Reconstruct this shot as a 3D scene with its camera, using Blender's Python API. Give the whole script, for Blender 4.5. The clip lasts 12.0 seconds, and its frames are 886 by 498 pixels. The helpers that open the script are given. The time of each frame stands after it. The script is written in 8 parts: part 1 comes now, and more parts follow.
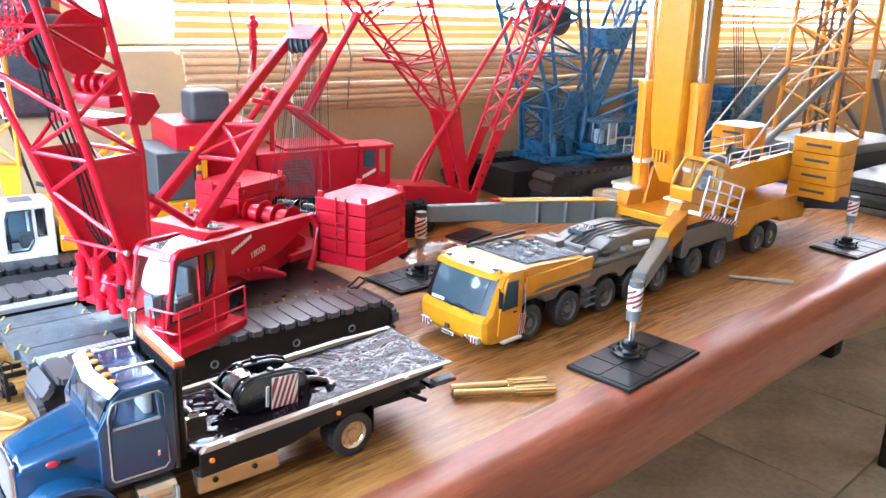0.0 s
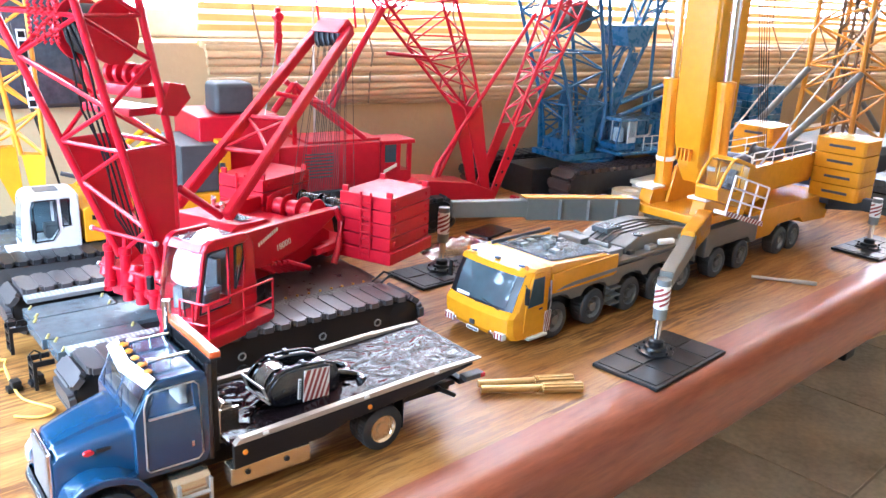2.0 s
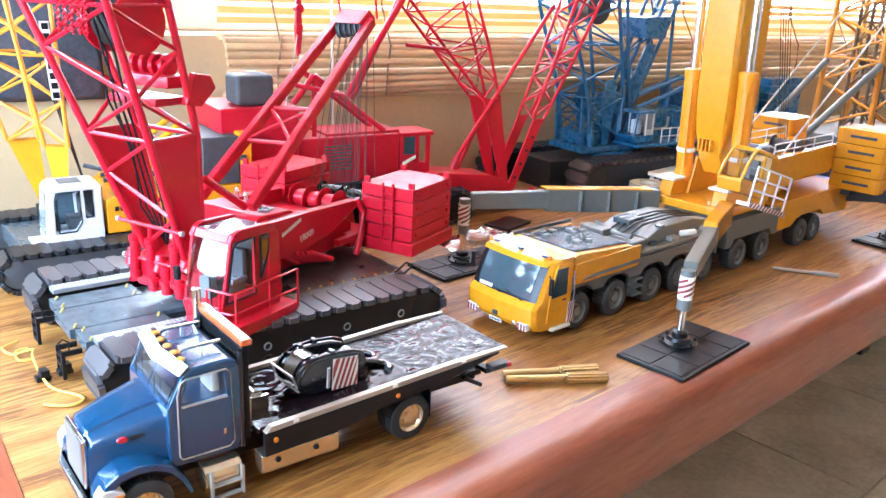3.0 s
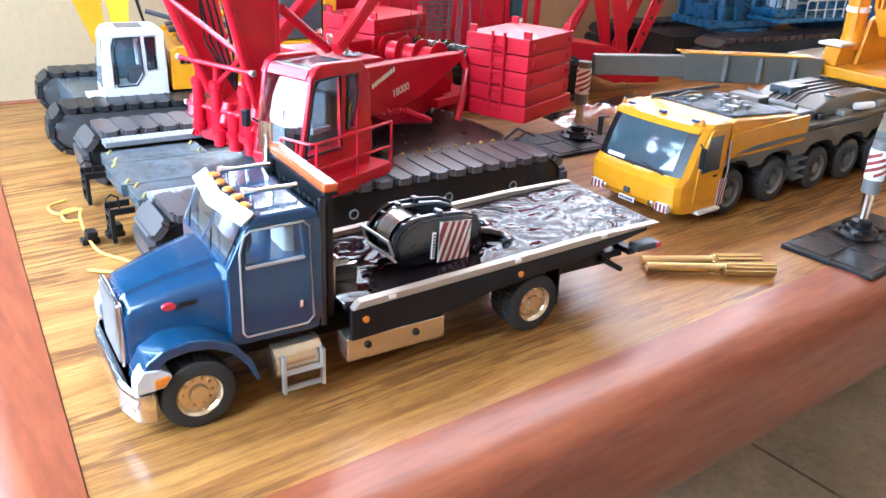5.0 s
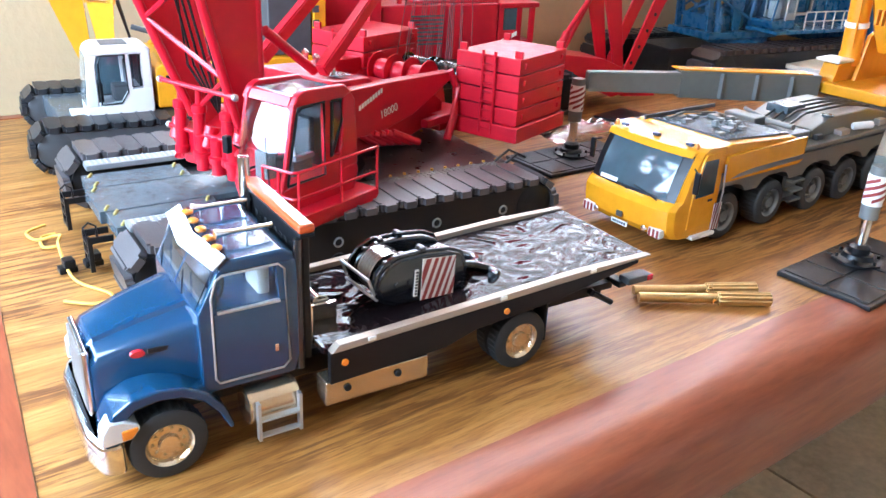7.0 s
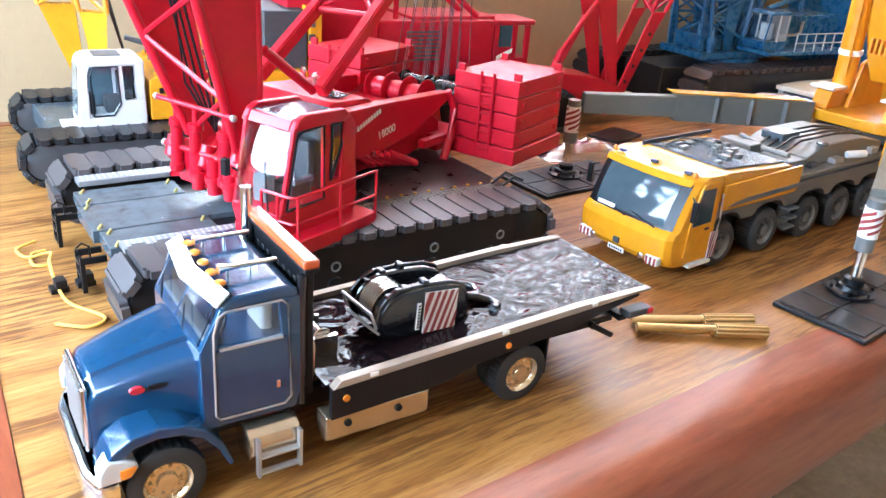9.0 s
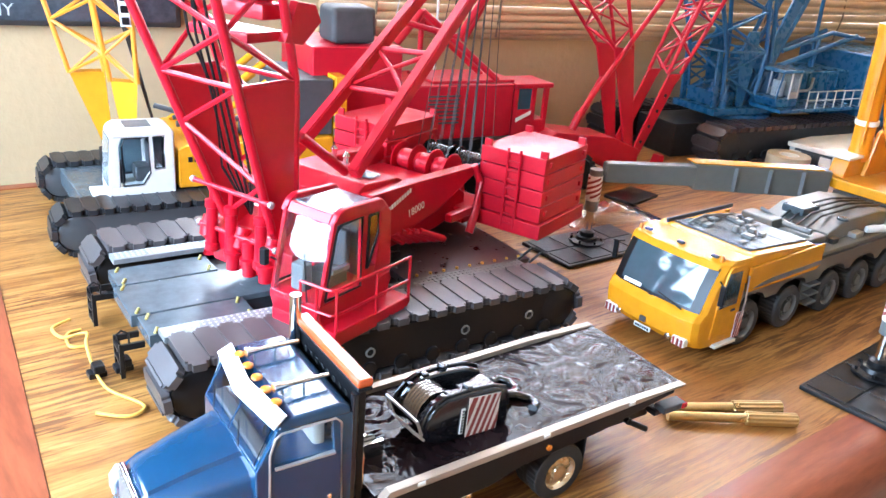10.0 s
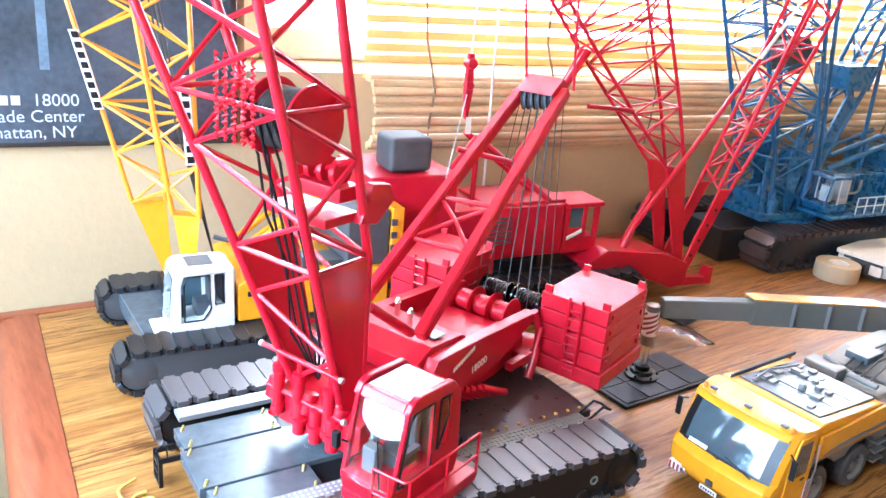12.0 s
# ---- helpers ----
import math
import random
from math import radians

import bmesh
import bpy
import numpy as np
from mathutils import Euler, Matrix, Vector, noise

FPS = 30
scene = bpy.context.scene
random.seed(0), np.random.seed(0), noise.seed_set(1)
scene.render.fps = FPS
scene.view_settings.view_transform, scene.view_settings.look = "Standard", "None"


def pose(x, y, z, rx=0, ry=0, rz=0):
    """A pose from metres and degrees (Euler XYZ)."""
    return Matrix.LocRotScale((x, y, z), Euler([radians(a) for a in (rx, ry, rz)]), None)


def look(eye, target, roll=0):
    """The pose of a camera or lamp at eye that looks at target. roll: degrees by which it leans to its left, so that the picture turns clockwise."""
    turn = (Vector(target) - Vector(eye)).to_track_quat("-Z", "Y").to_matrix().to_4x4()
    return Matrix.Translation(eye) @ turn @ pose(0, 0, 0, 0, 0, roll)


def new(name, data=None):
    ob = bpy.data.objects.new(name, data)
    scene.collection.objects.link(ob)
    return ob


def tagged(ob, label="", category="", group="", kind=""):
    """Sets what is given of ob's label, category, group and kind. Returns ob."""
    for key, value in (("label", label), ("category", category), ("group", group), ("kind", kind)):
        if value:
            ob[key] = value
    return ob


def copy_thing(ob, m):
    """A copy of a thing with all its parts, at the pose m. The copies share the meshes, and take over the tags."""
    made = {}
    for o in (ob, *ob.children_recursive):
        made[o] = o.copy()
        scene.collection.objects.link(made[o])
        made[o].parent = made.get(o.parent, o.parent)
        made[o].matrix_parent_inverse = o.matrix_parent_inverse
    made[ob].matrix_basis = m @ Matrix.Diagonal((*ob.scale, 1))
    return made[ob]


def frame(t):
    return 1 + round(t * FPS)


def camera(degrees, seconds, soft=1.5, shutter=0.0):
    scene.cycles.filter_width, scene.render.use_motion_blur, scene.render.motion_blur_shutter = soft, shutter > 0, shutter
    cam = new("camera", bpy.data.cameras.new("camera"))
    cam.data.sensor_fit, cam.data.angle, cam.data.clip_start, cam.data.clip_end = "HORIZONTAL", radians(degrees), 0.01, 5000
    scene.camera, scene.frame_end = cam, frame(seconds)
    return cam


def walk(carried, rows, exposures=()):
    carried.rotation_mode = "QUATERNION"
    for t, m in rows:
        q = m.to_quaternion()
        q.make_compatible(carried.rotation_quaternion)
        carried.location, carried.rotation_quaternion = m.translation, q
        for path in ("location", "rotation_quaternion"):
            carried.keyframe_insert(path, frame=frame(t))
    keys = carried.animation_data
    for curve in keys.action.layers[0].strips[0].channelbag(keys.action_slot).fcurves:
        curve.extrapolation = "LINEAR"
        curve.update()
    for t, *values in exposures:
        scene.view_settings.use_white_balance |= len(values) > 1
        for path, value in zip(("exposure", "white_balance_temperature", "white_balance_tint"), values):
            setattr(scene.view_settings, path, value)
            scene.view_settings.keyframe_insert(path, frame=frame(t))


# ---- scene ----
cam = camera(56.7, 12.0)
PATH = [
    (0, (-0.04773, -0.26856, 0.22808), (0.61567, 0.41845, -0.06844), 2.12),
    (0.5, (-0.04792, -0.26705, 0.22682), (0.61432, 0.42072, -0.07052), 2.08),
    (1, (-0.05148, -0.26223, 0.22639), (0.60816, 0.42727, -0.07274), 2.49),
    (1.5, (-0.05474, -0.25802, 0.22645), (0.60311, 0.43277, -0.07360), 2.72),
    (2, (-0.05688, -0.25836, 0.22574), (0.60084, 0.43265, -0.07413), 2.82),
    (2.5, (-0.06157, -0.25374, 0.22595), (0.59244, 0.44144, -0.07239), 2.51),
    (3, (-0.06412, -0.25275, 0.22234), (0.58431, 0.44437, -0.08354), 2.60),
    (3.5, (-0.05719, -0.23353, 0.20483), (0.55960, 0.47040, -0.14739), 2.49),
    (3.7, (-0.05212, -0.20897, 0.19378), (0.54354, 0.49981, -0.18415), 3.31),
    (5.3, (-0.02654, -0.17981, 0.16319), (0.52900, 0.54521, -0.24388), 2.56),
    (5.5, (-0.02878, -0.17948, 0.16539), (0.52628, 0.54575, -0.24198), 2.41),
    (6, (-0.02919, -0.17727, 0.17153), (0.53202, 0.54521, -0.23229), 2.92),
    (6.5, (-0.02106, -0.17600, 0.17018), (0.53866, 0.54702, -0.23473), 2.70),
    (7, (-0.01461, -0.17195, 0.17195), (0.54401, 0.55166, -0.23344), 2.80),
    (8.8, (-0.02615, -0.17102, 0.18527), (0.55049, 0.54392, -0.21014), 3.93),
    (9, (-0.01703, -0.16146, 0.18044), (0.55996, 0.54996, -0.22075), 4.42),
    (9.5, (-0.00530, -0.14170, 0.18527), (0.56698, 0.57292, -0.21701), 4.77),
    (10, (-0.02779, -0.14490, 0.20882), (0.55560, 0.57520, -0.16681), 4.85),
    (10.5, (-0.03344, -0.13386, 0.21837), (0.55396, 0.59316, -0.13715), 5.04),
    (11, (-0.01891, -0.10805, 0.22362), (0.54973, 0.62948, -0.14066), 5.10),
    (11.5, (-0.02173, -0.10680, 0.23817), (0.54281, 0.63637, -0.12097), 5.15),
    (12, (-0.03597, -0.10897, 0.26892), (0.53241, 0.64134, -0.06868), 5.03),
]
walk(cam, [(t, look(eye, target, roll)) for t, eye, target, roll in PATH], exposures=[(0, 0.12, 5700, 12), (3.0, 0.12, 5700, 12), (5.5, -0.02, 5700, 11), (9.5, 0.0, 5900, 12), (10.5, 0.06, 5800, 12), (11.5, 0.10, 5750, 12), (12.0, 0.18, 5700, 12)])

# ---- world and light ----
SUN_EL, SUN_AZ = radians(42), radians(20)
world = bpy.data.worlds.new("sky")
scene.world = world
world.use_nodes = True
wn = world.node_tree.nodes
sky = wn.new("ShaderNodeTexSky")
sky.sky_type, sky.sun_disc, sky.sun_elevation, sky.sun_rotation = "NISHITA", False, SUN_EL, SUN_AZ
wn["Background"].inputs["Strength"].default_value = 0.12
world.node_tree.links.new(sky.outputs[0], wn["Background"].inputs[0])


def window_light(name, eye, target, width, height, watts, color, spread=180):
    data = bpy.data.lights.new(name, "AREA")
    data.shape, data.size, data.size_y, data.energy, data.color = "RECTANGLE", width, height, watts, color
    data.spread = radians(spread)
    ob = new(name, data)
    ob.matrix_world = look(eye, target)
    return ob


# daylight that enters by the side window, close to the table's end
window_light("side_window_daylight", (-0.232, 0.20, 0.225), (0.14, 0.19, 0.04), 0.60, 0.26, 10.8, (0.62, 0.81, 1.0), 150)
# added fill lamp behind the camera, brightens the floor and near faces
window_light("south_fill", (2.2, -2.75, 0.55), (1.3, 0.2, -0.2), 1.8, 1.6, 8.5, (0.72, 0.87, 1.0))

# ---- materials ----
def shader(name):
    m = bpy.data.materials.new(name)
    m.use_nodes = True
    return m, m.node_tree.nodes, m.node_tree.links, m.node_tree.nodes["Principled BSDF"]


def ramp(nodes, stops):
    r = nodes.new("ShaderNodeValToRGB")
    while len(r.color_ramp.elements) < len(stops):
        r.color_ramp.elements.new(0.5)
    for e, (p, c) in zip(r.color_ramp.elements, stops):
        e.position, e.color = p, (*c, 1)
    return r


def coords(nodes, links, scale, kind="Object"):
    tc, mp = nodes.new("ShaderNodeTexCoord"), nodes.new("ShaderNodeMapping")
    mp.inputs["Scale"].default_value = scale
    links.new(tc.outputs[kind], mp.inputs[0])
    return mp


def noise_node(nodes, links, vec, scale, detail=4.0, rough=0.55):
    n = nodes.new("ShaderNodeTexNoise")
    n.inputs["Scale"].default_value, n.inputs["Detail"].default_value, n.inputs["Roughness"].default_value = scale, detail, rough
    links.new(vec.outputs[0], n.inputs["Vector"])
    return n


def paint(name, color, rough=0.35, metal=0.0, coat=0.0, var=0.08, grain=150.0, bump=0.0001, each=0.0):
    """Painted, cast or moulded surface: mottled colour at two scales, uneven gloss, fine relief."""
    m, nodes, links, b = shader(name)
    vec = coords(nodes, links, (1, 1, 1))
    wide, fine = noise_node(nodes, links, vec, grain, 5), noise_node(nodes, links, vec, grain * 14, 3)
    mix = nodes.new("ShaderNodeMath")
    mix.operation = "MULTIPLY_ADD"
    mix.inputs[1].default_value = 0.4
    links.new(fine.outputs[0], mix.inputs[0])
    links.new(wide.outputs[0], mix.inputs[2])
    lo, hi = tuple(c * (1 - var) for c in color), tuple(min(1, c * (1 + var)) for c in color)
    r = ramp(nodes, [(0.45, lo), (0.95, hi)])
    links.new(mix.outputs[0], r.inputs[0])
    out = r.outputs[0]
    if each:
        info, hsv = nodes.new("ShaderNodeObjectInfo"), nodes.new("ShaderNodeHueSaturation")
        mr = nodes.new("ShaderNodeMapRange")
        mr.inputs["To Min"].default_value, mr.inputs["To Max"].default_value = 1 - each, 1 + each
        links.new(info.outputs["Random"], mr.inputs[0])
        links.new(mr.outputs[0], hsv.inputs["Value"])
        links.new(out, hsv.inputs["Color"])
        out = hsv.outputs[0]
    links.new(out, b.inputs["Base Color"])
    gr = nodes.new("ShaderNodeMapRange")
    gr.inputs["To Min"].default_value, gr.inputs["To Max"].default_value = max(0.03, rough * 0.7), min(1, rough * 1.3)
    links.new(wide.outputs[0], gr.inputs[0])
    links.new(gr.outputs[0], b.inputs["Roughness"])
    b.inputs["Metallic"].default_value = metal
    b.inputs["Coat Weight"].default_value, b.inputs["Coat Roughness"].default_value = coat, 0.08
    if bump:
        bp = nodes.new("ShaderNodeBump")
        bp.inputs["Distance"].default_value, bp.inputs["Strength"].default_value = bump, 0.5
        links.new(fine.outputs[0], bp.inputs["Height"])
        links.new(bp.outputs[0], b.inputs["Normal"])
    return m


def wood(name, stops, scale, rough, coat, grain=1.0, spec=0.42):
    m, nodes, links, b = shader(name)
    vec = coords(nodes, links, scale)
    warp = noise_node(nodes, links, vec, 0.6, 2)
    fig = noise_node(nodes, links, vec, 2.0, 7, 0.62)
    add = nodes.new("ShaderNodeMath")
    add.operation = "MULTIPLY_ADD"
    add.inputs[1].default_value = 0.55
    links.new(warp.outputs[0], add.inputs[0])
    links.new(fig.outputs[0], add.inputs[2])
    r = ramp(nodes, stops)
    links.new(add.outputs[0], r.inputs[0])
    pores = noise_node(nodes, links, coords(nodes, links, tuple(s * 1.2 for s in scale)), 2.6, 4, 0.6)
    pr = ramp(nodes, [(0.36, (0.36, 0.24, 0.16)), (0.44, (0.68, 0.56, 0.46)), (0.53, (1, 1, 1))])
    links.new(pores.outputs[0], pr.inputs[0])
    mul = nodes.new("ShaderNodeMixRGB")
    mul.blend_type, mul.inputs[0].default_value = "MULTIPLY", 0.78 * grain
    links.new(r.outputs[0], mul.inputs[1])
    links.new(pr.outputs[0], mul.inputs[2])
    links.new(mul.outputs[0], b.inputs["Base Color"])
    b.inputs["Roughness"].default_value, b.inputs["Specular IOR Level"].default_value = rough, spec
    b.inputs["Coat Weight"].default_value, b.inputs["Coat Roughness"].default_value = coat, 0.12
    bp = nodes.new("ShaderNodeBump")
    bp.inputs["Distance"].default_value, bp.inputs["Strength"].default_value = 0.0001, 0.2 * grain
    links.new(fig.outputs[0], bp.inputs["Height"])
    links.new(bp.outputs[0], b.inputs["Normal"])
    return m


def glass(name, color, alpha_rough=0.03):
    m, nodes, links, b = shader(name)
    b.inputs["Base Color"].default_value = (*color, 1)
    b.inputs["Roughness"].default_value = alpha_rough
    b.inputs["Transmission Weight"].default_value = 1.0
    b.inputs["IOR"].default_value = 1.5
    return m


def glow(name, color, strength):
    m, nodes, links, b = shader(name)
    b.inputs["Base Color"].default_value = (*color, 1)
    b.inputs["Emission Color"].default_value, b.inputs["Emission Strength"].default_value = (*color, 1), strength
    return m


def oak(name):
    """Varnished oak: broad figure along x, short dark streaks and fine open pores, wandering a little."""
    m, nodes, links, b = shader(name)
    bend = noise_node(nodes, links, coords(nodes, links, (9, 30, 30)), 1.0, 2)
    tc, off = nodes.new("ShaderNodeTexCoord"), nodes.new("ShaderNodeVectorMath")
    off.operation = "MULTIPLY_ADD"
    off.inputs[1].default_value = (0, 0.010, 0)
    links.new(bend.outputs["Color"], off.inputs[0])
    links.new(tc.outputs["Object"], off.inputs[2])

    def layer(scale, detail, rough, stops):
        mp = nodes.new("ShaderNodeMapping")
        mp.inputs["Scale"].default_value = scale
        links.new(off.outputs[0], mp.inputs[0])
        n = noise_node(nodes, links, mp, 1.0, detail, rough)
        r = ramp(nodes, stops)
        links.new(n.outputs[0], r.inputs[0])
        return n, r

    fig, base = layer((10, 150, 150), 5, 0.6, [(0.32, (0.215, 0.083, 0.015)), (0.5, (0.345, 0.150, 0.032)), (0.70, (0.44, 0.225, 0.062))])
    zone, zr = layer((5, 38, 38), 3, 0.55, [(0.40, (0.0, 0.0, 0.0)), (0.60, (1, 1, 1))])
    streak, sr = layer((34, 520, 520), 3, 0.6, [(0.43, (0.26, 0.15, 0.08)), (0.52, (1, 1, 1))])
    pore, pr = layer((120, 2300, 2300), 2, 0.5, [(0.36, (0.52, 0.42, 0.34)), (0.48, (1, 1, 1))])
    out = base.outputs[0]
    mul = nodes.new("ShaderNodeMixRGB")
    mul.blend_type = "MULTIPLY"
    k = nodes.new("ShaderNodeMapRange")
    k.inputs["To Min"].default_value, k.inputs["To Max"].default_value = 0.22, 0.86
    links.new(zr.outputs[0], k.inputs[0])
    links.new(k.outputs[0], mul.inputs[0])
    links.new(out, mul.inputs[1])
    links.new(sr.outputs[0], mul.inputs[2])
    mul2 = nodes.new("ShaderNodeMixRGB")
    mul2.blend_type, mul2.inputs[0].default_value = "MULTIPLY", 0.5
    links.new(mul.outputs[0], mul2.inputs[1])
    links.new(pr.outputs[0], mul2.inputs[2])
    links.new(mul2.outputs[0], b.inputs["Base Color"])
    b.inputs["Roughness"].default_value, b.inputs["Specular IOR Level"].default_value = 0.5, 0.40
    b.inputs["Coat Weight"].default_value, b.inputs["Coat Roughness"].default_value = 0.25, 0.20
    bp = nodes.new("ShaderNodeBump")
    bp.inputs["Distance"].default_value, bp.inputs["Strength"].default_value = 0.00012, 0.35
    links.new(streak.outputs[0], bp.inputs["Height"])
    links.new(bp.outputs[0], b.inputs["Normal"])
    return m


OAK = oak("varnished_oak")
MAHOGANY = wood("red_stained_trim", [(0.4, (0.15, 0.034, 0.014)), (0.75, (0.23, 0.056, 0.022)), (1.0, (0.28, 0.078, 0.030))], (14, 110, 110), 0.38, 0.14, 0.3, 0.32)
MAHOGANY_SIDE = wood("red_stained_side_trim", [(0.4, (0.15, 0.034, 0.014)), (0.75, (0.23, 0.056, 0.022)), (1.0, (0.28, 0.078, 0.030))], (110, 14, 110), 0.38, 0.14, 0.3, 0.32)
BAMBOO = paint("bamboo_slat", (0.50, 0.31, 0.14), 0.5, var=0.3, grain=25, each=0.25)
tree = BAMBOO.node_tree
thin, blend = tree.nodes.new("ShaderNodeBsdfTranslucent"), tree.nodes.new("ShaderNodeMixShader")
thin.inputs[0].default_value, blend.inputs[0].default_value = (0.82, 0.52, 0.24, 1), 0.42
tree.links.new(tree.nodes["Principled BSDF"].outputs[0], blend.inputs[1])
tree.links.new(thin.outputs[0], blend.inputs[2])
tree.links.new(blend.outputs[0], tree.nodes["Material Output"].inputs[0])
BAMBOO_LOW = paint("bamboo_fold", (0.56, 0.38, 0.20), 0.5, var=0.2, grain=30, each=0.12)
CORD = paint("blind_cord", (0.22, 0.15, 0.09), 0.8)
WHITE_CORD = paint("white_cord", (0.75, 0.72, 0.66), 0.7)
PLASTER = paint("tan_plaster", (0.46, 0.325, 0.178), 0.85, var=0.07, grain=9, bump=0.0015)
CEILING = paint("ceiling_paint", (0.75, 0.72, 0.66), 0.9, grain=8)
TILE = paint("marbled_tile", (0.62, 0.54, 0.42), 0.2, var=0.35, grain=7, bump=0.0, each=0.06)
GROUT = paint("grout", (0.40, 0.34, 0.26), 0.8)
DARK_WOOD = paint("black_leg", (0.02, 0.016, 0.014), 0.4)
RED = paint("crane_red", (0.46, 0.004, 0.016), 0.34, coat=0.35, var=0.08)
RED_DUSTY = paint("crane_red_dusty", (0.50, 0.008, 0.022), 0.38, coat=0.15, var=0.10)
RED_FAR = paint("old_crane_red", (0.46, 0.006, 0.020), 0.34, coat=0.2)
for red_paint in (RED, RED_DUSTY, RED_FAR):
    red_paint.node_tree.nodes["Principled BSDF"].inputs["Specular IOR Level"].default_value = 0.25
YELLOW = paint("crane_yellow", (0.68, 0.29, 0.010), 0.24, coat=0.35)
YELLOW_LATTICE = paint("lattice_yellow", (0.60, 0.23, 0.010), 0.34)
ORANGE = paint("ram_orange", (0.78, 0.28, 0.01), 0.3, coat=0.3)
BLUE = paint("crane_blue", (0.018, 0.110, 0.235), 0.28, coat=0.15)
TRUCK_BLUE = paint("truck_blue", (0.006, 0.038, 0.088), 0.20, coat=0.6, var=0.08, bump=0)
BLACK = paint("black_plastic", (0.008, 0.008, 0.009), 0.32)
BLACK.node_tree.nodes["Principled BSDF"].inputs["Specular IOR Level"].default_value = 0.28
BLACK_GLOSS = paint("gloss_black", (0.008, 0.008, 0.010), 0.12, coat=0.5, bump=0)
BED_BLACK, bn, bl, bb = shader("wavy_gloss_black")
bb.inputs["Base Color"].default_value, bb.inputs["Roughness"].default_value = (0.014, 0.008, 0.009, 1), 0.05
bb.inputs["Specular IOR Level"].default_value, bb.inputs["IOR"].default_value = 0.4, 1.28
wave = noise_node(bn, bl, coords(bn, bl, (1, 1, 1)), 46.0, 0.8, 0.35)
wave.inputs["Distortion"].default_value = 3.0
wb = bn.new("ShaderNodeBump")
wb.inputs["Distance"].default_value, wb.inputs["Strength"].default_value = 0.0020, 0.7
bl.new(wave.outputs[0], wb.inputs["Height"])
bl.new(wb.outputs[0], bb.inputs["Normal"])
RUBBER = paint("tyre_rubber", (0.022, 0.021, 0.020), 0.62)
TYRE_GREY = paint("grey_tyre", (0.036, 0.035, 0.034), 0.6)
TRACK = paint("track_black", (0.028, 0.029, 0.032), 0.38, metal=0.3, var=0.3)
TRACK_GREY = paint("track_shoe_grey", (0.090, 0.080, 0.081), 0.37, metal=0.35, var=0.12, each=0.14)
TRACK_BROWN = paint("track_shoe_brown", (0.085, 0.062, 0.058), 0.30, metal=0.4, var=0.15, each=0.15)
DECK_GREY = paint("deck_grey", (0.085, 0.105, 0.118), 0.24, metal=0.2, var=0.25)
CARRIER = paint("carrier_silver", (0.17, 0.167, 0.155), 0.36, metal=0.4, var=0.08)
STEEL_GREY = paint("carrier_grey", (0.17, 0.175, 0.17), 0.4, metal=0.3)
SILVER = paint("silver_paint", (0.46, 0.45, 0.43), 0.34, metal=0.6, var=0.05)
OLIVE = paint("outrigger_grey", (0.135, 0.14, 0.125), 0.42, metal=0.15)
CHROME = paint("chrome", (0.80, 0.79, 0.77), 0.17, metal=1.0, var=0.04, bump=0)
# blown-out reflection on the chrome visor, put in as a near-white base colour
VISOR = paint("visor_glare_white", (0.86, 0.86, 0.86), 0.3, metal=0.35, var=0.03, bump=0)
RIM = paint("tan_chrome_rim", (0.70, 0.58, 0.42), 0.2, metal=0.9, bump=0)
RAIL_TAN = paint("worn_bright_rail", (0.36, 0.29, 0.23), 0.45, metal=0.3, var=0.06)
WALKWAY = paint("tread_plate_grey", (0.27, 0.28, 0.285), 0.34, metal=0.4, var=0.12)
BRASS = paint("brass", (0.70, 0.54, 0.28), 0.30, metal=1.0, var=0.05, bump=0)
WHITE = paint("white_paint", (0.78, 0.77, 0.73), 0.4, var=0.05)
CAB_WHITE = paint("cab_white", (0.60, 0.585, 0.55), 0.32, coat=0.2, var=0.04)
CREAM = paint("cream_paint", (0.74, 0.70, 0.60), 0.5)
GREY_LIGHT = paint("light_grey", (0.52, 0.53, 0.52), 0.5)
LAMP = paint("lamp_lens", (0.62, 0.64, 0.64), 0.12, metal=0.3, coat=1.0)
BAR_ORANGE = paint("light_bar_orange", (0.50, 0.075, 0.015), 0.22, coat=0.5)
AMBER = paint("amber_lens", (0.66, 0.20, 0.02), 0.15, coat=0.6)
RED_LENS = paint("red_lens", (0.55, 0.02, 0.03), 0.15, coat=0.6)
DARK_GREY = paint("dark_grey", (0.05, 0.052, 0.055), 0.5)
BLOCK_GREY = paint("worn_grey_block", (0.05, 0.049, 0.05), 0.7, var=0.3)
SEAT = paint("pale_seat", (0.55, 0.52, 0.46), 0.7)
CARD = paint("cardboard_tape", (0.52, 0.42, 0.27), 0.7)
STRAP = paint("yellow_strap", (0.62, 0.36, 0.06), 0.6)
BOLT_OLIVE = paint("dull_yellow_bolt", (0.32, 0.27, 0.07), 0.5)
GLASS_CLEAR = glass("clear_glazing", (0.80, 0.85, 0.88), 0.02)
STRIPE_RED = paint("dull_red_stripe", (0.26, 0.035, 0.030), 0.4)
GLASS_DARK = paint("tinted_glazing", (0.05, 0.085, 0.10), 0.06, coat=1.0, var=0.1, bump=0)
GLASS_PALE = paint("pale_glazing", (0.09, 0.12, 0.14), 0.07, coat=1.0, var=0.2, grain=40, bump=0)
FILM = glass("clear_film", (0.97, 0.97, 0.96), 0.05)
FILM.node_tree.nodes["Principled BSDF"].inputs["IOR"].default_value = 1.12
ROPE = paint("wire_rope", (0.03, 0.028, 0.026), 0.6)
POSTER = paint("dark_photo", (0.045, 0.056, 0.070), 0.25, coat=0.5, var=0.6, grain=14, bump=0)
SKY_GLOW = glow("daylight_outside", (0.78, 0.88, 1.0), 24.0)

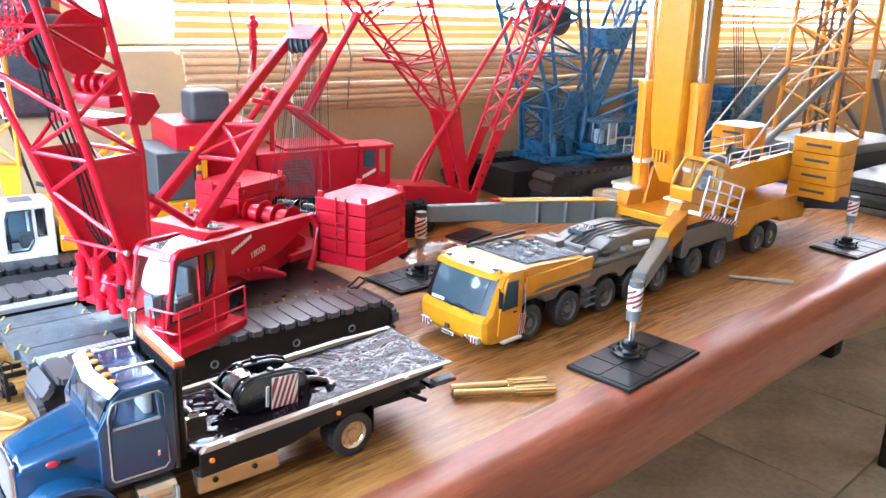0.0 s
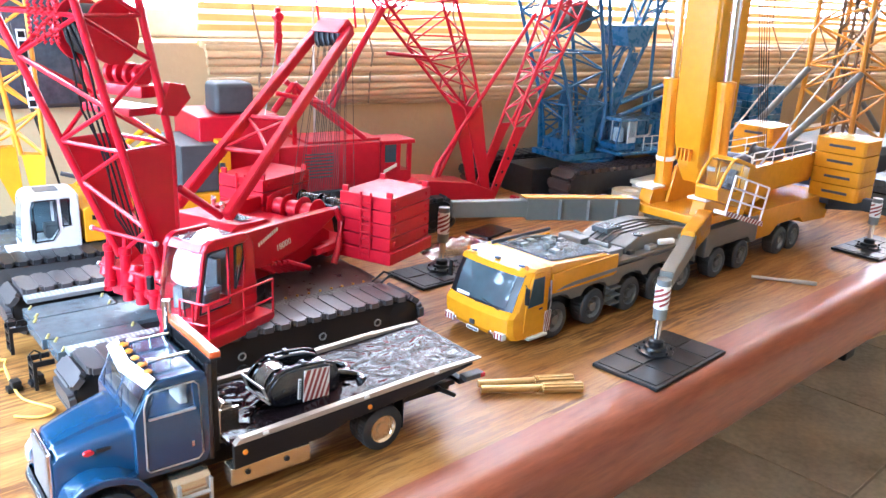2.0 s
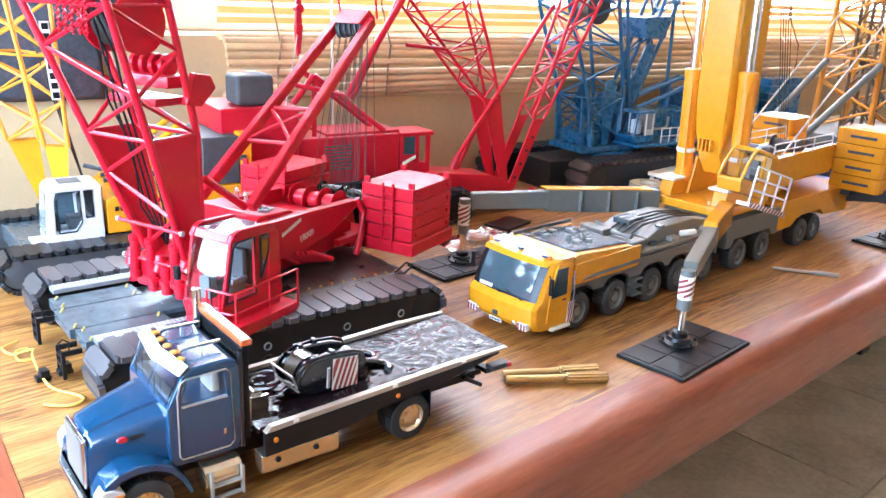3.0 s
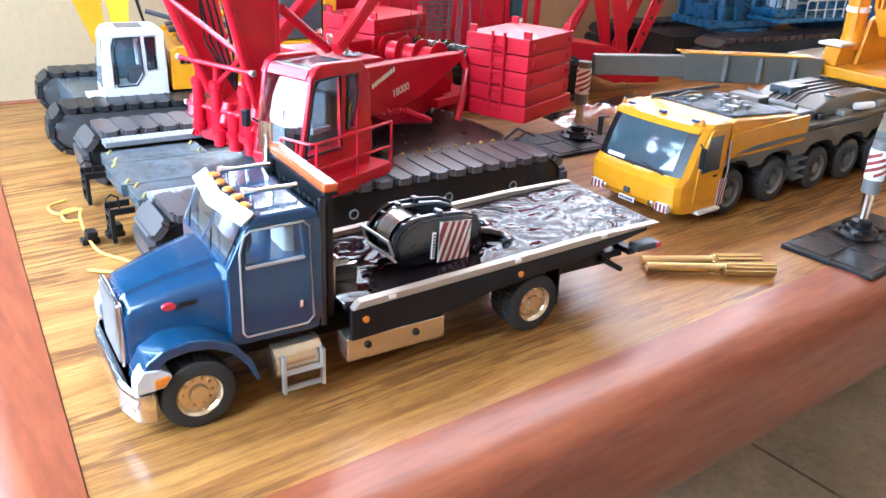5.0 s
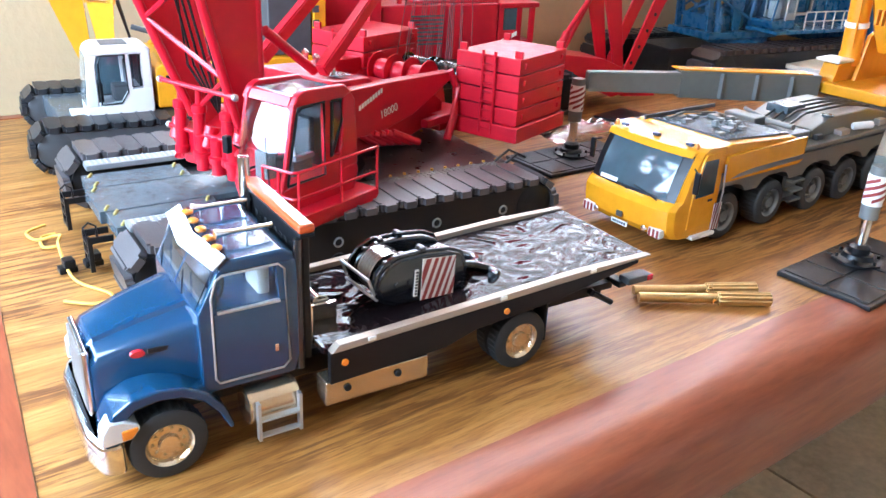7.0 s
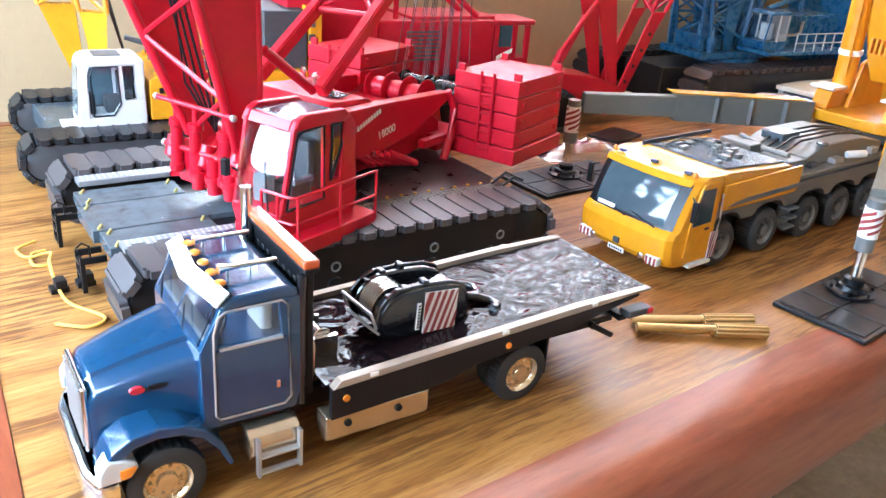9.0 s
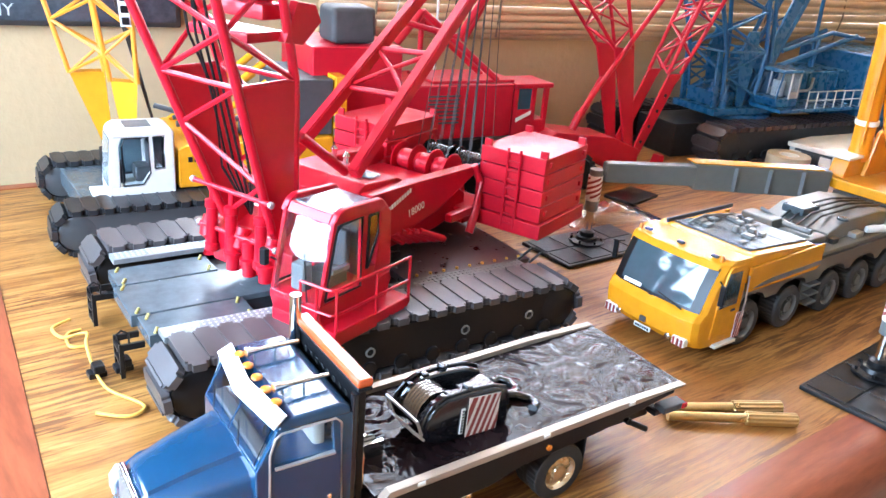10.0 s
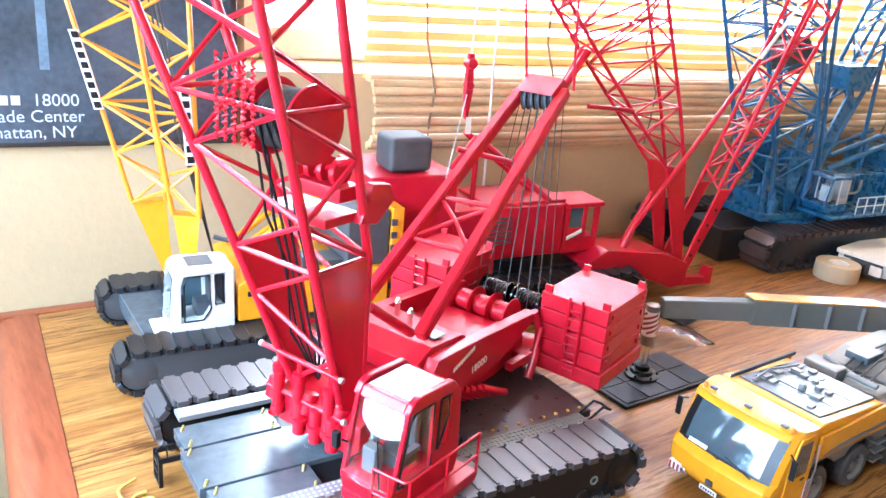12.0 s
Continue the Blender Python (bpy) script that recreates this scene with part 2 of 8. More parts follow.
# ---- mesh helpers ----
def box(bm, a, b, bev=0.0):
    (x0, y0, z0), (x1, y1, z1) = a, b
    v = [bm.verts.new(p) for p in ((x0, y0, z0), (x1, y0, z0), (x1, y1, z0), (x0, y1, z0), (x0, y0, z1), (x1, y0, z1), (x1, y1, z1), (x0, y1, z1))]
    f = [bm.faces.new([v[i] for i in q]) for q in ((3, 2, 1, 0), (4, 5, 6, 7), (0, 1, 5, 4), (1, 2, 6, 5), (2, 3, 7, 6), (3, 0, 4, 7))]
    if bev:
        bmesh.ops.bevel(bm, geom=list({e for q in f for e in q.edges}), offset=bev, segments=2, affect="EDGES", profile=0.5)
    return bm


def prism(bm, outline, axis, d0, d1, bev=0.0):
    """A closed outline pushed from d0 to d1 along an axis: 'y' takes (x, z), 'x' (y, z), 'z' (x, y)."""
    put = {"y": lambda p, d: (p[0], d, p[1]), "x": lambda p, d: (d, p[0], p[1]), "z": lambda p, d: (p[0], p[1], d)}[axis]
    lo, hi = [bm.verts.new(put(p, d0)) for p in outline], [bm.verts.new(put(p, d1)) for p in outline]
    n = len(outline)
    f = [bm.faces.new(lo[::-1]), bm.faces.new(hi)] + [bm.faces.new((lo[i], lo[(i + 1) % n], hi[(i + 1) % n], hi[i])) for i in range(n)]
    bmesh.ops.recalc_face_normals(bm, faces=f)
    if bev:
        bmesh.ops.bevel(bm, geom=list({e for q in f for e in q.edges}), offset=bev, segments=2, affect="EDGES", profile=0.5)
    return bm


def rod(bm, p, q, r, n=10, r2=None):
    p, q = Vector(p), Vector(q)
    turn = (q - p).to_track_quat("Z", "Y").to_matrix()
    ring = lambda c, s: [bm.verts.new(c + turn @ Vector((s * math.cos(2 * math.pi * i / n), s * math.sin(2 * math.pi * i / n), 0))) for i in range(n)]
    a, b = ring(p, r), ring(q, r if r2 is None else r2)
    bm.faces.new(a[::-1]), bm.faces.new(b)
    for i in range(n):
        bm.faces.new((a[i], a[(i + 1) % n], b[(i + 1) % n], b[i]))
    return bm


def lathe(bm, centre, axis, profile, n=24, ring=False):
    """Rings of (radius, distance along axis), capped at both ends, or joined end to end into a hollow ring."""
    c, turn = Vector(centre), Vector(axis).to_track_quat("Z", "Y").to_matrix()
    rings = [[bm.verts.new(c + turn @ Vector((r * math.cos(2 * math.pi * i / n), r * math.sin(2 * math.pi * i / n), h))) for i in range(n)] for r, h in profile]
    if ring:
        rings.append(rings[0])
    else:
        bm.faces.new(rings[0][::-1]), bm.faces.new(rings[-1])
    for a, b in zip(rings, rings[1:]):
        for i in range(n):
            bm.faces.new((a[i], a[(i + 1) % n], b[(i + 1) % n], b[i]))
    return bm


def pipe(bm, pts, r, n=6):
    pts = [Vector(p) for p in pts]
    rings = []
    for i, p in enumerate(pts):
        d = (pts[min(i + 1, len(pts) - 1)] - pts[max(i - 1, 0)]).normalized()
        turn = d.to_track_quat("Z", "Y").to_matrix()
        rings.append([bm.verts.new(p + turn @ Vector((r * math.cos(2 * math.pi * k / n), r * math.sin(2 * math.pi * k / n), 0))) for k in range(n)])
    bm.faces.new(rings[0][::-1]), bm.faces.new(rings[-1])
    for a, b in zip(rings, rings[1:]):
        for i in range(n):
            bm.faces.new((a[i], a[(i + 1) % n], b[(i + 1) % n], b[i]))
    return bm


def slab(bm, corners, thick):
    """A plate from a planar outline in space, thickened along its normal."""
    c = [Vector(p) for p in corners]
    nrm = (c[1] - c[0]).cross(c[-1] - c[0]).normalized() * thick
    a, b = [bm.verts.new(p) for p in c], [bm.verts.new(p + nrm) for p in c]
    f = [bm.faces.new(a[::-1]), bm.faces.new(b)] + [bm.faces.new((a[i], a[(i + 1) % len(a)], b[(i + 1) % len(a)], b[i])) for i in range(len(a))]
    bmesh.ops.recalc_face_normals(bm, faces=f)
    return bm


def B():
    return bmesh.new()


def even_shading(me, limit):
    """Corner normals weighted by area, so that flat faces stay flat beside their rounded edges."""
    faces = [(p.normal.copy(), p.area) for p in me.polygons]
    touch = [[] for _ in me.vertices]
    for p in me.polygons:
        for v in p.vertices:
            touch[v].append(p.index)
    out = []
    for p in me.polygons:
        n0 = faces[p.index][0]
        for v in p.vertices:
            s = Vector()
            for k in touch[v]:
                n, a = faces[k]
                if n.dot(n0) > limit:
                    s += n * a
            out.append(s.normalized() if s.length > 0 else n0)
    me.normals_split_custom_set(out)


def mesh_of(name, bm, material, angle=47):
    me = bpy.data.meshes.new(name)
    bm.to_mesh(me)
    bm.free()
    me.polygons.foreach_set("use_smooth", [True] * len(me.polygons))
    me.materials.append(material)
    if len(me.vertices) < 4000:
        even_shading(me, math.cos(radians(angle)))
    else:
        me.set_sharp_from_angle(angle=radians(angle))
    return me


def part(name, bm, material, parent=None, label="", m=None):
    ob = new(name, bm if isinstance(bm, bpy.types.Mesh) else mesh_of(name, bm, material))
    ob.parent = parent
    if m is not None:
        ob.matrix_basis = m
    return tagged(ob, label)


def thing(name, label, category, m, group="", kind=""):
    ob = new(name)
    ob.empty_display_size = 0.01
    ob.matrix_basis = m
    return tagged(ob, label, category, group, kind)


UNIT = {}


def bar(name, p, q, r, material, parent, n=8):
    """A straight round bar between two points, on a mesh that all bars of its material share."""
    key = (material.name, n)
    if key not in UNIT:
        UNIT[key] = mesh_of("bar", rod(B(), (0, 0, 0), (0, 0, 1), 1.0, n), material)
    p, q = Vector(p), Vector(q)
    d = q - p
    ob = new(name, UNIT[key])
    ob.parent = parent
    ob.matrix_basis = Matrix.LocRotScale(p, d.to_track_quat("Z", "Y"), (r, r, d.length))
    return ob


def lattice(parent, stations, r, r_lace, material, bays, faces=(0, 1, 2, 3), lace_name="lacing", caps=True):
    """A four-chord boom through stations of four corners each; lacing zigzags over the bays of every stretch."""
    st = [[Vector(p) for p in s] for s in stations]
    for a, b in zip(st, st[1:]):
        for i in range(4):
            bar("chord", a[i], b[i], r, material, parent)
    for k, (a, b) in enumerate(zip(st, st[1:])):
        nb = bays[k]
        for i in faces:
            j = (i + 1) % 4
            for n in range(nb):
                t0, t1 = n / nb, (n + 1) / nb
                p, q = a[i].lerp(b[i], t0), a[j].lerp(b[j], t1)
                if (n + i) % 2:
                    p, q = a[j].lerp(b[j], t0), a[i].lerp(b[i], t1)
                bar(lace_name, p, q, r_lace, material, parent, 6)
            for n in range(1 if caps else nb, nb + 1):
                t = n / nb
                bar(lace_name, a[i].lerp(b[i], t), a[j].lerp(b[j], t), r_lace, material, parent, 6)


def ladder(parent, foot, head, side, material, rungs=5, w=0.004, r=0.0005, name="ladder"):
    bm, f, h, s = B(), Vector(foot), Vector(head), Vector(side).normalized() * w
    rod(bm, f - s, h - s, r, 6), rod(bm, f + s, h + s, r, 6)
    for i in range(rungs):
        c = f.lerp(h, (i + 0.5) / rungs)
        rod(bm, c - s, c + s, r * 0.8, 6)
    return part(name, bm, material, parent)


def crawler(parent, x0, y0, length, width, height, shoe_mat, frame_mat, count=46, rise=0.0):
    """One track: a belt of separate shoes round a side frame with end wheels, in the thing's own frame."""
    unit = new("crawler")
    unit.parent = parent
    unit.matrix_basis = Matrix.Translation((x0, y0, 0))
    h2, t = height / 2, height * 0.085
    rr = h2 - t
    straight = length - 2 * h2
    total = 2 * straight + 2 * math.pi * rr
    pitch = total / count
    w0, w1 = width * 0.07, width * 0.93
    bm = prism(B(), [(-pitch * 0.49, w0 + pitch * 0.10), (-pitch * 0.40, w0), (-pitch * 0.27, w0), (-pitch * 0.27, 0), (pitch * 0.27, 0), (pitch * 0.27, w0), (pitch * 0.40, w0), (pitch * 0.49, w0 + pitch * 0.10), (pitch * 0.49, w1 - pitch * 0.10), (pitch * 0.40, w1), (pitch * 0.27, w1), (pitch * 0.27, width), (-pitch * 0.27, width), (-pitch * 0.27, w1), (-pitch * 0.40, w1), (-pitch * 0.49, w1 - pitch * 0.10)], "z", -t * 0.3, t)
    box(bm, (-pitch * 0.49, w0 * 1.6, t * 0.98), (-pitch * 0.36, width - w0 * 1.6, t * 1.25))
    shoe = mesh_of("shoe", bm, shoe_mat)
    for k in range(count):
        s = k * pitch
        if s < straight:
            x, z, a = h2 + s, height - t, 0.0
        elif s < straight + math.pi * rr:
            u = (s - straight) / rr
            x, z, a = h2 + straight + rr * math.sin(u), h2 + rr * math.cos(u), u
        elif s < 2 * straight + math.pi * rr:
            x, z, a = h2 + straight - (s - straight - math.pi * rr), t, math.pi
        else:
            u = (s - 2 * straight - math.pi * rr) / rr
            x, z, a = h2 - rr * math.sin(u), h2 - rr * math.cos(u), math.pi + u
        part("shoe", shoe, shoe_mat, unit, m=Matrix.Translation((x, 0, z)) @ Matrix.Rotation(a, 4, "Y"))
    bm = B()
    prism(bm, [(h2 * 0.75, height * 0.3), (h2, height * 0.17), (h2 + straight, height * 0.17), (h2 + straight + h2 * 0.25, height * 0.3), (h2 + straight + h2 * 0.25, height * 0.72), (h2 + straight, height * 0.86), (h2, height * 0.86), (h2 * 0.75, height * 0.72)], "y", width * 0.09, width * 0.91, 0.0006)
    part("side_frame", bm, frame_mat, unit)
    for x in (h2, h2 + straight):
        bm = lathe(B(), (x, width * 0.075, h2), (0, 1, 0), [(rr * 0.25, -0.0006), (rr * 0.55, -0.0006), (rr * 0.6, 0), (rr * 0.84, 0.0), (rr * 0.92, 0.0007), (rr * 0.92, width * 0.85), (rr * 0.5, width * 0.85 + 0.0005)], 24)
        part("end_wheel", bm, frame_mat, unit)
    n = max(5, int(straight / (height * 0.55)))
    roller = mesh_of("roller", lathe(B(), (0, 0, 0), (0, 1, 0), [(height * 0.1, 0), (height * 0.13, 0.0004), (height * 0.13, width * 0.92), (height * 0.1, width * 0.92 + 0.0004)], 12), frame_mat)
    for k in range(n):
        part("roller", roller, frame_mat, unit, m=Matrix.Translation((h2 + (k + 0.5) * straight / n, width * 0.04, height * 0.215)))
    return unit


def wheel(parent, x, y, r, width, tyre_mat, rim_mat, side=-1, bolts=8, name="wheel"):
    """A road wheel with rounded tyre shoulders, dished rim and bolts; side -1 faces -y."""
    unit = new(name)
    unit.parent = parent
    unit.matrix_basis = Matrix.Translation((x, y, r)) @ Matrix.Diagonal((1, -side, 1, 1))
    key = ("wheel", round(r, 5), round(width, 5), tyre_mat.name, rim_mat.name)
    if key not in UNIT:
        t = lathe(B(), (0, 0, 0), (0, 1, 0), [(r * 0.60, 0.0), (r * 0.66, -0.0003), (r * 0.90, 0.0), (r * 0.97, width * 0.08), (r, width * 0.2), (r, width * 0.8), (r * 0.97, width * 0.92), (r * 0.9, width), (r * 0.6, width)], 72, True)
        for v in t.verts:
            if v.co.x ** 2 + v.co.z ** 2 > (r * 0.985) ** 2 and int(math.atan2(v.co.z, v.co.x) / (2 * math.pi) * 72 + 72.5) % 2:
                v.co.x *= 0.955
                v.co.z *= 0.955
        rim = lathe(B(), (0, 0, 0), (0, 1, 0), [(r * 0.12, width * 0.02), (r * 0.24, width * 0.03), (r * 0.28, width * 0.22), (r * 0.50, width * 0.24), (r * 0.55, width * 0.04), (r * 0.61, -0.0002), (r * 0.62, width * 0.3), (r * 0.3, width * 0.5)], 32)
        for i in range(bolts):
            a = 2 * math.pi * i / bolts
            rod(rim, (r * 0.39 * math.cos(a), width * 0.24, r * 0.39 * math.sin(a)), (r * 0.39 * math.cos(a), width * 0.12, r * 0.39 * math.sin(a)), r * 0.06, 6)
        UNIT[key] = (mesh_of("tyre", t, tyre_mat), mesh_of("rim", rim, rim_mat))
    part("tyre", UNIT[key][0], tyre_mat, unit)
    part("rim", UNIT[key][1], rim_mat, unit)
    return unit


def stripes(parent, corners, count, thick, name="warning_panel", red=None, slope=0.35):
    """A white panel with slanting red bands standing just proud of it. Corners: low left, low right, high right, high left."""
    c = [Vector(p) for p in corners]
    panel = part(name, slab(B(), corners, thick), WHITE, parent, "white panel with slanting red bands")
    nrm = (c[1] - c[0]).cross(c[3] - c[0]).normalized() * (thick + 0.0001)
    at = lambda u, v: c[0].lerp(c[1], u).lerp(c[3].lerp(c[2], u), v) + nrm
    for i in range(count):
        lo, hi = (i + 0.1) / count, (i + 0.62) / count
        band = [(lo, 0), (hi, 0), (min(hi + slope, 1), 1), (min(lo + slope, 1), 1)] if lo + slope < 1 else [(lo, 0), (hi, 0), (1, max(0.02, (1 - hi) / slope)), (1, max(0.05, (1 - lo) / slope))]
        part("band", slab(B(), [at(u, v) for u, v in band], 0.00008), red or STRIPE_RED, panel)
    part("band", slab(B(), [at(0, 0.25), at(slope * 0.75, 1), at(slope * 0.3, 1), at(0, 0.7)], 0.00008), red or STRIPE_RED, panel)
    return panel


def lettering(text, size, material, parent, m, name="lettering"):
    cu = bpy.data.curves.new(name, "FONT")
    cu.body, cu.size, cu.extrude = text, size, 0.00008
    tmp = new("letters", cu)
    me = bpy.data.meshes.new_from_object(tmp.evaluated_get(bpy.context.evaluated_depsgraph_get()))
    bpy.data.objects.remove(tmp)
    me.materials.clear()
    me.materials.append(material)
    ob = new(name, me)
    ob.parent, ob.matrix_basis = parent, m
    return ob

# ---- room ----
FLOOR_Z = -0.43
WALL_P, WALL_A = Vector((0.106, 0.56)), -10.0   # a point of the window wall and its heading
WALL = pose(WALL_P.x, WALL_P.y, 0, 0, 0, WALL_A)  # x along the wall, y into it


def structure(name, bm, material, label, category, m=None):
    ob = part(name, bm, material, None, "", m)
    return tagged(ob, label, category, kind="structure")


WIN_X0, WIN_X1, WIN_Z0, WIN_Z1 = 0.13, 3.0, 0.165, 1.25
bm = B()
box(bm, (-0.50, 0, FLOOR_Z), (WIN_X0, 0.14, 1.75))
box(bm, (WIN_X0, 0, FLOOR_Z), (WIN_X1, 0.14, WIN_Z0))
box(bm, (WIN_X0, 0, WIN_Z1), (WIN_X1, 0.14, 1.75))
box(bm, (WIN_X1, 0, FLOOR_Z), (3.9, 0.14, 1.75))
structure("wall_north", bm, PLASTER, "tan plastered wall with a wide window behind the table", "wall", WALL)
bm = B()
box(bm, (-0.38, -2.8, FLOOR_Z), (-0.24, -0.12, 1.75))
box(bm, (-0.38, 0.56, FLOOR_Z), (-0.24, 0.66, 1.75))
box(bm, (-0.38, -0.12, FLOOR_Z), (-0.24, 0.56, 0.08))
box(bm, (-0.38, -0.12, 0.43), (-0.24, 0.56, 1.75))
structure("wall_west", bm, PLASTER, "tan plastered side wall with a window", "wall")
structure("wall_east", box(B(), (3.7, -2.8, FLOOR_Z), (3.84, 0.2, 1.75)), PLASTER, "plain tan plastered wall", "wall")
bm = B()
box(bm, (-0.38, -2.94, FLOOR_Z), (1.3, -2.8, 1.75))
box(bm, (3.1, -2.94, FLOOR_Z), (3.84, -2.8, 1.75))
box(bm, (1.3, -2.94, 1.4), (3.1, -2.8, 1.75))
structure("wall_south", bm, PLASTER, "plain tan plastered wall, out of view, with an opening added for the fill lamp", "wall")
structure("ceiling", box(B(), (-0.62, -3.0, 1.75), (4.0, 1.1, 1.83)), CEILING, "plain off-white painted ceiling", "ceiling")
floor = structure("floor", box(B(), (-0.62, -3.0, FLOOR_Z - 0.1), (4.0, 1.1, FLOOR_Z - 0.004)), GROUT, "floor of marbled beige ceramic tiles", "floor")
structure("backdrop", box(B(), (-0.6, 0.75, -0.6), (4.2, 0.76, 2.2)), SKY_GLOW, "white daylight outside the window", "sky", WALL)

# window frame and sill
win = thing("window_1", "wide window behind a bamboo blind", "window", WALL, kind="structure")
for x in (WIN_X0, 0.9, 1.6, 2.3, WIN_X1 - 0.03):
    part("window_frame", box(B(), (x, 0.07, WIN_Z0), (x + 0.03, 0.1, WIN_Z1), 0.003), CREAM, win)
for z in (WIN_Z0, WIN_Z1 - 0.03):
    part("window_frame", box(B(), (WIN_X0 + 0.031, 0.072, z), (WIN_X1 - 0.031, 0.098, z + 0.03), 0.003), CREAM, win)

# bamboo blind: slats with bright gaps above, a denser fold hanging below the window's edge
blind = thing("bamboo_blind", "weathered roll-up bamboo blind over the bright window", "blind", WALL)
rng = random.Random(4)
BX0, BX1 = 0.225, 3.1
z = 0.165
for k in range(95):
    h = rng.uniform(0.0045, 0.0068)
    y = -0.022 - 0.004 * math.sin(k * 0.7) - rng.uniform(0, 0.002)
    sag = rng.uniform(-0.002, 0.002)
    bm = B()
    n = 14
    pts = [(BX0 + (BX1 - BX0) * i / n, y + rng.uniform(-0.0012, 0.0012), z + sag * math.sin(i) + rng.uniform(-0.0008, 0.0008)) for i in range(n + 1)]
    lo = [bm.verts.new(p) for p in pts]
    hi = [bm.verts.new((p[0], p[1], p[2] + h)) for p in pts]
    lb = [bm.verts.new((p[0], p[1] + 0.002, p[2])) for p in pts]
    hb = [bm.verts.new((p[0], p[1] + 0.002, p[2] + h)) for p in pts]
    for i in range(n):
        for a, b in ((lo, hi), (hi, hb), (hb, lb), (lb, lo)):
            bm.faces.new((a[i], a[i + 1], b[i + 1], b[i]))
    part("slat", bm, BAMBOO, blind)
    z += h + rng.uniform(0.0038, 0.0085)
# fold: slats laid close over a bulge
for k in range(11):
    a = radians(-70 + 160 * k / 10)
    y, zz = -0.028 - 0.026 * math.cos(a * 0.9), 0.137 + 0.030 * math.sin(a)
    bm = B()
    pipe(bm, [(BX0 + (BX1 - BX0) * i / 12, y + rng.uniform(-0.0015, 0.0015), zz + rng.uniform(-0.0012, 0.0012)) for i in range(13)], 0.0036, 8)
    part("slat", bm, BAMBOO_LOW, blind)
for k in range(16):
    x = BX0 + 0.06 + k * 0.115 + rng.uniform(-0.01, 0.01)
    bm = B()
    pts = [(x + 0.004 * math.sin(j * 0.9 + k), -0.026 - 0.003 * math.sin(j * 0.7), 1.2 - j * 0.0345) for j in range(30)]
    pts += [(x + 0.003, -0.052, 0.16), (x - 0.003, -0.058, 0.135), (x, -0.05, 0.108)]
    pipe(bm, pts, 0.0011, 5)
    part("cord", bm, CORD, blind)
for x, zb in ((0.33, 0.02), (0.62, 0.105)):
    part("pull_cord", pipe(B(), [(x, -0.04, 1.2), (x + 0.002, -0.045, 0.6), (x - 0.002, -0.062, 0.2), (x, -0.064, zb)], 0.0012, 6), WHITE_CORD, blind, "thin white pull cord")

# ---- table ----
table = thing("table", "long oak table with a rounded red-stained edge", "table", pose(0, 0, FLOOR_Z))
UP = -FLOOR_Z
LX0, LX1, BY0, BY1, TX = 0.004, 0.057, 0.49, 0.30, 2.4   # oak panel: left edge, back edge, right end
bm = prism(B(), [(LX0, -0.004), (TX, -0.004), (TX, BY1), (LX1, BY0)], "z", UP - 0.03, UP)
part("tabletop", bm, OAK, table, "varnished oak panel with dark streaked grain")


def bullnose(p, q, w, drop, side):
    """An edging strip along p to q, rounded over its outer corners; side: unit vector outwards."""
    bm, rows = B(), []
    prof = [(0.0003, -0.02), (0.0003, 0.0006), (w * 0.45, 0.0008), (w * 0.72, -0.001), (w * 0.9, -0.0055), (w, -0.013), (w, -drop * 0.7), (w * 0.94, -drop * 0.9), (w * 0.8, -drop), (0.0003, -drop)]
    n = 24
    for i in range(n + 1):
        c = Vector(p).lerp(Vector(q), i / n)
        rows.append([bm.verts.new((c.x + side[0] * d, c.y + side[1] * d, UP + h)) for d, h in prof])
    for a, b in zip(rows, rows[1:]):
        for k in range(len(prof)):
            bm.faces.new((a[k], b[k], b[(k + 1) % len(prof)], a[(k + 1) % len(prof)]))
    bm.faces.new(rows[0]), bm.faces.new(rows[-1][::-1])
    bmesh.ops.recalc_face_normals(bm, faces=bm.faces)
    return bm


part("edge_trim", bullnose((-0.028, -0.004), (TX, -0.004), 0.033, 0.052, (0, -1)), MAHOGANY, table, "rounded red-brown front edging")
part("edge_trim", bullnose((LX0, -0.0036), (LX1, BY0), 0.03, 0.052, (-0.994, 0.107)), MAHOGANY_SIDE, table, "rounded red-brown side edging")
part("edge_trim", bullnose((LX1 - 0.03, BY0 + 0.003), (TX, BY1), 0.02, 0.052, (0.081, 0.996)), MAHOGANY, table, "rounded red-brown back edging")
for x, y in ((0.12, 0.05), (0.16, 0.4), (1.215, 0.035), (1.56, 0.285), (2.2, 0.05)):
    part("leg", box(B(), (x - 0.022, y - 0.022, 0.0), (x + 0.022, y + 0.022, UP - 0.031), 0.004), DARK_WOOD, table, "square black table leg")


# ---- framed poster on the wall ----
poster = thing("poster", "dark framed construction photograph with pale handwriting", "poster", WALL)
part("frame", box(B(), (-0.33, -0.010, 0.107), (0.122, -0.001, 0.52), 0.001), DARK_WOOD, poster)
part("picture", box(B(), (-0.325, -0.0108, 0.111), (0.118, -0.0102, 0.515)), POSTER, poster)
PALE_INK = paint("pale_ink", (0.42, 0.43, 0.43), 0.6)
FACE = pose(0, 0, 0, 90, 0, 0)
lettering("18000", 0.0128, PALE_INK, poster, Matrix.Translation((-0.028, -0.0110, 0.1385)) @ FACE)
lettering("World Trade Center", 0.0128, PALE_INK, poster, Matrix.Translation((-0.103, -0.0110, 0.1265)) @ FACE)
lettering("Manhattan, NY", 0.0128, PALE_INK, poster, Matrix.Translation((-0.077, -0.0110, 0.1145)) @ FACE)
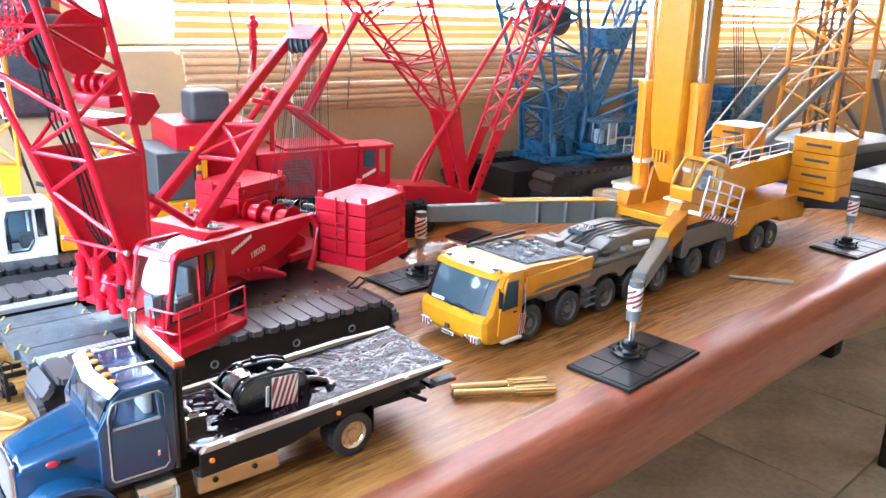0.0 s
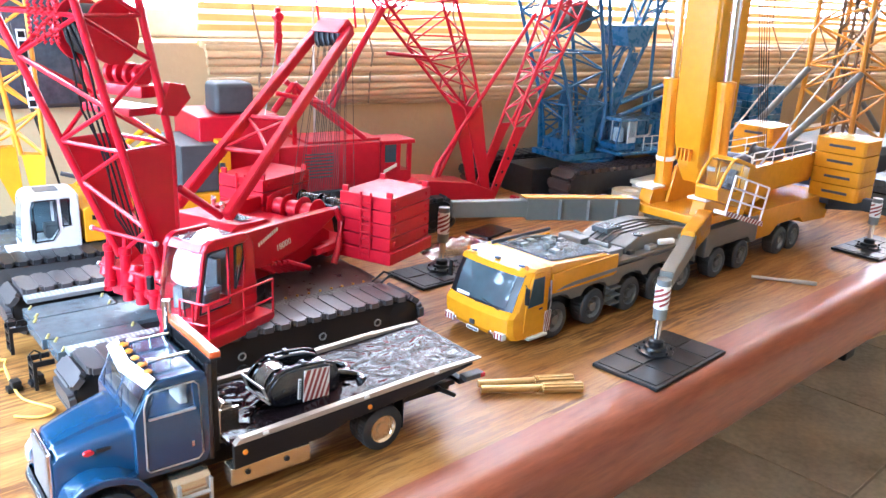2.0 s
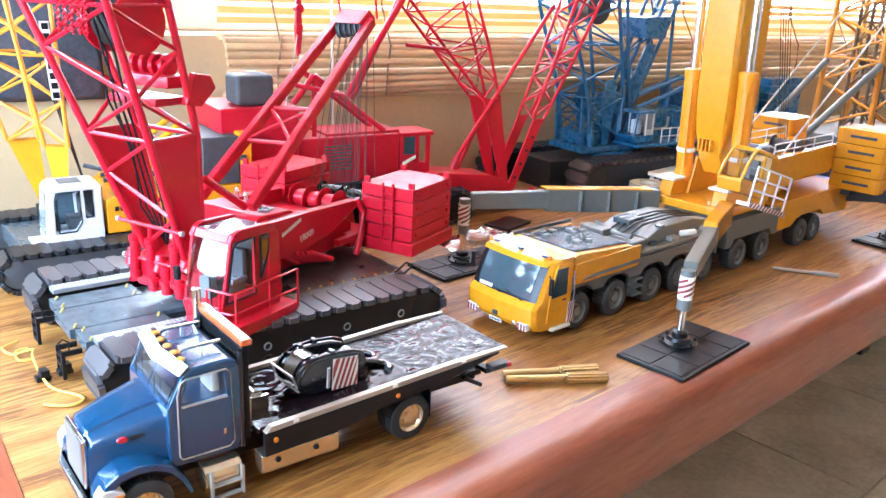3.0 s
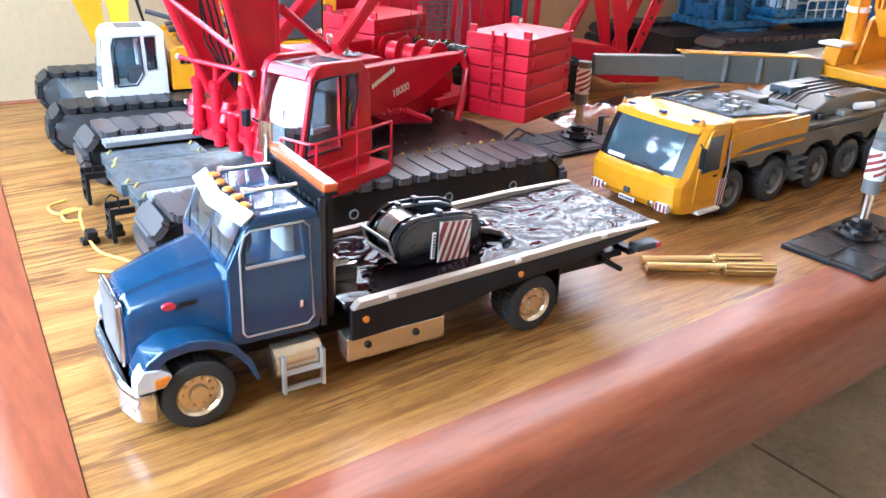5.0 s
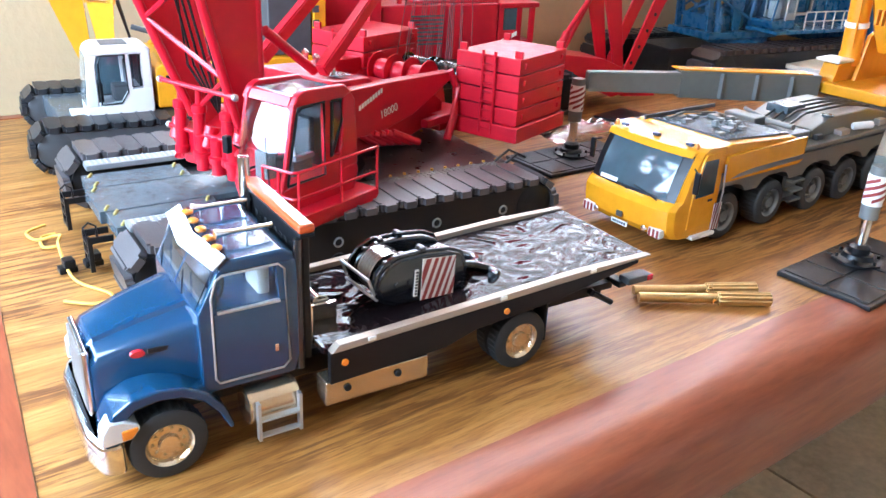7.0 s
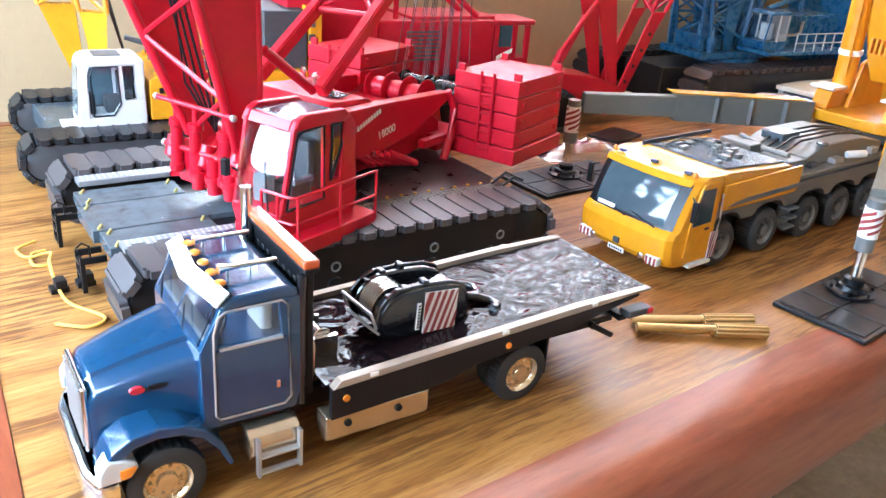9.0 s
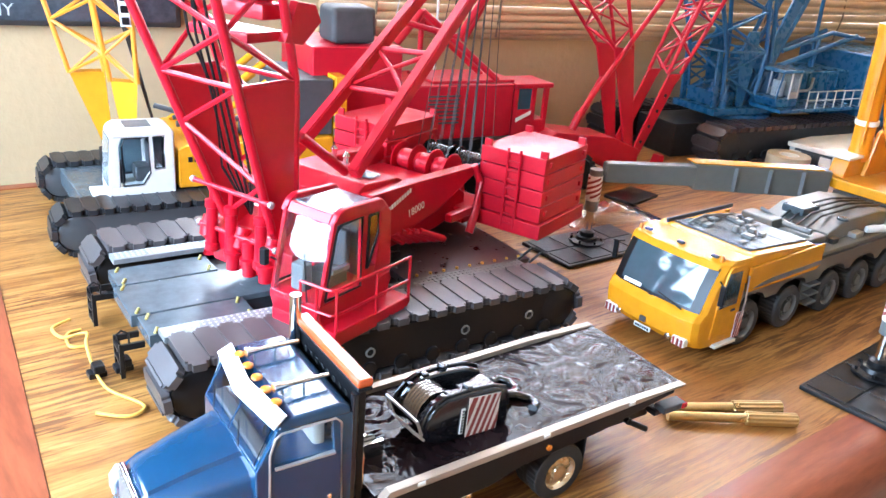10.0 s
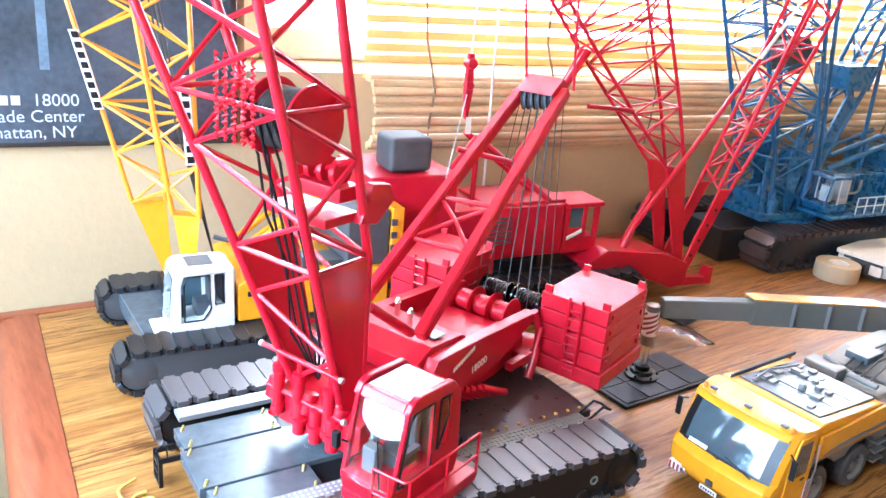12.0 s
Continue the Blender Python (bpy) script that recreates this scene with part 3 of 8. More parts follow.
for k in range(7):
    part("name_bar", box(B(), (-0.09 + k * 0.008, -0.0111, 0.139), (-0.084 + k * 0.008, -0.0108, 0.146)), PALE_INK, poster)
shapes = B()
rng = random.Random(12)
for k in range(16):
    x, z0 = rng.uniform(-0.3, 0.1), rng.uniform(0.155, 0.35)
    box(shapes, (x, -0.0110, z0), (x + rng.uniform(0.004, 0.02), -0.0108, z0 + rng.uniform(0.01, 0.08)))
tagged(part("photo_shape", shapes, paint("photo_blue", (0.10, 0.14, 0.18), 0.3, coat=0.4, var=0.5, grain=30), poster), kind="stuff")

# floor tiles round the table's open side
tile = mesh_of("tile", box(B(), (-0.149, -0.149, -0.004), (0.149, 0.149, 0.0), 0.001), TILE)
for i in range(13):
    for j in range(9):
        part("tile", tile, TILE, floor, m=pose(-0.45 + i * 0.302 + j * 0.02, -2.2 + j * 0.302, FLOOR_Z, 0, 0, 0))

def pane(name, bm, parent, material=None, label=""):
    """A window pane that lets daylight through."""
    ob = part(name, bm, material or GLASS_CLEAR, parent, label)
    ob.visible_shadow = False
    return ob


def seal(parent, ring, y, r=0.0006):
    return part("window_seal", pipe(B(), [(x, y, z) for x, z in ring + ring[:1]], r, 6), BLACK, parent, "black rubber window seal")


# ---- blue flatbed tow truck; its own x runs from the front axle to the tail, y from the near side inwards ----
def tow_truck():
    t = thing("tow_truck", "dark blue and black flatbed tow truck model with chrome trim", "model truck", pose(0.046, 0.0375, 0, 0, 0, -4.7))
    N, F = 0.0045, 0.0535     # cab sides
    W = 0.058
    # chassis
    bm = B()
    box(bm, (-0.012, 0.018, 0.012), (0.19, 0.022, 0.019)), box(bm, (-0.012, 0.036, 0.012), (0.19, 0.040, 0.019))
    for x in (0.0, 0.06, 0.1, 0.134, 0.165):
        box(bm, (x - 0.002, 0.0221, 0.0125), (x + 0.002, 0.0359, 0.0185))
    rod(bm, (0, 0.008, 0.012), (0, 0.05, 0.012), 0.002), rod(bm, (0.134, 0.008, 0.012), (0.134, 0.05, 0.012), 0.0025)
    part("chassis", bm, BLACK, t)
    wheel(t, 0, 0.0, 0.0122, 0.0075, RUBBER, RIM, -1, 10)
    wheel(t, 0, W, 0.0122, 0.0075, RUBBER, RIM, 1, 10)
    for y, s in ((0.001, -1), (W - 0.001, 1)):
        wheel(t, 0.134, y, 0.0122, 0.0065, RUBBER, RIM, s, 6)
        wheel(t, 0.134, y - s * 0.0072, 0.0122, 0.0065, RUBBER, RIM, s, 6)
    # hood: tapered to the grille
    bm = B()
    st = []
    for x, y0, y1, zb, zt in ((-0.0172, 0.0150, 0.0430, 0.020, 0.0405), (-0.0150, 0.0138, 0.0442, 0.021, 0.0430), (-0.0020, 0.0110, 0.0470, 0.023, 0.0472), (0.0135, 0.0080, 0.0500, 0.024, 0.0510)):
        yc, hw = (y0 + y1) / 2, (y1 - y0) / 2
        prof = [(-1, 0), (-1, 0.66), (-0.97, 0.80), (-0.88, 0.89), (-0.54, 0.93), (-0.50, 0.985), (0, 1.02), (0.50, 0.985), (0.54, 0.93), (0.88, 0.89), (0.97, 0.80), (1, 0.66), (1, 0)]
        st.append([bm.verts.new((x, yc + a * hw, zb + (zt - zb) * b)) for a, b in prof])
    for a, b in zip(st, st[1:]):
        for i in range(len(a)):
            j = (i + 1) % len(a)
            bm.faces.new((a[i], a[j], b[j], b[i]))
    bm.faces.new(st[0]), bm.faces.new(st[-1][::-1])
    bmesh.ops.recalc_face_normals(bm, faces=bm.faces)
    hood = part("hood", bm, TRUCK_BLUE, t, "glossy dark blue sloping bonnet")
    for y in (0.0098, 0.0478):
        part("vent", box(B(), (-0.0015, y, 0.0395), (0.0055, y + 0.0008, 0.0410), 0.0002), BLACK, hood)
    part("badge", prism(B(), [(-0.0045 + 0.0022 * math.cos(a), 0.0402 + 0.0011 * math.sin(a)) for a in (2 * math.pi * i / 12 for i in range(12))], "y", 0.0098, 0.0112), RED_LENS, hood, "small red oval badge")
    # grille and bumper
    grille = part("grille", box(B(), (-0.0190, 0.0160, 0.0185), (-0.0170, 0.0420, 0.0412), 0.0008), CHROME, t, "chrome radiator grille")
    bm = B()
    for i in range(11):
        y = 0.0185 + i * 0.0021
        box(bm, (-0.0195, y, 0.0200), (-0.0188, y + 0.0007, 0.0398))
    part("grille_bar", bm, SILVER, grille)
    bm = prism(B(), [(-0.0195, 0.0005), (-0.0225, 0.0100), (-0.0225, 0.048), (-0.0195, 0.0575), (-0.0130, 0.0590), (-0.0130, 0.0560), (-0.0175, 0.051), (-0.0175, 0.007), (-0.0130, 0.0020), (-0.0130, -0.0010)], "z", 0.0062, 0.0182, 0.0022)
    part("bumper", bm, CHROME, t, "chrome front bumper")
    # fenders: swept arches
    for y0, y1 in ((-0.0005, 0.0125), (0.0455, 0.0585)):
        bm = B()
        outer = [(-0.0185, 0.0170), (-0.0180, 0.0225), (-0.0150, 0.0280), (-0.0095, 0.0315), (-0.002, 0.0325), (0.006, 0.0312), (0.0125, 0.0275), (0.0175, 0.021), (0.0205, 0.0125)]
        inner = [(0.0188, 0.0118), (0.0158, 0.0185), (0.011, 0.0245), (0.005, 0.0277), (-0.002, 0.0287), (-0.0085, 0.0277), (-0.0125, 0.0240), (-0.0140, 0.0170)]
        prism(bm, outer + inner, "y", y0, y1, 0.0009)
        fender = part("fender", bm, TRUCK_BLUE, t)
        ya, yb = (y0 - 0.0006, y0 + 0.003) if y0 < 0.03 else (y1 - 0.003, y1 + 0.0006)
        part("headlight", prism(B(), [(-0.0192, 0.0185), (-0.0188, 0.0228), (-0.0165, 0.0262), (-0.0120, 0.0256), (-0.0085, 0.0238), (-0.0080, 0.0222), (-0.0105, 0.0190)], "y", ya - 0.0004, yb + 0.003, 0.0006), LAMP, fender)
        part("indicator", prism(B(), [(-0.0135, 0.0195), (-0.0135, 0.0228), (-0.0090, 0.0232), (-0.0086, 0.0222), (-0.0108, 0.0196)], "y", ya - 0.0009, yb, 0.0004), AMBER, fender, "amber turn light")
    # cab
    cab = part("cab", prism(B(), [(0.0125, 0.0235), (0.0125, 0.0515), (0.0140, 0.0524), (0.0430, 0.0512), (0.0450, 0.0500), (0.0450, 0.030), (0.0430, 0.0235)], "y", N, F, 0.0008), TRUCK_BLUE, t, "dark blue cab with a chrome-lined door")
    part("roof", prism(B(), [(0.0192, 0.0632), (0.0205, 0.0655), (0.0240, 0.0676), (0.0405, 0.0680), (0.0438, 0.0660), (0.0440, 0.0632)], "y", N, F, 0.0012), TRUCK_BLUE, cab)
    part("back_wall", prism(B(), [(0.0432, 0.0500), (0.0430, 0.0640), (0.0440, 0.0640), (0.0450, 0.0500)], "y", N, F, 0.0002), TRUCK_BLUE, cab)
    for y0, y1 in ((N, N + 0.0022), (F - 0.0022, F)):
        part("front_pillar", prism(B(), [(0.0126, 0.0510), (0.0192, 0.0640), (0.0213, 0.0640), (0.0188, 0.0575), (0.0184, 0.0510)], "y", y0, y1, 0.0004), TRUCK_BLUE, cab)
        part("rear_pillar", prism(B(), [(0.0382, 0.0505), (0.0372, 0.0640), (0.0435, 0.0640), (0.0440, 0.0505)], "y", y0, y1, 0.0004), TRUCK_BLUE, cab)
    part("dashboard", box(B(), (0.0150, N + 0.003, 0.0500), (0.0195, F - 0.003, 0.0540), 0.0008), DARK_GREY, cab)
    part("steering_wheel", pipe(B(), [(0.0225 + 0.0012 * math.sin(a), 0.0170 + 0.0050 * math.cos(a), 0.0545 + 0.0040 * math.sin(a)) for a in (math.pi * 2 * i / 16 for i in range(17))], 0.0006, 6), BLACK, cab)
    for y in (0.0165, 0.0415):
        part("seat", box(B(), (0.0335, y - 0.0065, 0.0490), (0.0375, y + 0.0065, 0.0605), 0.0012), SEAT, cab, "pale seat back")
    pane = part("windscreen", slab(B(), [(0.01285, N + 0.0025, 0.0522), (0.01285, F - 0.0025, 0.0522), (0.0190, F - 0.0030, 0.0640), (0.0190, N + 0.0030, 0.0640)], -0.0004), GLASS_CLEAR, cab, "clear windscreen")
    pane.visible_shadow = False
    part("screen_divider", rod(B(), (0.0126, 0.029, 0.0522), (0.0187, 0.029, 0.0640), 0.0004, 6), TRUCK_BLUE, cab)
    for y in (N + 0.012, F - 0.014):
        part("wiper", rod(B(), (0.0113, y, 0.0537), (0.0142, y + 0.007, 0.0585), 0.0003, 6), BLACK, cab)
    bm, mid = B(), (N + F) / 2
    low = [bm.verts.new(p) for p in ((0.0176, N - 0.0008, 0.0658), (0.0146, mid, 0.0650), (0.0176, F + 0.0008, 0.0658))]
    top = [bm.verts.new(p) for p in ((0.0222, N + 0.0005, 0.0690), (0.0195, mid, 0.0686), (0.0222, F - 0.0005, 0.0690))]
    for k in (0, 1):
        bm.faces.new((low[k], low[k + 1], top[k + 1], top[k]))
    bmesh.ops.recalc_face_normals(bm, faces=bm.faces)
    bmesh.ops.solidify(bm, geom=bm.faces[:], thickness=0.0006)
    part("sun_visor", bm, VISOR, cab, "wide chrome sun visor")
    for y, s in ((N, -1), (F, 1)):
        e = lambda d: y + s * d
        door = part("door", prism(B(), [(0.0170, 0.0275), (0.0170, 0.0510), (0.0400, 0.0510), (0.0405, 0.0295), (0.0385, 0.0272)], "y", min(e(0.0001), e(0.0006)), max(e(0.0001), e(0.0006)), 0.0002), TRUCK_BLUE, cab)
        bm = B()
        ring = [(0.0165, 0.0285), (0.0167, 0.0566), (0.0184, 0.0620), (0.0204, 0.0634), (0.0380, 0.0638), (0.0400, 0.0618), (0.0410, 0.0290), (0.0388, 0.0267), (0.0177, 0.0268), (0.0165, 0.0285)]
        pipe(bm, [(x, e(0.0006), z) for x, z in ring], 0.00038, 6)
        part("chrome_line", bm, SILVER, door)
        pane = part("door_window", prism(B(), [(0.0186, 0.0510), (0.0190, 0.0577), (0.0213, 0.0634), (0.0374, 0.0634), (0.0380, 0.0510)], "y", e(-0.0008) - 0.0002, e(-0.0008) + 0.0002), GLASS_CLEAR, door)
        pane.visible_shadow = False
        part("window_sill", box(B(), (0.0184, min(e(-0.001), e(0.0009)), 0.0506), (0.0384, max(e(-0.001), e(0.0009)), 0.0515), 0.0002), SILVER, door, "bright window sill")
        part("door_handle", box(B(), (0.0358, min(e(0.0007), e(0.0013)), 0.0335), (0.0371, max(e(0.0007), e(0.0013)), 0.0362), 0.0002), CHROME, door)
    # roof lamps, horns, light bar
    for y in (0.013, 0.021, 0.029, 0.037, 0.045):
        part("marker_lamp", lathe(B(), (0.0222, y, 0.0682), (0, 0, 1), [(0.0017, 0), (0.0019, 0.0005), (0.0017, 0.0010), (0.0007, 0.0015)], 14), AMBER, cab, "amber roof marker lamp")
    for y in (0.017, 0.041):
        bm = lathe(B(), (0.023, y, 0.0712), (1, 0, 0), [(0.0018, 0), (0.0010, 0.003), (0.0008, 0.005), (0.0008, 0.0185)], 12)
        rod(bm, (0.026, y, 0.068), (0.026, y, 0.0712), 0.0005, 6), rod(bm, (0.033, y, 0.068), (0.033, y, 0.0712), 0.0005, 6)
        part("horn", bm, CHROME, cab, "chrome roof horn")
    rack = part("headboard", box(B(), (0.047, 0.006, 0.026), (0.0495, 0.052, 0.0715), 0.0005), BLACK, t, "black headboard behind the cab")
    bm = B()
    for i in range(9):
        for j in range(7):
            rod(bm, (0.0468, 0.011 + i * 0.0045, 0.034 + j * 0.005), (0.0472, 0.011 + i * 0.0045, 0.034 + j * 0.005), 0.0012, 6)
    part("mesh_panel", bm, DARK_GREY, rack)
    bar_ = part("light_bar", box(B(), (0.0452, 0.004, 0.0716), (0.0508, 0.054, 0.0748), 0.0010), BAR_ORANGE, t, "orange warning light bar")
    part("light_bar_base", box(B(), (0.0455, 0.004, 0.0705), (0.0505, 0.054, 0.0718), 0.0003), BLACK, bar_)
    for y, x in ((0.0055, 0.0452), (0.0525, 0.0452)):
        part("exhaust_pipe", rod(B(), (x, y, 0.024), (x, y, 0.0830 if y > 0.03 else 0.0700), 0.0021 if y > 0.03 else 0.0014, 16), CHROME if y > 0.03 else BLACK_GLOSS, t, "tall exhaust stack")
    # tank, steps, boxes
    for y in (0.008, 0.050):
        tank = part("fuel_tank", lathe(B(), (0.0255, y, 0.0135), (1, 0, 0), [(0.0050, 0), (0.0066, 0.0006), (0.0068, 0.0016), (0.0066, 0.0026), (0.0066, 0.0160), (0.0068, 0.0168), (0.0066, 0.0176), (0.0050, 0.0182)], 28), RIM, t, "round polished fuel tank")
        bm = B()
        yy = 0.0 if y < 0.03 else 0.057
        for z in (0.0055, 0.0115):
            box(bm, (0.0285, yy - 0.0016, z), (0.0415, yy + 0.0008, z + 0.0006))
        for x in (0.0275, 0.0415):
            box(bm, (x, yy - 0.0016, 0.0045), (x + 0.001, yy + 0.0008, 0.0185))
        part("step", bm, SILVER, tank)
    for y0, y1 in ((0.001, 0.009), (0.049, 0.057)):
        tool = part("toolbox", box(B(), (0.052, y0, 0.0085), (0.092, y1, 0.0178), 0.0006), RIM, t, "polished steel toolbox")
        for x in (0.06, 0.0795):
            part("latch", lathe(B(), (x, y0 - 0.0005 if y0 < 0.03 else y1 + 0.0005, 0.014), (0, 1, 0), [(0.0012, -0.0003), (0.0014, 0), (0.0012, 0.0003)], 12), BLACK, tool)
    # flatbed, tilted up to the tail
    z0, z1 = 0.0305, 0.0368
    tilt = lambda x: z0 + (z1 - z0) * (x - 0.053) / 0.142
    bm = B()
    prism(bm, [(0.052, tilt(0.052) - 0.002), (0.196, tilt(0.196) - 0.002), (0.196, tilt(0.196)), (0.16, tilt(0.16)), (0.052, tilt(0.052))], "y", 0.002, W - 0.002)
    bed = part("flatbed", bm, BED_BLACK, t, "glossy black loading bed with a wet look")
    for y0, y1 in ((-0.0015, 0.002), (W - 0.002, W + 0.0015)):
        rail = prism(B(), [(0.053, tilt(0.053) - 0.0005), (0.158, tilt(0.158) - 0.0005), (0.196, tilt(0.196)), (0.196, tilt(0.196) + 0.0006), (0.158, tilt(0.158) + 0.0022), (0.056, tilt(0.056) + 0.0022)], "y", y0, y1, 0.0003)
        part("side_rail", rail, RAIL_TAN, bed, "bright metal side rail")
        skirt = prism(B(), [(0.053, tilt(0.053) - 0.0125), (0.098, tilt(0.098) - 0.0125), (0.112, tilt(0.112) - 0.0090), (0.150, tilt(0.15) - 0.0075), (0.190, tilt(0.19) - 0.002), (0.190, tilt(0.19) - 0.0008), (0.053, tilt(0.053) - 0.0008)], "y", y0 + 0.0006, y1 - 0.0006, 0.0002)
        part("side_skirt", skirt, BLACK, bed)
        ys = y0 - 0.0001 if y0 < 0.03 else y1 + 0.0001
        for x in (0.058, 0.124):
            part("side_marker", lathe(B(), (x, ys + 0.0003, tilt(x) - 0.005), (0, 1, 0), [(0.0012, -0.0005), (0.0013, 0), (0.001, 0.0005)], 12), AMBER, bed)
        for x in (0.068, 0.122, 0.165):
            part("reflector", box(B(), (x - 0.0015, ys - 0.0003, tilt(x) + 0.0004), (x + 0.0015, ys + 0.0003, tilt(x) + 0.0019), 0.0002), WHITE, bed)
    for y in (0.003, W - 0.008):
        part("mudflap", box(B(), (0.147, y, 0.0075), (0.148, y + 0.008, 0.027), 0.0003), BLACK, t, "black rubber mudflap")
    tail = B()
    box(tail, (0.15, 0.006, 0.0215), (0.184, 0.009, 0.0245)), box(tail, (0.15, 0.049, 0.0215), (0.184, 0.052, 0.0245))
    rod(tail, (0.172, 0.004, 0.0225), (0.172, 0.054, 0.0225), 0.0016), rod(tail, (0.172, 0.0045, 0.0225), (0.182, 0.0035, 0.0165), 0.0013)
    rod(tail, (0.176, 0.0535, 0.0225), (0.186, 0.0545, 0.0165), 0.0013)
    lift = part("wheel_lift", tail, BLACK, t, "folded black wheel lift")
    part("crossbar", box(B(), (0.183, 0.001, 0.0235), (0.1875, W - 0.001, 0.0262), 0.0005), BLACK, lift)
    for y in (0.0, W - 0.005):
        lampbox = part("tail_light", box(B(), (0.185, y - 0.002, 0.0255), (0.198, y + 0.004, 0.0285), 0.0006), DARK_GREY, t)
        part("lens", box(B(), (0.1955, y - 0.0024, 0.0258), (0.1986, y + 0.0042, 0.0282), 0.0004), RED_LENS, lampbox, "red tail lens")
    # winch at the bed's head
    w = lathe(B(), (0.06, 0.022, 0.036), (0, 1, 0), [(0.003, 0), (0.0035, 0.0004), (0.0018, 0.001), (0.0018, 0.012), (0.0035, 0.0126), (0.003, 0.013)], 18)
    box(w, (0.055, 0.02, 0.031), (0.065, 0.0215, 0.037)), box(w, (0.055, 0.0355, 0.031), (0.065, 0.037, 0.037))
    part("winch", w, CHROME, t, "small chrome winch")
    bm = B()
    for k in range(4):
        y = 0.008 + k * 0.002
        pipe(bm, [(0.0505, y, 0.03), (0.0505, y, 0.043), (0.0495, y + 0.001, 0.048)], 0.0005, 5)
    part("control_lever", bm, CHROME, t)
    return t, tilt


truck, bed_z = tow_truck()


# ---- hook block lying on the flatbed ----
def hook_block():
    h = thing("hook_block", "glossy black crane hook block with red and white striped plates", "hook block", pose(0.046, 0.0375, 0, 0, 0, -4.7) @ pose(0.094, 0.017, bed_z(0.094) + 0.0004, 0, 2.4, 3))
    rim = [(-0.0165, 0.0030), (-0.0190, 0.0085), (-0.0180, 0.0130), (-0.0145, 0.0170), (-0.0090, 0.0195), (0.0010, 0.0200), (0.0130, 0.0192), (0.0190, 0.0170), (0.0215, 0.0120), (0.0225, 0.0060), (0.0205, 0.0015), (0.0100, 0.0), (-0.0100, 0.0)]
    inner = [(x * 0.93 + 0.0001, 0.0005 + z * 0.93) for x, z in rim]
    for y, out in ((-0.0040, -1), (0.0120, 1)):
        plate = part("side_plate", prism(B(), inner, "y", y, y + 0.0060, 0.0012), BLACK_GLOSS, h, "glossy black cheek housing")
        ym = y + (0.0012 if out < 0 else 0.0033)
        part("rim_flange", prism(B(), rim, "y", ym, ym + 0.0016, 0.0005), BLACK_GLOSS, plate)
        for x, z in ((-0.0125, 0.0150), (-0.0065, 0.0175), (0.0015, 0.0188)):
            part("rim_boss", box(B(), (x - 0.0013, y + 0.0010, z), (x + 0.0013, y + 0.0050, z + 0.0022), 0.0006), BLACK_GLOSS, plate)
        for x, z in ((-0.0100, 0.0090), (-0.0045, 0.0090), (0.0180, 0.0040)):
            part("bolt", lathe(B(), (x, y - 0.0002 if out < 0 else y + 0.0062, z), (0, 1, 0), [(0.0008, -0.0003), (0.001, 0), (0.0008, 0.0003)], 8), BLACK_GLOSS, plate)
    disc = mesh_of("sheave", lathe(B(), (0, 0, 0), (0, 1, 0), [(0.003, -0.00045), (0.0086, -0.00045), (0.0070, 0.0), (0.0086, 0.00045), (0.003, 0.00045)], 28), CHROME)
    for k in range(6):
        part("sheave", disc, CHROME, h, "thin bright rope sheave", Matrix.Translation((-0.0085, 0.0030 + k * 0.0016, 0.0098)))
    part("spacer", box(B(), (0.004, 0.0022, 0.002), (0.019, 0.0118, 0.0150), 0.0008), BLACK_GLOSS, h)
    guard = B()
    pipe(guard, [(-0.018, -0.0025, 0.006), (-0.0205, -0.0025, 0.012), (-0.0205, 0.0175, 0.012), (-0.018, 0.0175, 0.006)], 0.0006, 6)
    pipe(guard, [(-0.0165, -0.0025, 0.0035), (-0.0195, 0.0, 0.006), (-0.0195, 0.015, 0.006), (-0.0165, 0.0175, 0.0035)], 0.0006, 6)
    part("rope_guard", guard, SILVER, h)
    stripes(h, [(0.0005, -0.0042, 0.0010), (0.0150, -0.0042, 0.0010), (0.0150, -0.0042, 0.0162), (0.0005, -0.0042, 0.0172)], 5, 0.0003)
    part("name_plate", box(B(), (-0.0026, -0.0046, 0.003), (-0.0010, -0.0041, 0.0135), 0.0001), WHITE, h, "white plate with dark bars")
    bm = B()
    for k in range(8):
        box(bm, (-0.0023, -0.00475, 0.0037 + k * 0.0012), (-0.0013, -0.0046, 0.0044 + k * 0.0012))
    part("plate_mark", bm, BLACK, h)
    bm = lathe(B(), (0.020, 0.0075, 0.0048), (1, 0, 0), [(0.004, 0), (0.0045, 0.001), (0.0045, 0.005), (0.003, 0.0075)], 16)
    pipe(bm, [(0.028, 0.0075, 0.0048), (0.033, 0.0075, 0.0042), (0.0375, 0.0105, 0.0036), (0.0385, 0.0155, 0.0034), (0.0355, 0.0195, 0.0036), (0.031, 0.0185, 0.0038)], 0.0021, 10)
    pipe(bm, [(0.028, 0.0075, 0.0048), (0.033, 0.0065, 0.0042), (0.0375, 0.0025, 0.0036), (0.0375, -0.0015, 0.0034), (0.034, -0.0035, 0.0036)], 0.0019, 10)
    part("hook", bm, BLACK_GLOSS, h, "glossy black double hook")
    return h


hook_block()

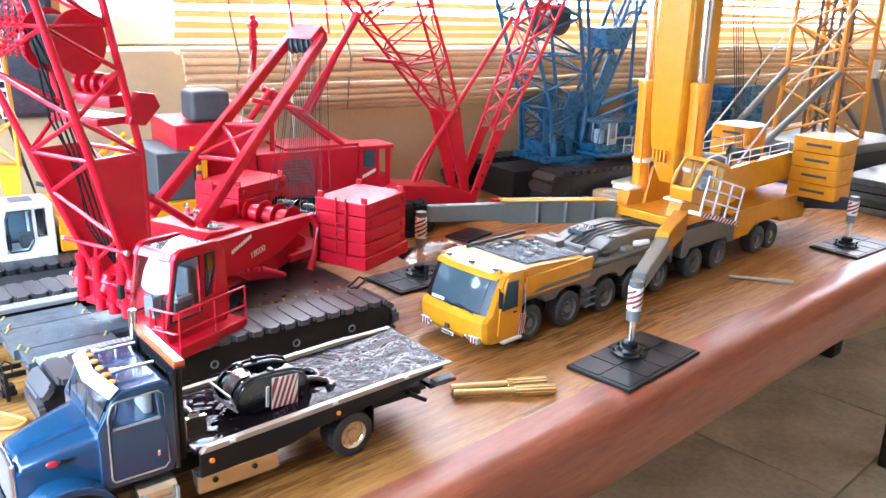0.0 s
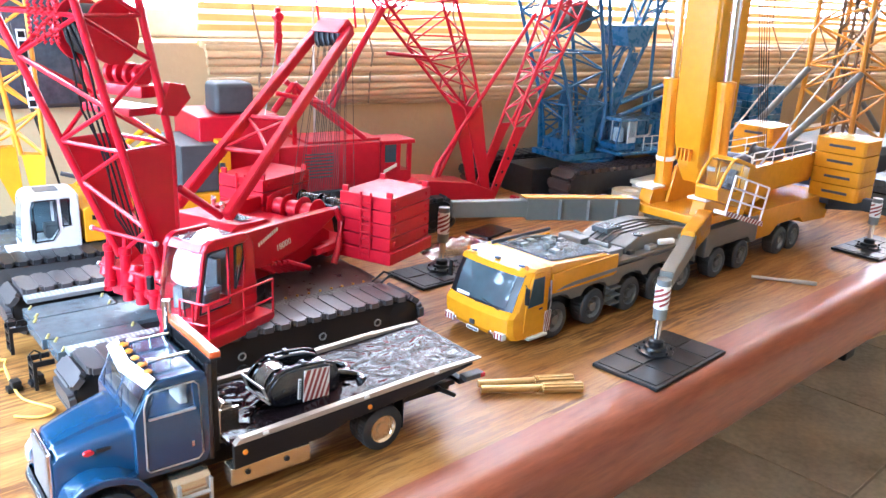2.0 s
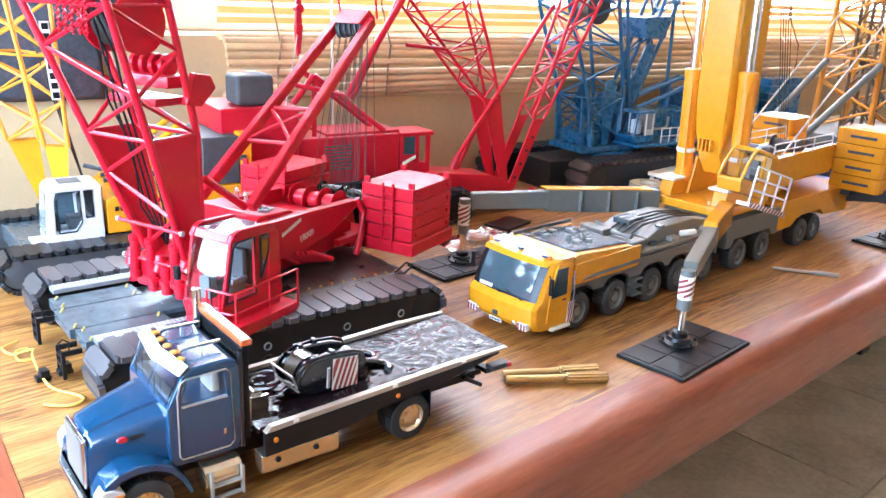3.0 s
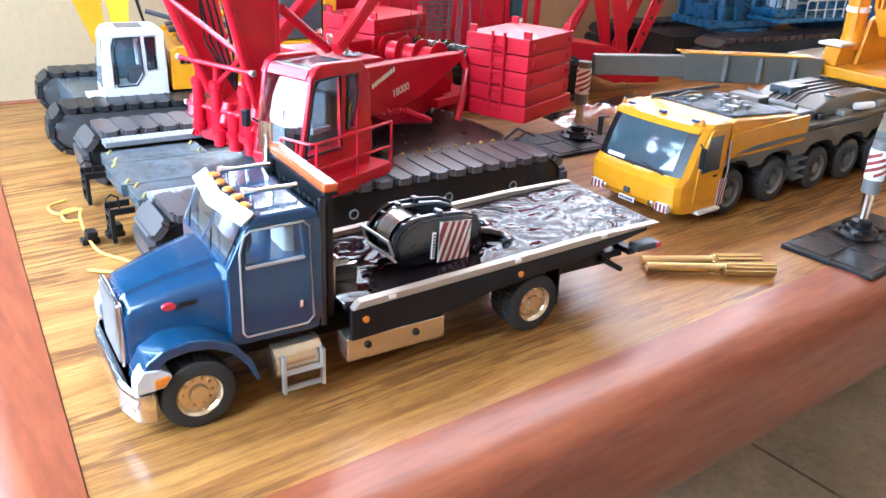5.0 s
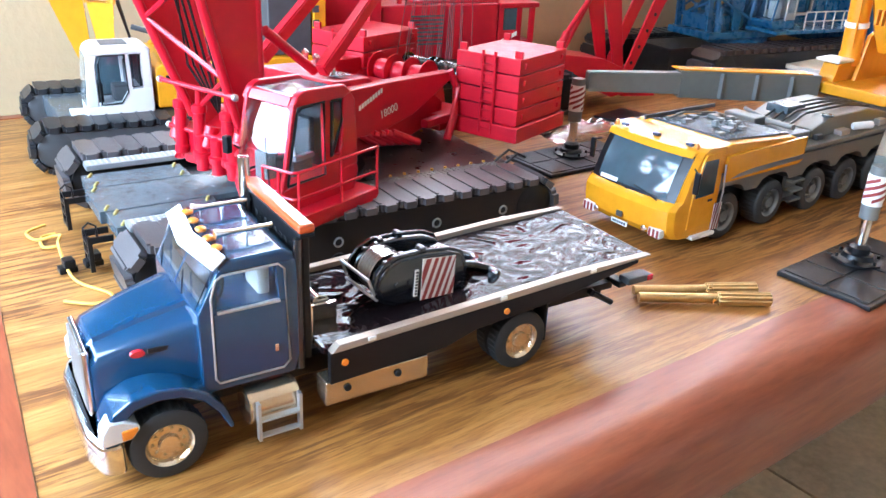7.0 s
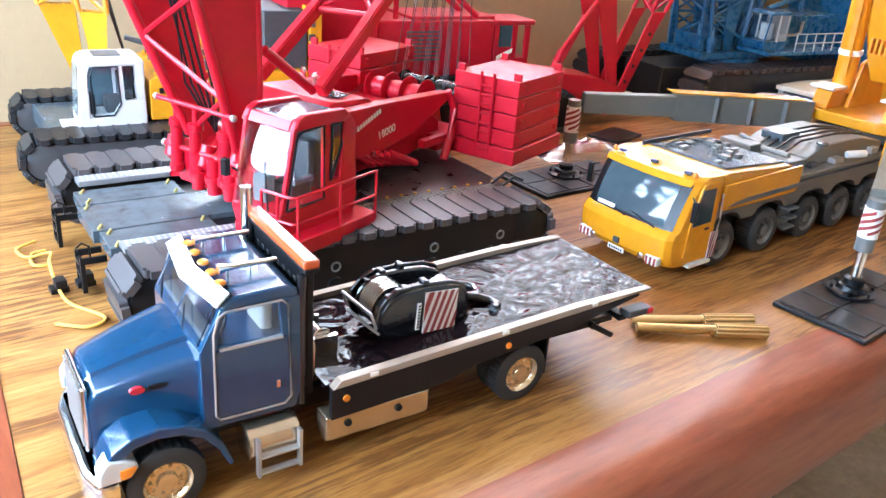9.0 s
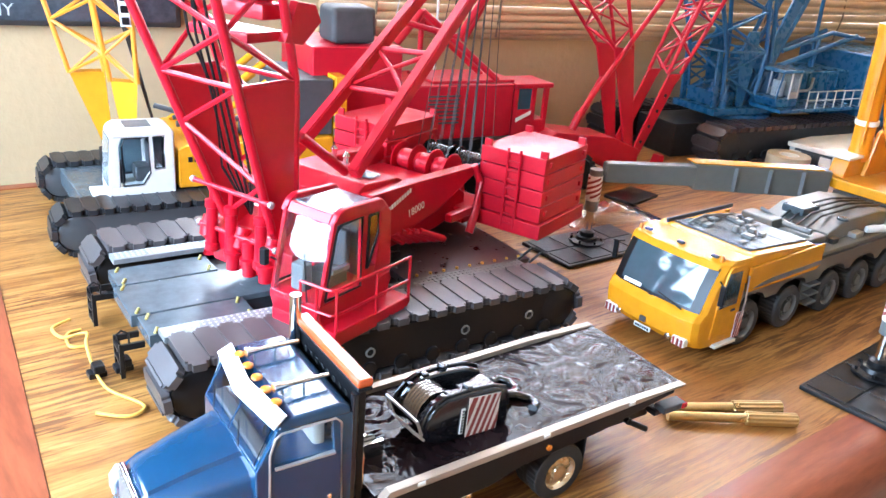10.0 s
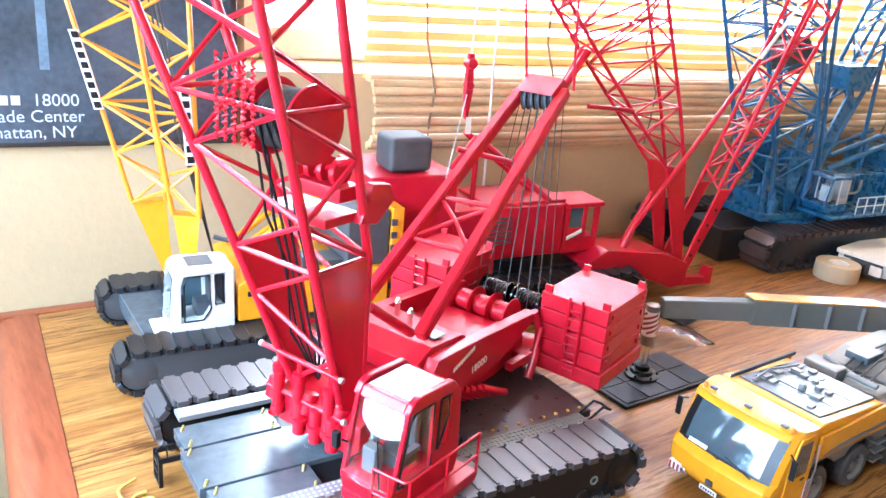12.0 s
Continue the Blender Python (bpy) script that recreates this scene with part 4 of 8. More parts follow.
# ---- nine-axle yellow mobile crane; its own x runs from the cab's front, y from the near side ----
def mobile_crane():
    bx, by = 0.313, 0.067
    t = thing("mobile_crane", "yellow and grey nine-axle model mobile crane on outriggers, boom raised", "model crane", pose(bx, by, 0))
    X = lambda x: x - bx
    Y = lambda y: y - by
    W = 0.064
    r = 0.0135
    for x in (0.362, 0.405, 0.450, 0.487, 0.523, 0.579, 0.620, 0.695, 0.723):
        wheel(t, X(x), 0.0, r, 0.012, TYRE_GREY, STEEL_GREY, -1, 10)
        wheel(t, X(x), W, r, 0.012, TYRE_GREY, STEEL_GREY, 1, 10)
        part("axle", rod(B(), (X(x), 0.011, r), (X(x), W - 0.011, r), 0.002), DARK_GREY, t)
    # carrier frame and wheel-arch side pieces
    part("carrier_frame", box(B(), (X(0.345), 0.014, 0.014), (X(0.745), W - 0.014, 0.029), 0.001), STEEL_GREY, t)
    for y0, y1 in ((0.0005, 0.013), (W - 0.013, W - 0.0005)):
        arch = B()
        out = [(X(0.352), 0.0385), (X(0.352), 0.0265)]
        for cx in (0.362, 0.405, 0.450, 0.487, 0.523):
            out += [(X(cx) - 0.0160, 0.0255), (X(cx) - 0.0120, 0.0295), (X(cx) - 0.006, 0.0312), (X(cx) + 0.006, 0.0312), (X(cx) + 0.0120, 0.0295), (X(cx) + 0.0160, 0.0255)]
        out += [(X(0.541), 0.0215), (X(0.541), 0.0385)]
        cleaned = [out[0]]
        for p in out[1:]:
            if p[0] > cleaned[-1][0] + 1e-5 or len(cleaned) < 2 or p[0] >= X(0.541) - 1e-6:
                cleaned.append(p)
        prism(arch, cleaned, "y", y0, y1, 0.0)
        part("wheel_arch", arch, CARRIER, t, "grey wheel arch panel")
        arch = B()
        prism(arch, [(X(0.556), 0.046), (X(0.556), 0.022), (X(0.564), 0.022), (X(0.569), 0.0285), (X(0.630), 0.0285), (X(0.636), 0.022), (X(0.645), 0.022), (X(0.645), 0.046)], "y", y0, y1, 0.0004)
        part("wheel_arch", arch, CARRIER, t)
    part("deck", box(B(), (X(0.424), 0.002, 0.0388), (X(0.56), W - 0.002, 0.0415), 0.0006), STEEL_GREY, t, "grey carrier deck")
    step = B()
    for k in range(3):
        box(step, (X(0.424), -0.001, 0.010 + k * 0.006), (X(0.436), 0.004, 0.0115 + k * 0.006), 0.0003)
    box(step, (X(0.424), 0.0041, 0.009), (X(0.436), 0.006, 0.038))
    part("step", step, STEEL_GREY, t)
    # driver's cab
    LEVELS = [(0.0075, 0.3185), (0.0115, 0.3150), (0.0165, 0.3138), (0.0235, 0.3135), (0.0262, 0.3155), (0.0280, 0.3185), (0.0390, 0.3226), (0.0500, 0.3282), (0.0530, 0.3308), (0.0548, 0.3350)]

    def cab_ring(z, xf, out=0.0):
        half = [(0.3525, 0.0), (xf + 0.012, 0.0), (xf + 0.0062, 0.0008), (xf + 0.0030, 0.0032), (xf + 0.0014, 0.0085), (xf + 0.0004, 0.019), (xf, W / 2)]
        pts = half + [(x, W - y) for x, y in half[-2::-1]]
        return [(X(x) - out, y, z) for x, y in pts]

    bm = B()
    rings = [[bm.verts.new(p) for p in cab_ring(z, xf)] for z, xf in LEVELS]
    for r0, r1 in zip(rings, rings[1:]):
        for i in range(len(r0)):
            j = (i + 1) % len(r0)
            bm.faces.new((r0[i], r0[j], r1[j], r1[i]))
    bm.faces.new(rings[0][::-1]), bm.faces.new(rings[-1])
    bmesh.ops.recalc_face_normals(bm, faces=bm.faces)
    cab = part("cab", mesh_of("cab", bm, YELLOW, 24), YELLOW, t, "yellow driver's cab with a wide dark windscreen")

    def wrap(levels, out, first, last):
        g = B()
        rr = [[g.verts.new(p) for p in cab_ring(z, xf, out)[first:last]] for z, xf in levels]
        for r0, r1 in zip(rr, rr[1:]):
            for i in range(len(r0) - 1):
                g.faces.new((r0[i], r0[i + 1], r1[i + 1], r1[i]))
        bmesh.ops.recalc_face_normals(g, faces=g.faces)
        bmesh.ops.solidify(g, geom=g.faces[:], thickness=0.0003)
        return g

    part("screen_surround", wrap([(0.0276, 0.3180), (0.0390, 0.3226), (0.0512, 0.3290)], 0.0003, 3, 10), BLACK, cab)
    part("windscreen", wrap([(0.0290, 0.3189), (0.0390, 0.3226), (0.0500, 0.3282)], 0.0007, 4, 9), GLASS_DARK, cab, "wide dark windscreen")
    part("roof_visor", wrap([(0.0505, 0.3282), (0.0532, 0.3302)], 0.0016, 3, 10), YELLOW, cab)
    part("dashboard_paper", slab(B(), [(X(0.3186) - 0.0013, 0.040, 0.0290), (X(0.3186) - 0.0013, 0.052, 0.0290), (X(0.3194) - 0.0013, 0.052, 0.0310), (X(0.3194) - 0.0013, 0.040, 0.0310)], -0.0001), WHITE, cab)
    wip = B()
    for y in (0.012, 0.032):
        rod(wip, (X(0.3172), y, 0.0276), (X(0.3187), y + 0.017, 0.0305), 0.0004, 6)
    part("wiper", wip, BLACK, cab)
    for y0, y1, s in ((-0.0007, 0.0006, -1), (W - 0.0006, W + 0.0007, 1)):
        door = part("door", prism(B(), [(X(0.3290), 0.0125), (X(0.3300), 0.030), (X(0.3350), 0.0495), (X(0.337), 0.052), (X(0.3485), 0.052), (X(0.350), 0.050), (X(0.350), 0.0125)], "y", y0, y1, 0.0003), YELLOW, cab)
        part("door_window", prism(B(), [(X(0.3315), 0.0295), (X(0.3358), 0.0490), (X(0.3465), 0.0490), (X(0.3470), 0.0300)], "y", y0 - 0.0003, y1 + 0.0003, 0.0001), GLASS_DARK, door)
        part("door_handle", box(B(), (X(0.343), y0 - 0.0005, 0.026), (X(0.3465), y1 + 0.0005, 0.0272), 0.0002), BLACK, door)
        ym = -0.004 if s < 0 else W + 0.004
        mirror = part("mirror", box(B(), (X(0.3255), ym - 0.0016, 0.034), (X(0.3272), ym + 0.0016, 0.0455), 0.0005), BLACK, cab)
        part("mirror_arm", rod(B(), (X(0.3285), 0 if s < 0 else W, 0.046), (X(0.3264), ym, 0.0445), 0.0005, 6), BLACK, mirror)
        stripes(t, [(X(0.3495), s * 0.0006 + (0 if s < 0 else W), 0.0085), (X(0.3560), s * 0.0006 + (0 if s < 0 else W), 0.0085), (X(0.3560), s * 0.0006 + (0 if s < 0 else W), 0.0235), (X(0.3495), s * 0.0006 + (0 if s < 0 else W), 0.0235)] if s < 0 else [(X(0.3560), W + 0.0006, 0.0085), (X(0.3495), W + 0.0006, 0.0085), (X(0.3495), W + 0.0006, 0.0235), (X(0.3560), W + 0.0006, 0.0235)], 3, 0.0004)
        part("beacon", lathe(B(), (X(0.334), 0.005 if s < 0 else W - 0.005, 0.0542), (0, 0, 1), [(0.0012, 0), (0.0013, 0.0018), (0.0006, 0.0032)], 12), AMBER, cab, "amber beacon")
        bump = part("bumper_end", box(B(), (X(0.3142), 0.0045 if s < 0 else W - 0.0125, 0.0085), (X(0.3185), 0.0125 if s < 0 else W - 0.0045, 0.0132), 0.0006), WHITE, cab)
        bands = B()
        for k in range(3):
            y = (0.0052 if s < 0 else W - 0.0118) + k * 0.0026
            box(bands, (X(0.3139), y, 0.0087), (X(0.3143), y + 0.0013, 0.0130))
        part("band", bands, STRIPE_RED, bump)
        part("headlight", lathe(B(), (X(0.3137), 0.015 if s < 0 else W - 0.015, 0.0115), (-1, 0, 0), [(0.0016, -0.001), (0.0017, 0.0002), (0.001, 0.0007)], 14), CHROME, cab)
    plate = part("number_plate", box(B(), (X(0.3140), 0.0265, 0.0078), (X(0.3146), 0.0375, 0.0104), 0.0001), WHITE, cab, "white plate with dark bars")
    bm = B()
    for k in range(6):
        box(bm, (X(0.31375), 0.0275 + k * 0.0016, 0.0084), (X(0.3140), 0.0285 + k * 0.0016, 0.0098))
    part("plate_bar", bm, BLACK, plate)
    part("towing_eye", box(B(), (X(0.3127), 0.030, 0.0125), (X(0.314), 0.034, 0.0158), 0.0004), DARK_GREY, cab)
    part("side_step", box(B(), (X(0.333), -0.0025, 0.0062), (X(0.352), 0.004, 0.0082), 0.0004), CREAM, cab, "pale step below the door")
    # engine housing behind the cab
    hous = part("engine_housing", prism(B(), [(X(0.354), 0.039), (X(0.354), 0.0535), (X(0.358), 0.055), (X(0.420), 0.0505), (X(0.424), 0.0475), (X(0.424), 0.039)], "y", 0.0006, W - 0.0006, 0.001), YELLOW, t, "yellow engine housing with grey top panels")
    top = lambda x: 0.055 + (x - 0.358) / 0.062 * (0.0505 - 0.055)
    slope = math.degrees(math.atan2(0.0045, 0.062))
    panel = B()
    for k, (x0, x1) in enumerate(((0.3605, 0.379), (0.380, 0.398), (0.399, 0.4185))):
        slab(panel, [(X(x0), 0.006, top(x0) + 0.0001), (X(x1), 0.006, top(x1) + 0.0001), (X(x1), W - 0.008, top(x1) + 0.0001), (X(x0), W - 0.008, top(x0) + 0.0001)], 0.0009)
    part("grey_panel", panel, DECK_GREY, hous)
    bits = B()
    rng = random.Random(2)
    for k in range(16):
        x, y = rng.uniform(0.362, 0.412), rng.uniform(0.012, 0.05)
        box(bits, (X(x), y, top(x) + 0.0008), (X(x) + rng.uniform(0.002, 0.008), y + rng.uniform(0.001, 0.006), top(x) + rng.uniform(0.0014, 0.003)))
    pipe(bits, [(X(0.362), 0.048, top(0.362) + 0.002), (X(0.38), 0.050, top(0.38) + 0.0045), (X(0.41), 0.049, top(0.41) + 0.003)], 0.0007, 6)
    lathe(bits, (X(0.383), 0.030, top(0.383)), (0, 0, 1), [(0.0022, 0), (0.0022, 0.003), (0.0012, 0.0042)], 12)
    part("engine_fitting", bits, STEEL_GREY, hous)
    bm = box(B(), (X(0.356), 0.0575, 0.0545), (X(0.42), 0.059, 0.0570), 0.0003)
    part("guard_rail", bm, DARK_GREY, hous)
    part("grey_stripe", prism(B(), [(X(0.356), 0.0395), (X(0.4235), 0.0395), (X(0.4235), 0.0425), (X(0.356), 0.0415)], "y", 0.0001, 0.0012), SILVER, hous)
    # middle deck: tanks, winch housing, silver boxes
    mid = B()
    box(mid, (X(0.428), 0.008, 0.0417), (X(0.447), 0.030, 0.0485), 0.001), box(mid, (X(0.428), 0.034, 0.0417), (X(0.440), 0.056, 0.0520), 0.001)
    rod(mid, (X(0.434), 0.012, 0.051), (X(0.434), 0.030, 0.051), 0.0018, 12), rod(mid, (X(0.44), 0.02, 0.0475), (X(0.44), 0.05, 0.0535), 0.0012, 10)
    part("deck_box", mid, STEEL_GREY, t)
    part("silver_cover", prism(B(), [(X(0.452), 0.0417), (X(0.452), 0.0475), (X(0.470), 0.0535), (X(0.515), 0.0535), (X(0.545), 0.0475), (X(0.545), 0.0417)], "y", 0.010, W - 0.010, 0.0012), STEEL_GREY, t, "silver-grey carrier cover")
    ladd = B()
    lathe(ladd, (X(0.470), 0.012, 0.0535), (0, 0, 1), [(0.0035, 0), (0.0038, 0.001), (0.002, 0.0016)], 18)
    box(ladd, (X(0.455), 0.03, 0.0515), (X(0.475), 0.045, 0.0565), 0.0008)
    part("cover_cap", ladd, DECK_GREY, t)
    # turntable and superstructure
    cx, cy = X(0.585), Y(0.104)
    part("slew_ring", lathe(B(), (cx, cy, 0.0455), (0, 0, 1), [(0.030, -0.006), (0.032, -0.0055), (0.032, 0.001), (0.029, 0.0012), (0.029, 0.0035), (0.027, 0.004)], 40), STEEL_GREY, t)
    base = B()
    prism(base, [(cx - 0.034, cy - 0.036), (cx + 0.03, cy - 0.036), (cx + 0.06, cy - 0.022), (cx + 0.06, cy + 0.022), (cx + 0.03, cy + 0.036), (cx - 0.034, cy + 0.036), (cx - 0.040, cy + 0.02), (cx - 0.040, cy - 0.02)], "z", 0.0497, 0.0572, 0.001)
    for s in (-1, 1):
        prism(base, [(cx - 0.034, 0.057), (cx - 0.030, 0.069), (cx - 0.016, 0.071), (cx + 0.01, 0.060), (cx + 0.01, 0.057)], "y", cy + s * 0.0255 - 0.006, cy + s * 0.0255 + 0.006, 0.0006)
        prism(base, [(cx - 0.012, 0.057), (cx - 0.004, 0.088), (cx + 0.006, 0.092), (cx + 0.022, 0.085), (cx + 0.04, 0.057)], "y", cy + s * 0.0165 - 0.0015, cy + s * 0.0165 + 0.0015, 0.0005)
    sup = part("superstructure", base, YELLOW, t, "yellow slewing superstructure")
    for s in (-1, 1):
        part("white_pad", box(B(), (cx - 0.036, cy + s * 0.0255 - 0.009, 0.0705), (cx - 0.016, cy + s * 0.0255 + 0.009, 0.0728), 0.0008), CREAM, sup)
    # boom, near upright
    st = []
    bm = B()
    for z, xx, hw, hd in ((0.0780, 0.588, 0.0090, 0.008), (0.092, 0.586, 0.0120, 0.014), (0.112, 0.586, 0.0155, 0.019), (0.140, 0.5880, 0.0180, 0.0235), (0.30, 0.5845, 0.0185, 0.0245), (0.44, 0.581, 0.0185, 0.0245)):
        ring = [(-hd, -hw * 0.75), (-hd * 0.75, -hw), (hd * 0.8, -hw), (hd, -hw * 0.55), (hd, hw * 0.55), (hd * 0.8, hw), (-hd * 0.75, hw), (-hd, hw * 0.75)]
        st.append([bm.verts.new((X(xx) + a, cy + b, z)) for a, b in ring])
    for a, b in zip(st, st[1:]):
        for i in range(8):
            bm.faces.new((a[i], a[(i + 1) % 8], b[(i + 1) % 8], b[i]))
    bm.faces.new(st[0][::-1]), bm.faces.new(st[-1])
    boom = part("boom", bm, YELLOW, t, "thick yellow telescopic boom standing almost upright")
    lug = B()
    for k in range(4):
        box(lug, (X(0.5655) - 0.0035, cy - 0.006 + k * 0.0036, 0.098), (X(0.5655) + 0.001, cy - 0.0042 + k * 0.0036, 0.108), 0.0004)
    part("boom_lug", lug, ORANGE, boom)
    # lifting rams
    for y, zb, zt in ((0.079, 0.069, 0.166), (0.1285, 0.067, 0.164)):
        yy = Y(y)
        ram = part("ram", lathe(B(), (X(0.577), yy, zb), (-0.05, 0, 1), [(0.0072, 0), (0.0078, 0.002), (0.0078, 0.008), (0.0072, 0.009), (0.0072, zt - zb - 0.006), (0.0078, zt - zb - 0.005), (0.0076, zt - zb), (0.004, zt - zb + 0.001)], 24), ORANGE, t, "orange lifting ram with a bright rod")
        part("ram_rod", rod(B(), (X(0.572), yy, zt), (X(0.565), yy, 0.33), 0.0040, 16), CHROME, ram)
        part("ram_clamp", lathe(B(), (X(0.576), yy, 0.093), (-0.05, 0, 1), [(0.0076, 0), (0.0082, 0.0004), (0.0082, 0.0036), (0.0076, 0.004)], 20), WHITE, ram)
        pp = B()
        pipe(pp, [(X(0.569), yy - 0.004, 0.08), (X(0.567), yy - 0.004, 0.12), (X(0.566), yy - 0.004, 0.15)], 0.0009, 6)
        part("ram_pipe", pp, ORANGE, ram)
    # crane operator's cab, tipped back, with railing
    tip = pose(X(0.548), Y(0.044), 0.073, 0, 16, 0)
    cab2 = new("operator_cab")
    cab2.parent, cab2.matrix_basis = t, tip
    part("cab_base", prism(B(), [(-0.030, 0.0), (-0.0335, 0.0085), (-0.0325, 0.0105), (0.021, 0.0125), (0.021, 0.0)], "y", 0.0, 0.020, 0.0010), YELLOW, cab2)
    part("rear_panel", prism(B(), [(0.0105, 0.0120), (0.0080, 0.0345), (0.0185, 0.0340), (0.0210, 0.0120)], "y", 0.0004, 0.0196, 0.0010), YELLOW, cab2)
    part("roof", prism(B(), [(-0.0220, 0.0330), (-0.0160, 0.0365), (0.0170, 0.0368), (0.0190, 0.0335)], "y", 0.0, 0.020, 0.0010), YELLOW, cab2)
    w_front = [(-0.0305, 0.0115), (-0.0268, 0.0220), (-0.0200, 0.0325), (-0.0050, 0.0330), (-0.0035, 0.0115)]
    w_rear = [(-0.0015, 0.0140), (-0.0030, 0.0330), (0.0070, 0.0330), (0.0092, 0.0175), (0.0060, 0.0140)]
    for y in (0.0006, 0.0194):
        part("front_pillar", pipe(B(), [(-0.0325, y, 0.0100), (-0.0285, y, 0.0220), (-0.0215, y, 0.0335)], 0.0013, 8), YELLOW, cab2)
        part("door_pillar", rod(B(), (-0.0025, y, 0.0110), (-0.0042, y, 0.0340), 0.0012, 8), YELLOW, cab2)
        for ring in (w_front, w_rear):
            pane("side_window", prism(B(), ring, "y", y - 0.0002, y + 0.0002), cab2)
            seal(cab2, ring, y, 0.0004)
    pane("front_window", slab(B(), [(-0.0320, 0.0022, 0.0108), (-0.0320, 0.0178, 0.0108), (-0.0224, 0.0178, 0.0328), (-0.0224, 0.0022, 0.0328)], -0.0004), cab2)
    part("seat", box(B(), (-0.010, 0.006, 0.0120), (0.000, 0.014, 0.0165), 0.0008), DARK_GREY, cab2)
    part("seat_back", box(B(), (-0.0015, 0.006, 0.0165), (0.0015, 0.014, 0.0285), 0.0008), DARK_GREY, cab2)
    rail = B()
    y = -0.008
    for z in (0.004, 0.013, 0.022):
        pipe(rail, [(-0.028, y, z), (0.034, y, z)], 0.0008, 6)
    for x in (-0.028, -0.008, 0.013, 0.034):
        rod(rail, (x, y, -0.006), (x, y, 0.022), 0.0008, 6)
    pipe(rail, [(-0.022, 0.001, 0.036), (-0.010, -0.001, 0.041), (0.004, -0.001, 0.041), (0.010, 0.001, 0.036)], 0.0007, 6)
    part("railing", rail, WHITE, cab2, "white tube railing")
    plat = part("platform", box(B(), (-0.030, -0.0095, -0.009), (0.036, 0.001, -0.006), 0.0005), CREAM, cab2)
    stripes(cab2, [(-0.030, -0.0097, -0.0095), (0.036, -0.0097, -0.0095), (0.036, -0.0097, -0.0055), (-0.030, -0.0097, -0.0055)], 12, 0.0003, slope=0.05)
    # rear body over the last axles
    tailb = B()
    prism(tailb, [(X(0.640), 0.022), (X(0.636), 0.049), (X(0.80), 0.0475), (X(0.806), 0.044), (X(0.796), 0.0205), (X(0.745), 0.0235), (X(0.735), 0.030), (X(0.69), 0.030), (X(0.676), 0.022)], "y", 0.002, W - 0.002, 0.0008)
    part("rear_body", tailb, YELLOW, t, "yellow rear carrier body")
    part("tail_beam", prism(B(), [(X(0.80), 0.024), (X(0.80), 0.046), (X(0.84), 0.040), (X(0.84), 0.030)], "y", 0.006, W - 0.006, 0.0006), DARK_GREY, t)
    beam = B()
    for s in (-1, 1):
        prism(beam, [(X(0.615), 0.055), (X(0.615), 0.078), (X(0.64), 0.086), (X(0.775), 0.089), (X(0.79), 0.084), (X(0.79), 0.064), (X(0.70), 0.062), (X(0.66), 0.053)], "y", cy + s * 0.020 - 0.003, cy + s * 0.020 + 0.003, 0.0006)
    box(beam, (X(0.62), cy - 0.0169, 0.058), (X(0.785), cy + 0.0169, 0.078), 0.0008)
    part("rear_frame", beam, YELLOW, sup, "yellow rear frame of the superstructure")
    for x in (0.66, 0.715):
        dr = lathe(B(), (X(x), cy - 0.014, 0.089), (0, 1, 0), [(0.008, 0), (0.0085, 0.001), (0.006, 0.0012), (0.006, 0.0268), (0.0085, 0.027), (0.008, 0.028)], 20)
        part("winch", dr, DARK_GREY, sup)
    rl = B()
    for y in (cy - 0.024, cy + 0.024):
        for z in (0.094, 0.1005):
            pipe(rl, [(X(0.64), y, 0.088), (X(0.642), y, z), (X(0.76), y, z), (X(0.762), y, 0.088)], 0.0006, 6)
        for x in (0.68, 0.72):
            rod(rl, (X(x), y, 0.087), (X(x), y, 0.1005), 0.0005, 6)
    part("railing", rl, WHITE, sup)
    # counterweight stacks
    for y0, y1, x0, x1 in ((0.033, 0.082, 0.772, 0.822), (0.128, 0.172, 0.772, 0.822)):
        stack = new("counterweight")
        stack.parent = sup
        tagged(stack, "stack of four rounded yellow counterweight blocks")
        for k in range(4):
            z = 0.046 + k * 0.0152
            o = [(X(x0), Y(y0) + 0.002), (X(x0) + 0.003, Y(y0)), (X(x1) - 0.012, Y(y0)), (X(x1) - 0.003, Y(y0) + 0.004), (X(x1), Y(y0) + 0.014), (X(x1), Y(y1) - 0.014), (X(x1) - 0.003, Y(y1) - 0.004), (X(x1) - 0.012, Y(y1)), (X(x0) + 0.003, Y(y1)), (X(x0), Y(y1) - 0.002)]
            part("block", prism(B(), o, "z", z, z + 0.0146, 0.0007), YELLOW, stack)
            part("name_bar", box(B(), (X(x0) - 0.0003, Y(y0) + 0.010, z + 0.0062), (X(x0) + 0.0002, Y(y1) - 0.014, z + 0.0088)), DARK_GREY, stack)
    hang = box(B(), (X(0.775), Y(0.06), 0.040), (X(0.82), Y(0.15), 0.0458), 0.0006)
    part("counterweight_plate", hang, DARK_GREY, sup)
    # outriggers
    def jack(x, y, zt):
        j = part("jack", rod(B(), (X(x), Y(y), 0.027), (X(x), Y(y), zt), 0.0046, 18), STEEL_GREY, t, "outrigger jack with red and white bands")
        part("jack_rod", rod(B(), (X(x), Y(y), 0.009), (X(x), Y(y), 0.030), 0.0027, 14), CHROME, j)
        sl = B()
        rod(sl, (X(x), Y(y), 0.0345), (X(x), Y(y), zt - 0.0042), 0.0050, 20)
        part("jack_sleeve", sl, WHITE, j)
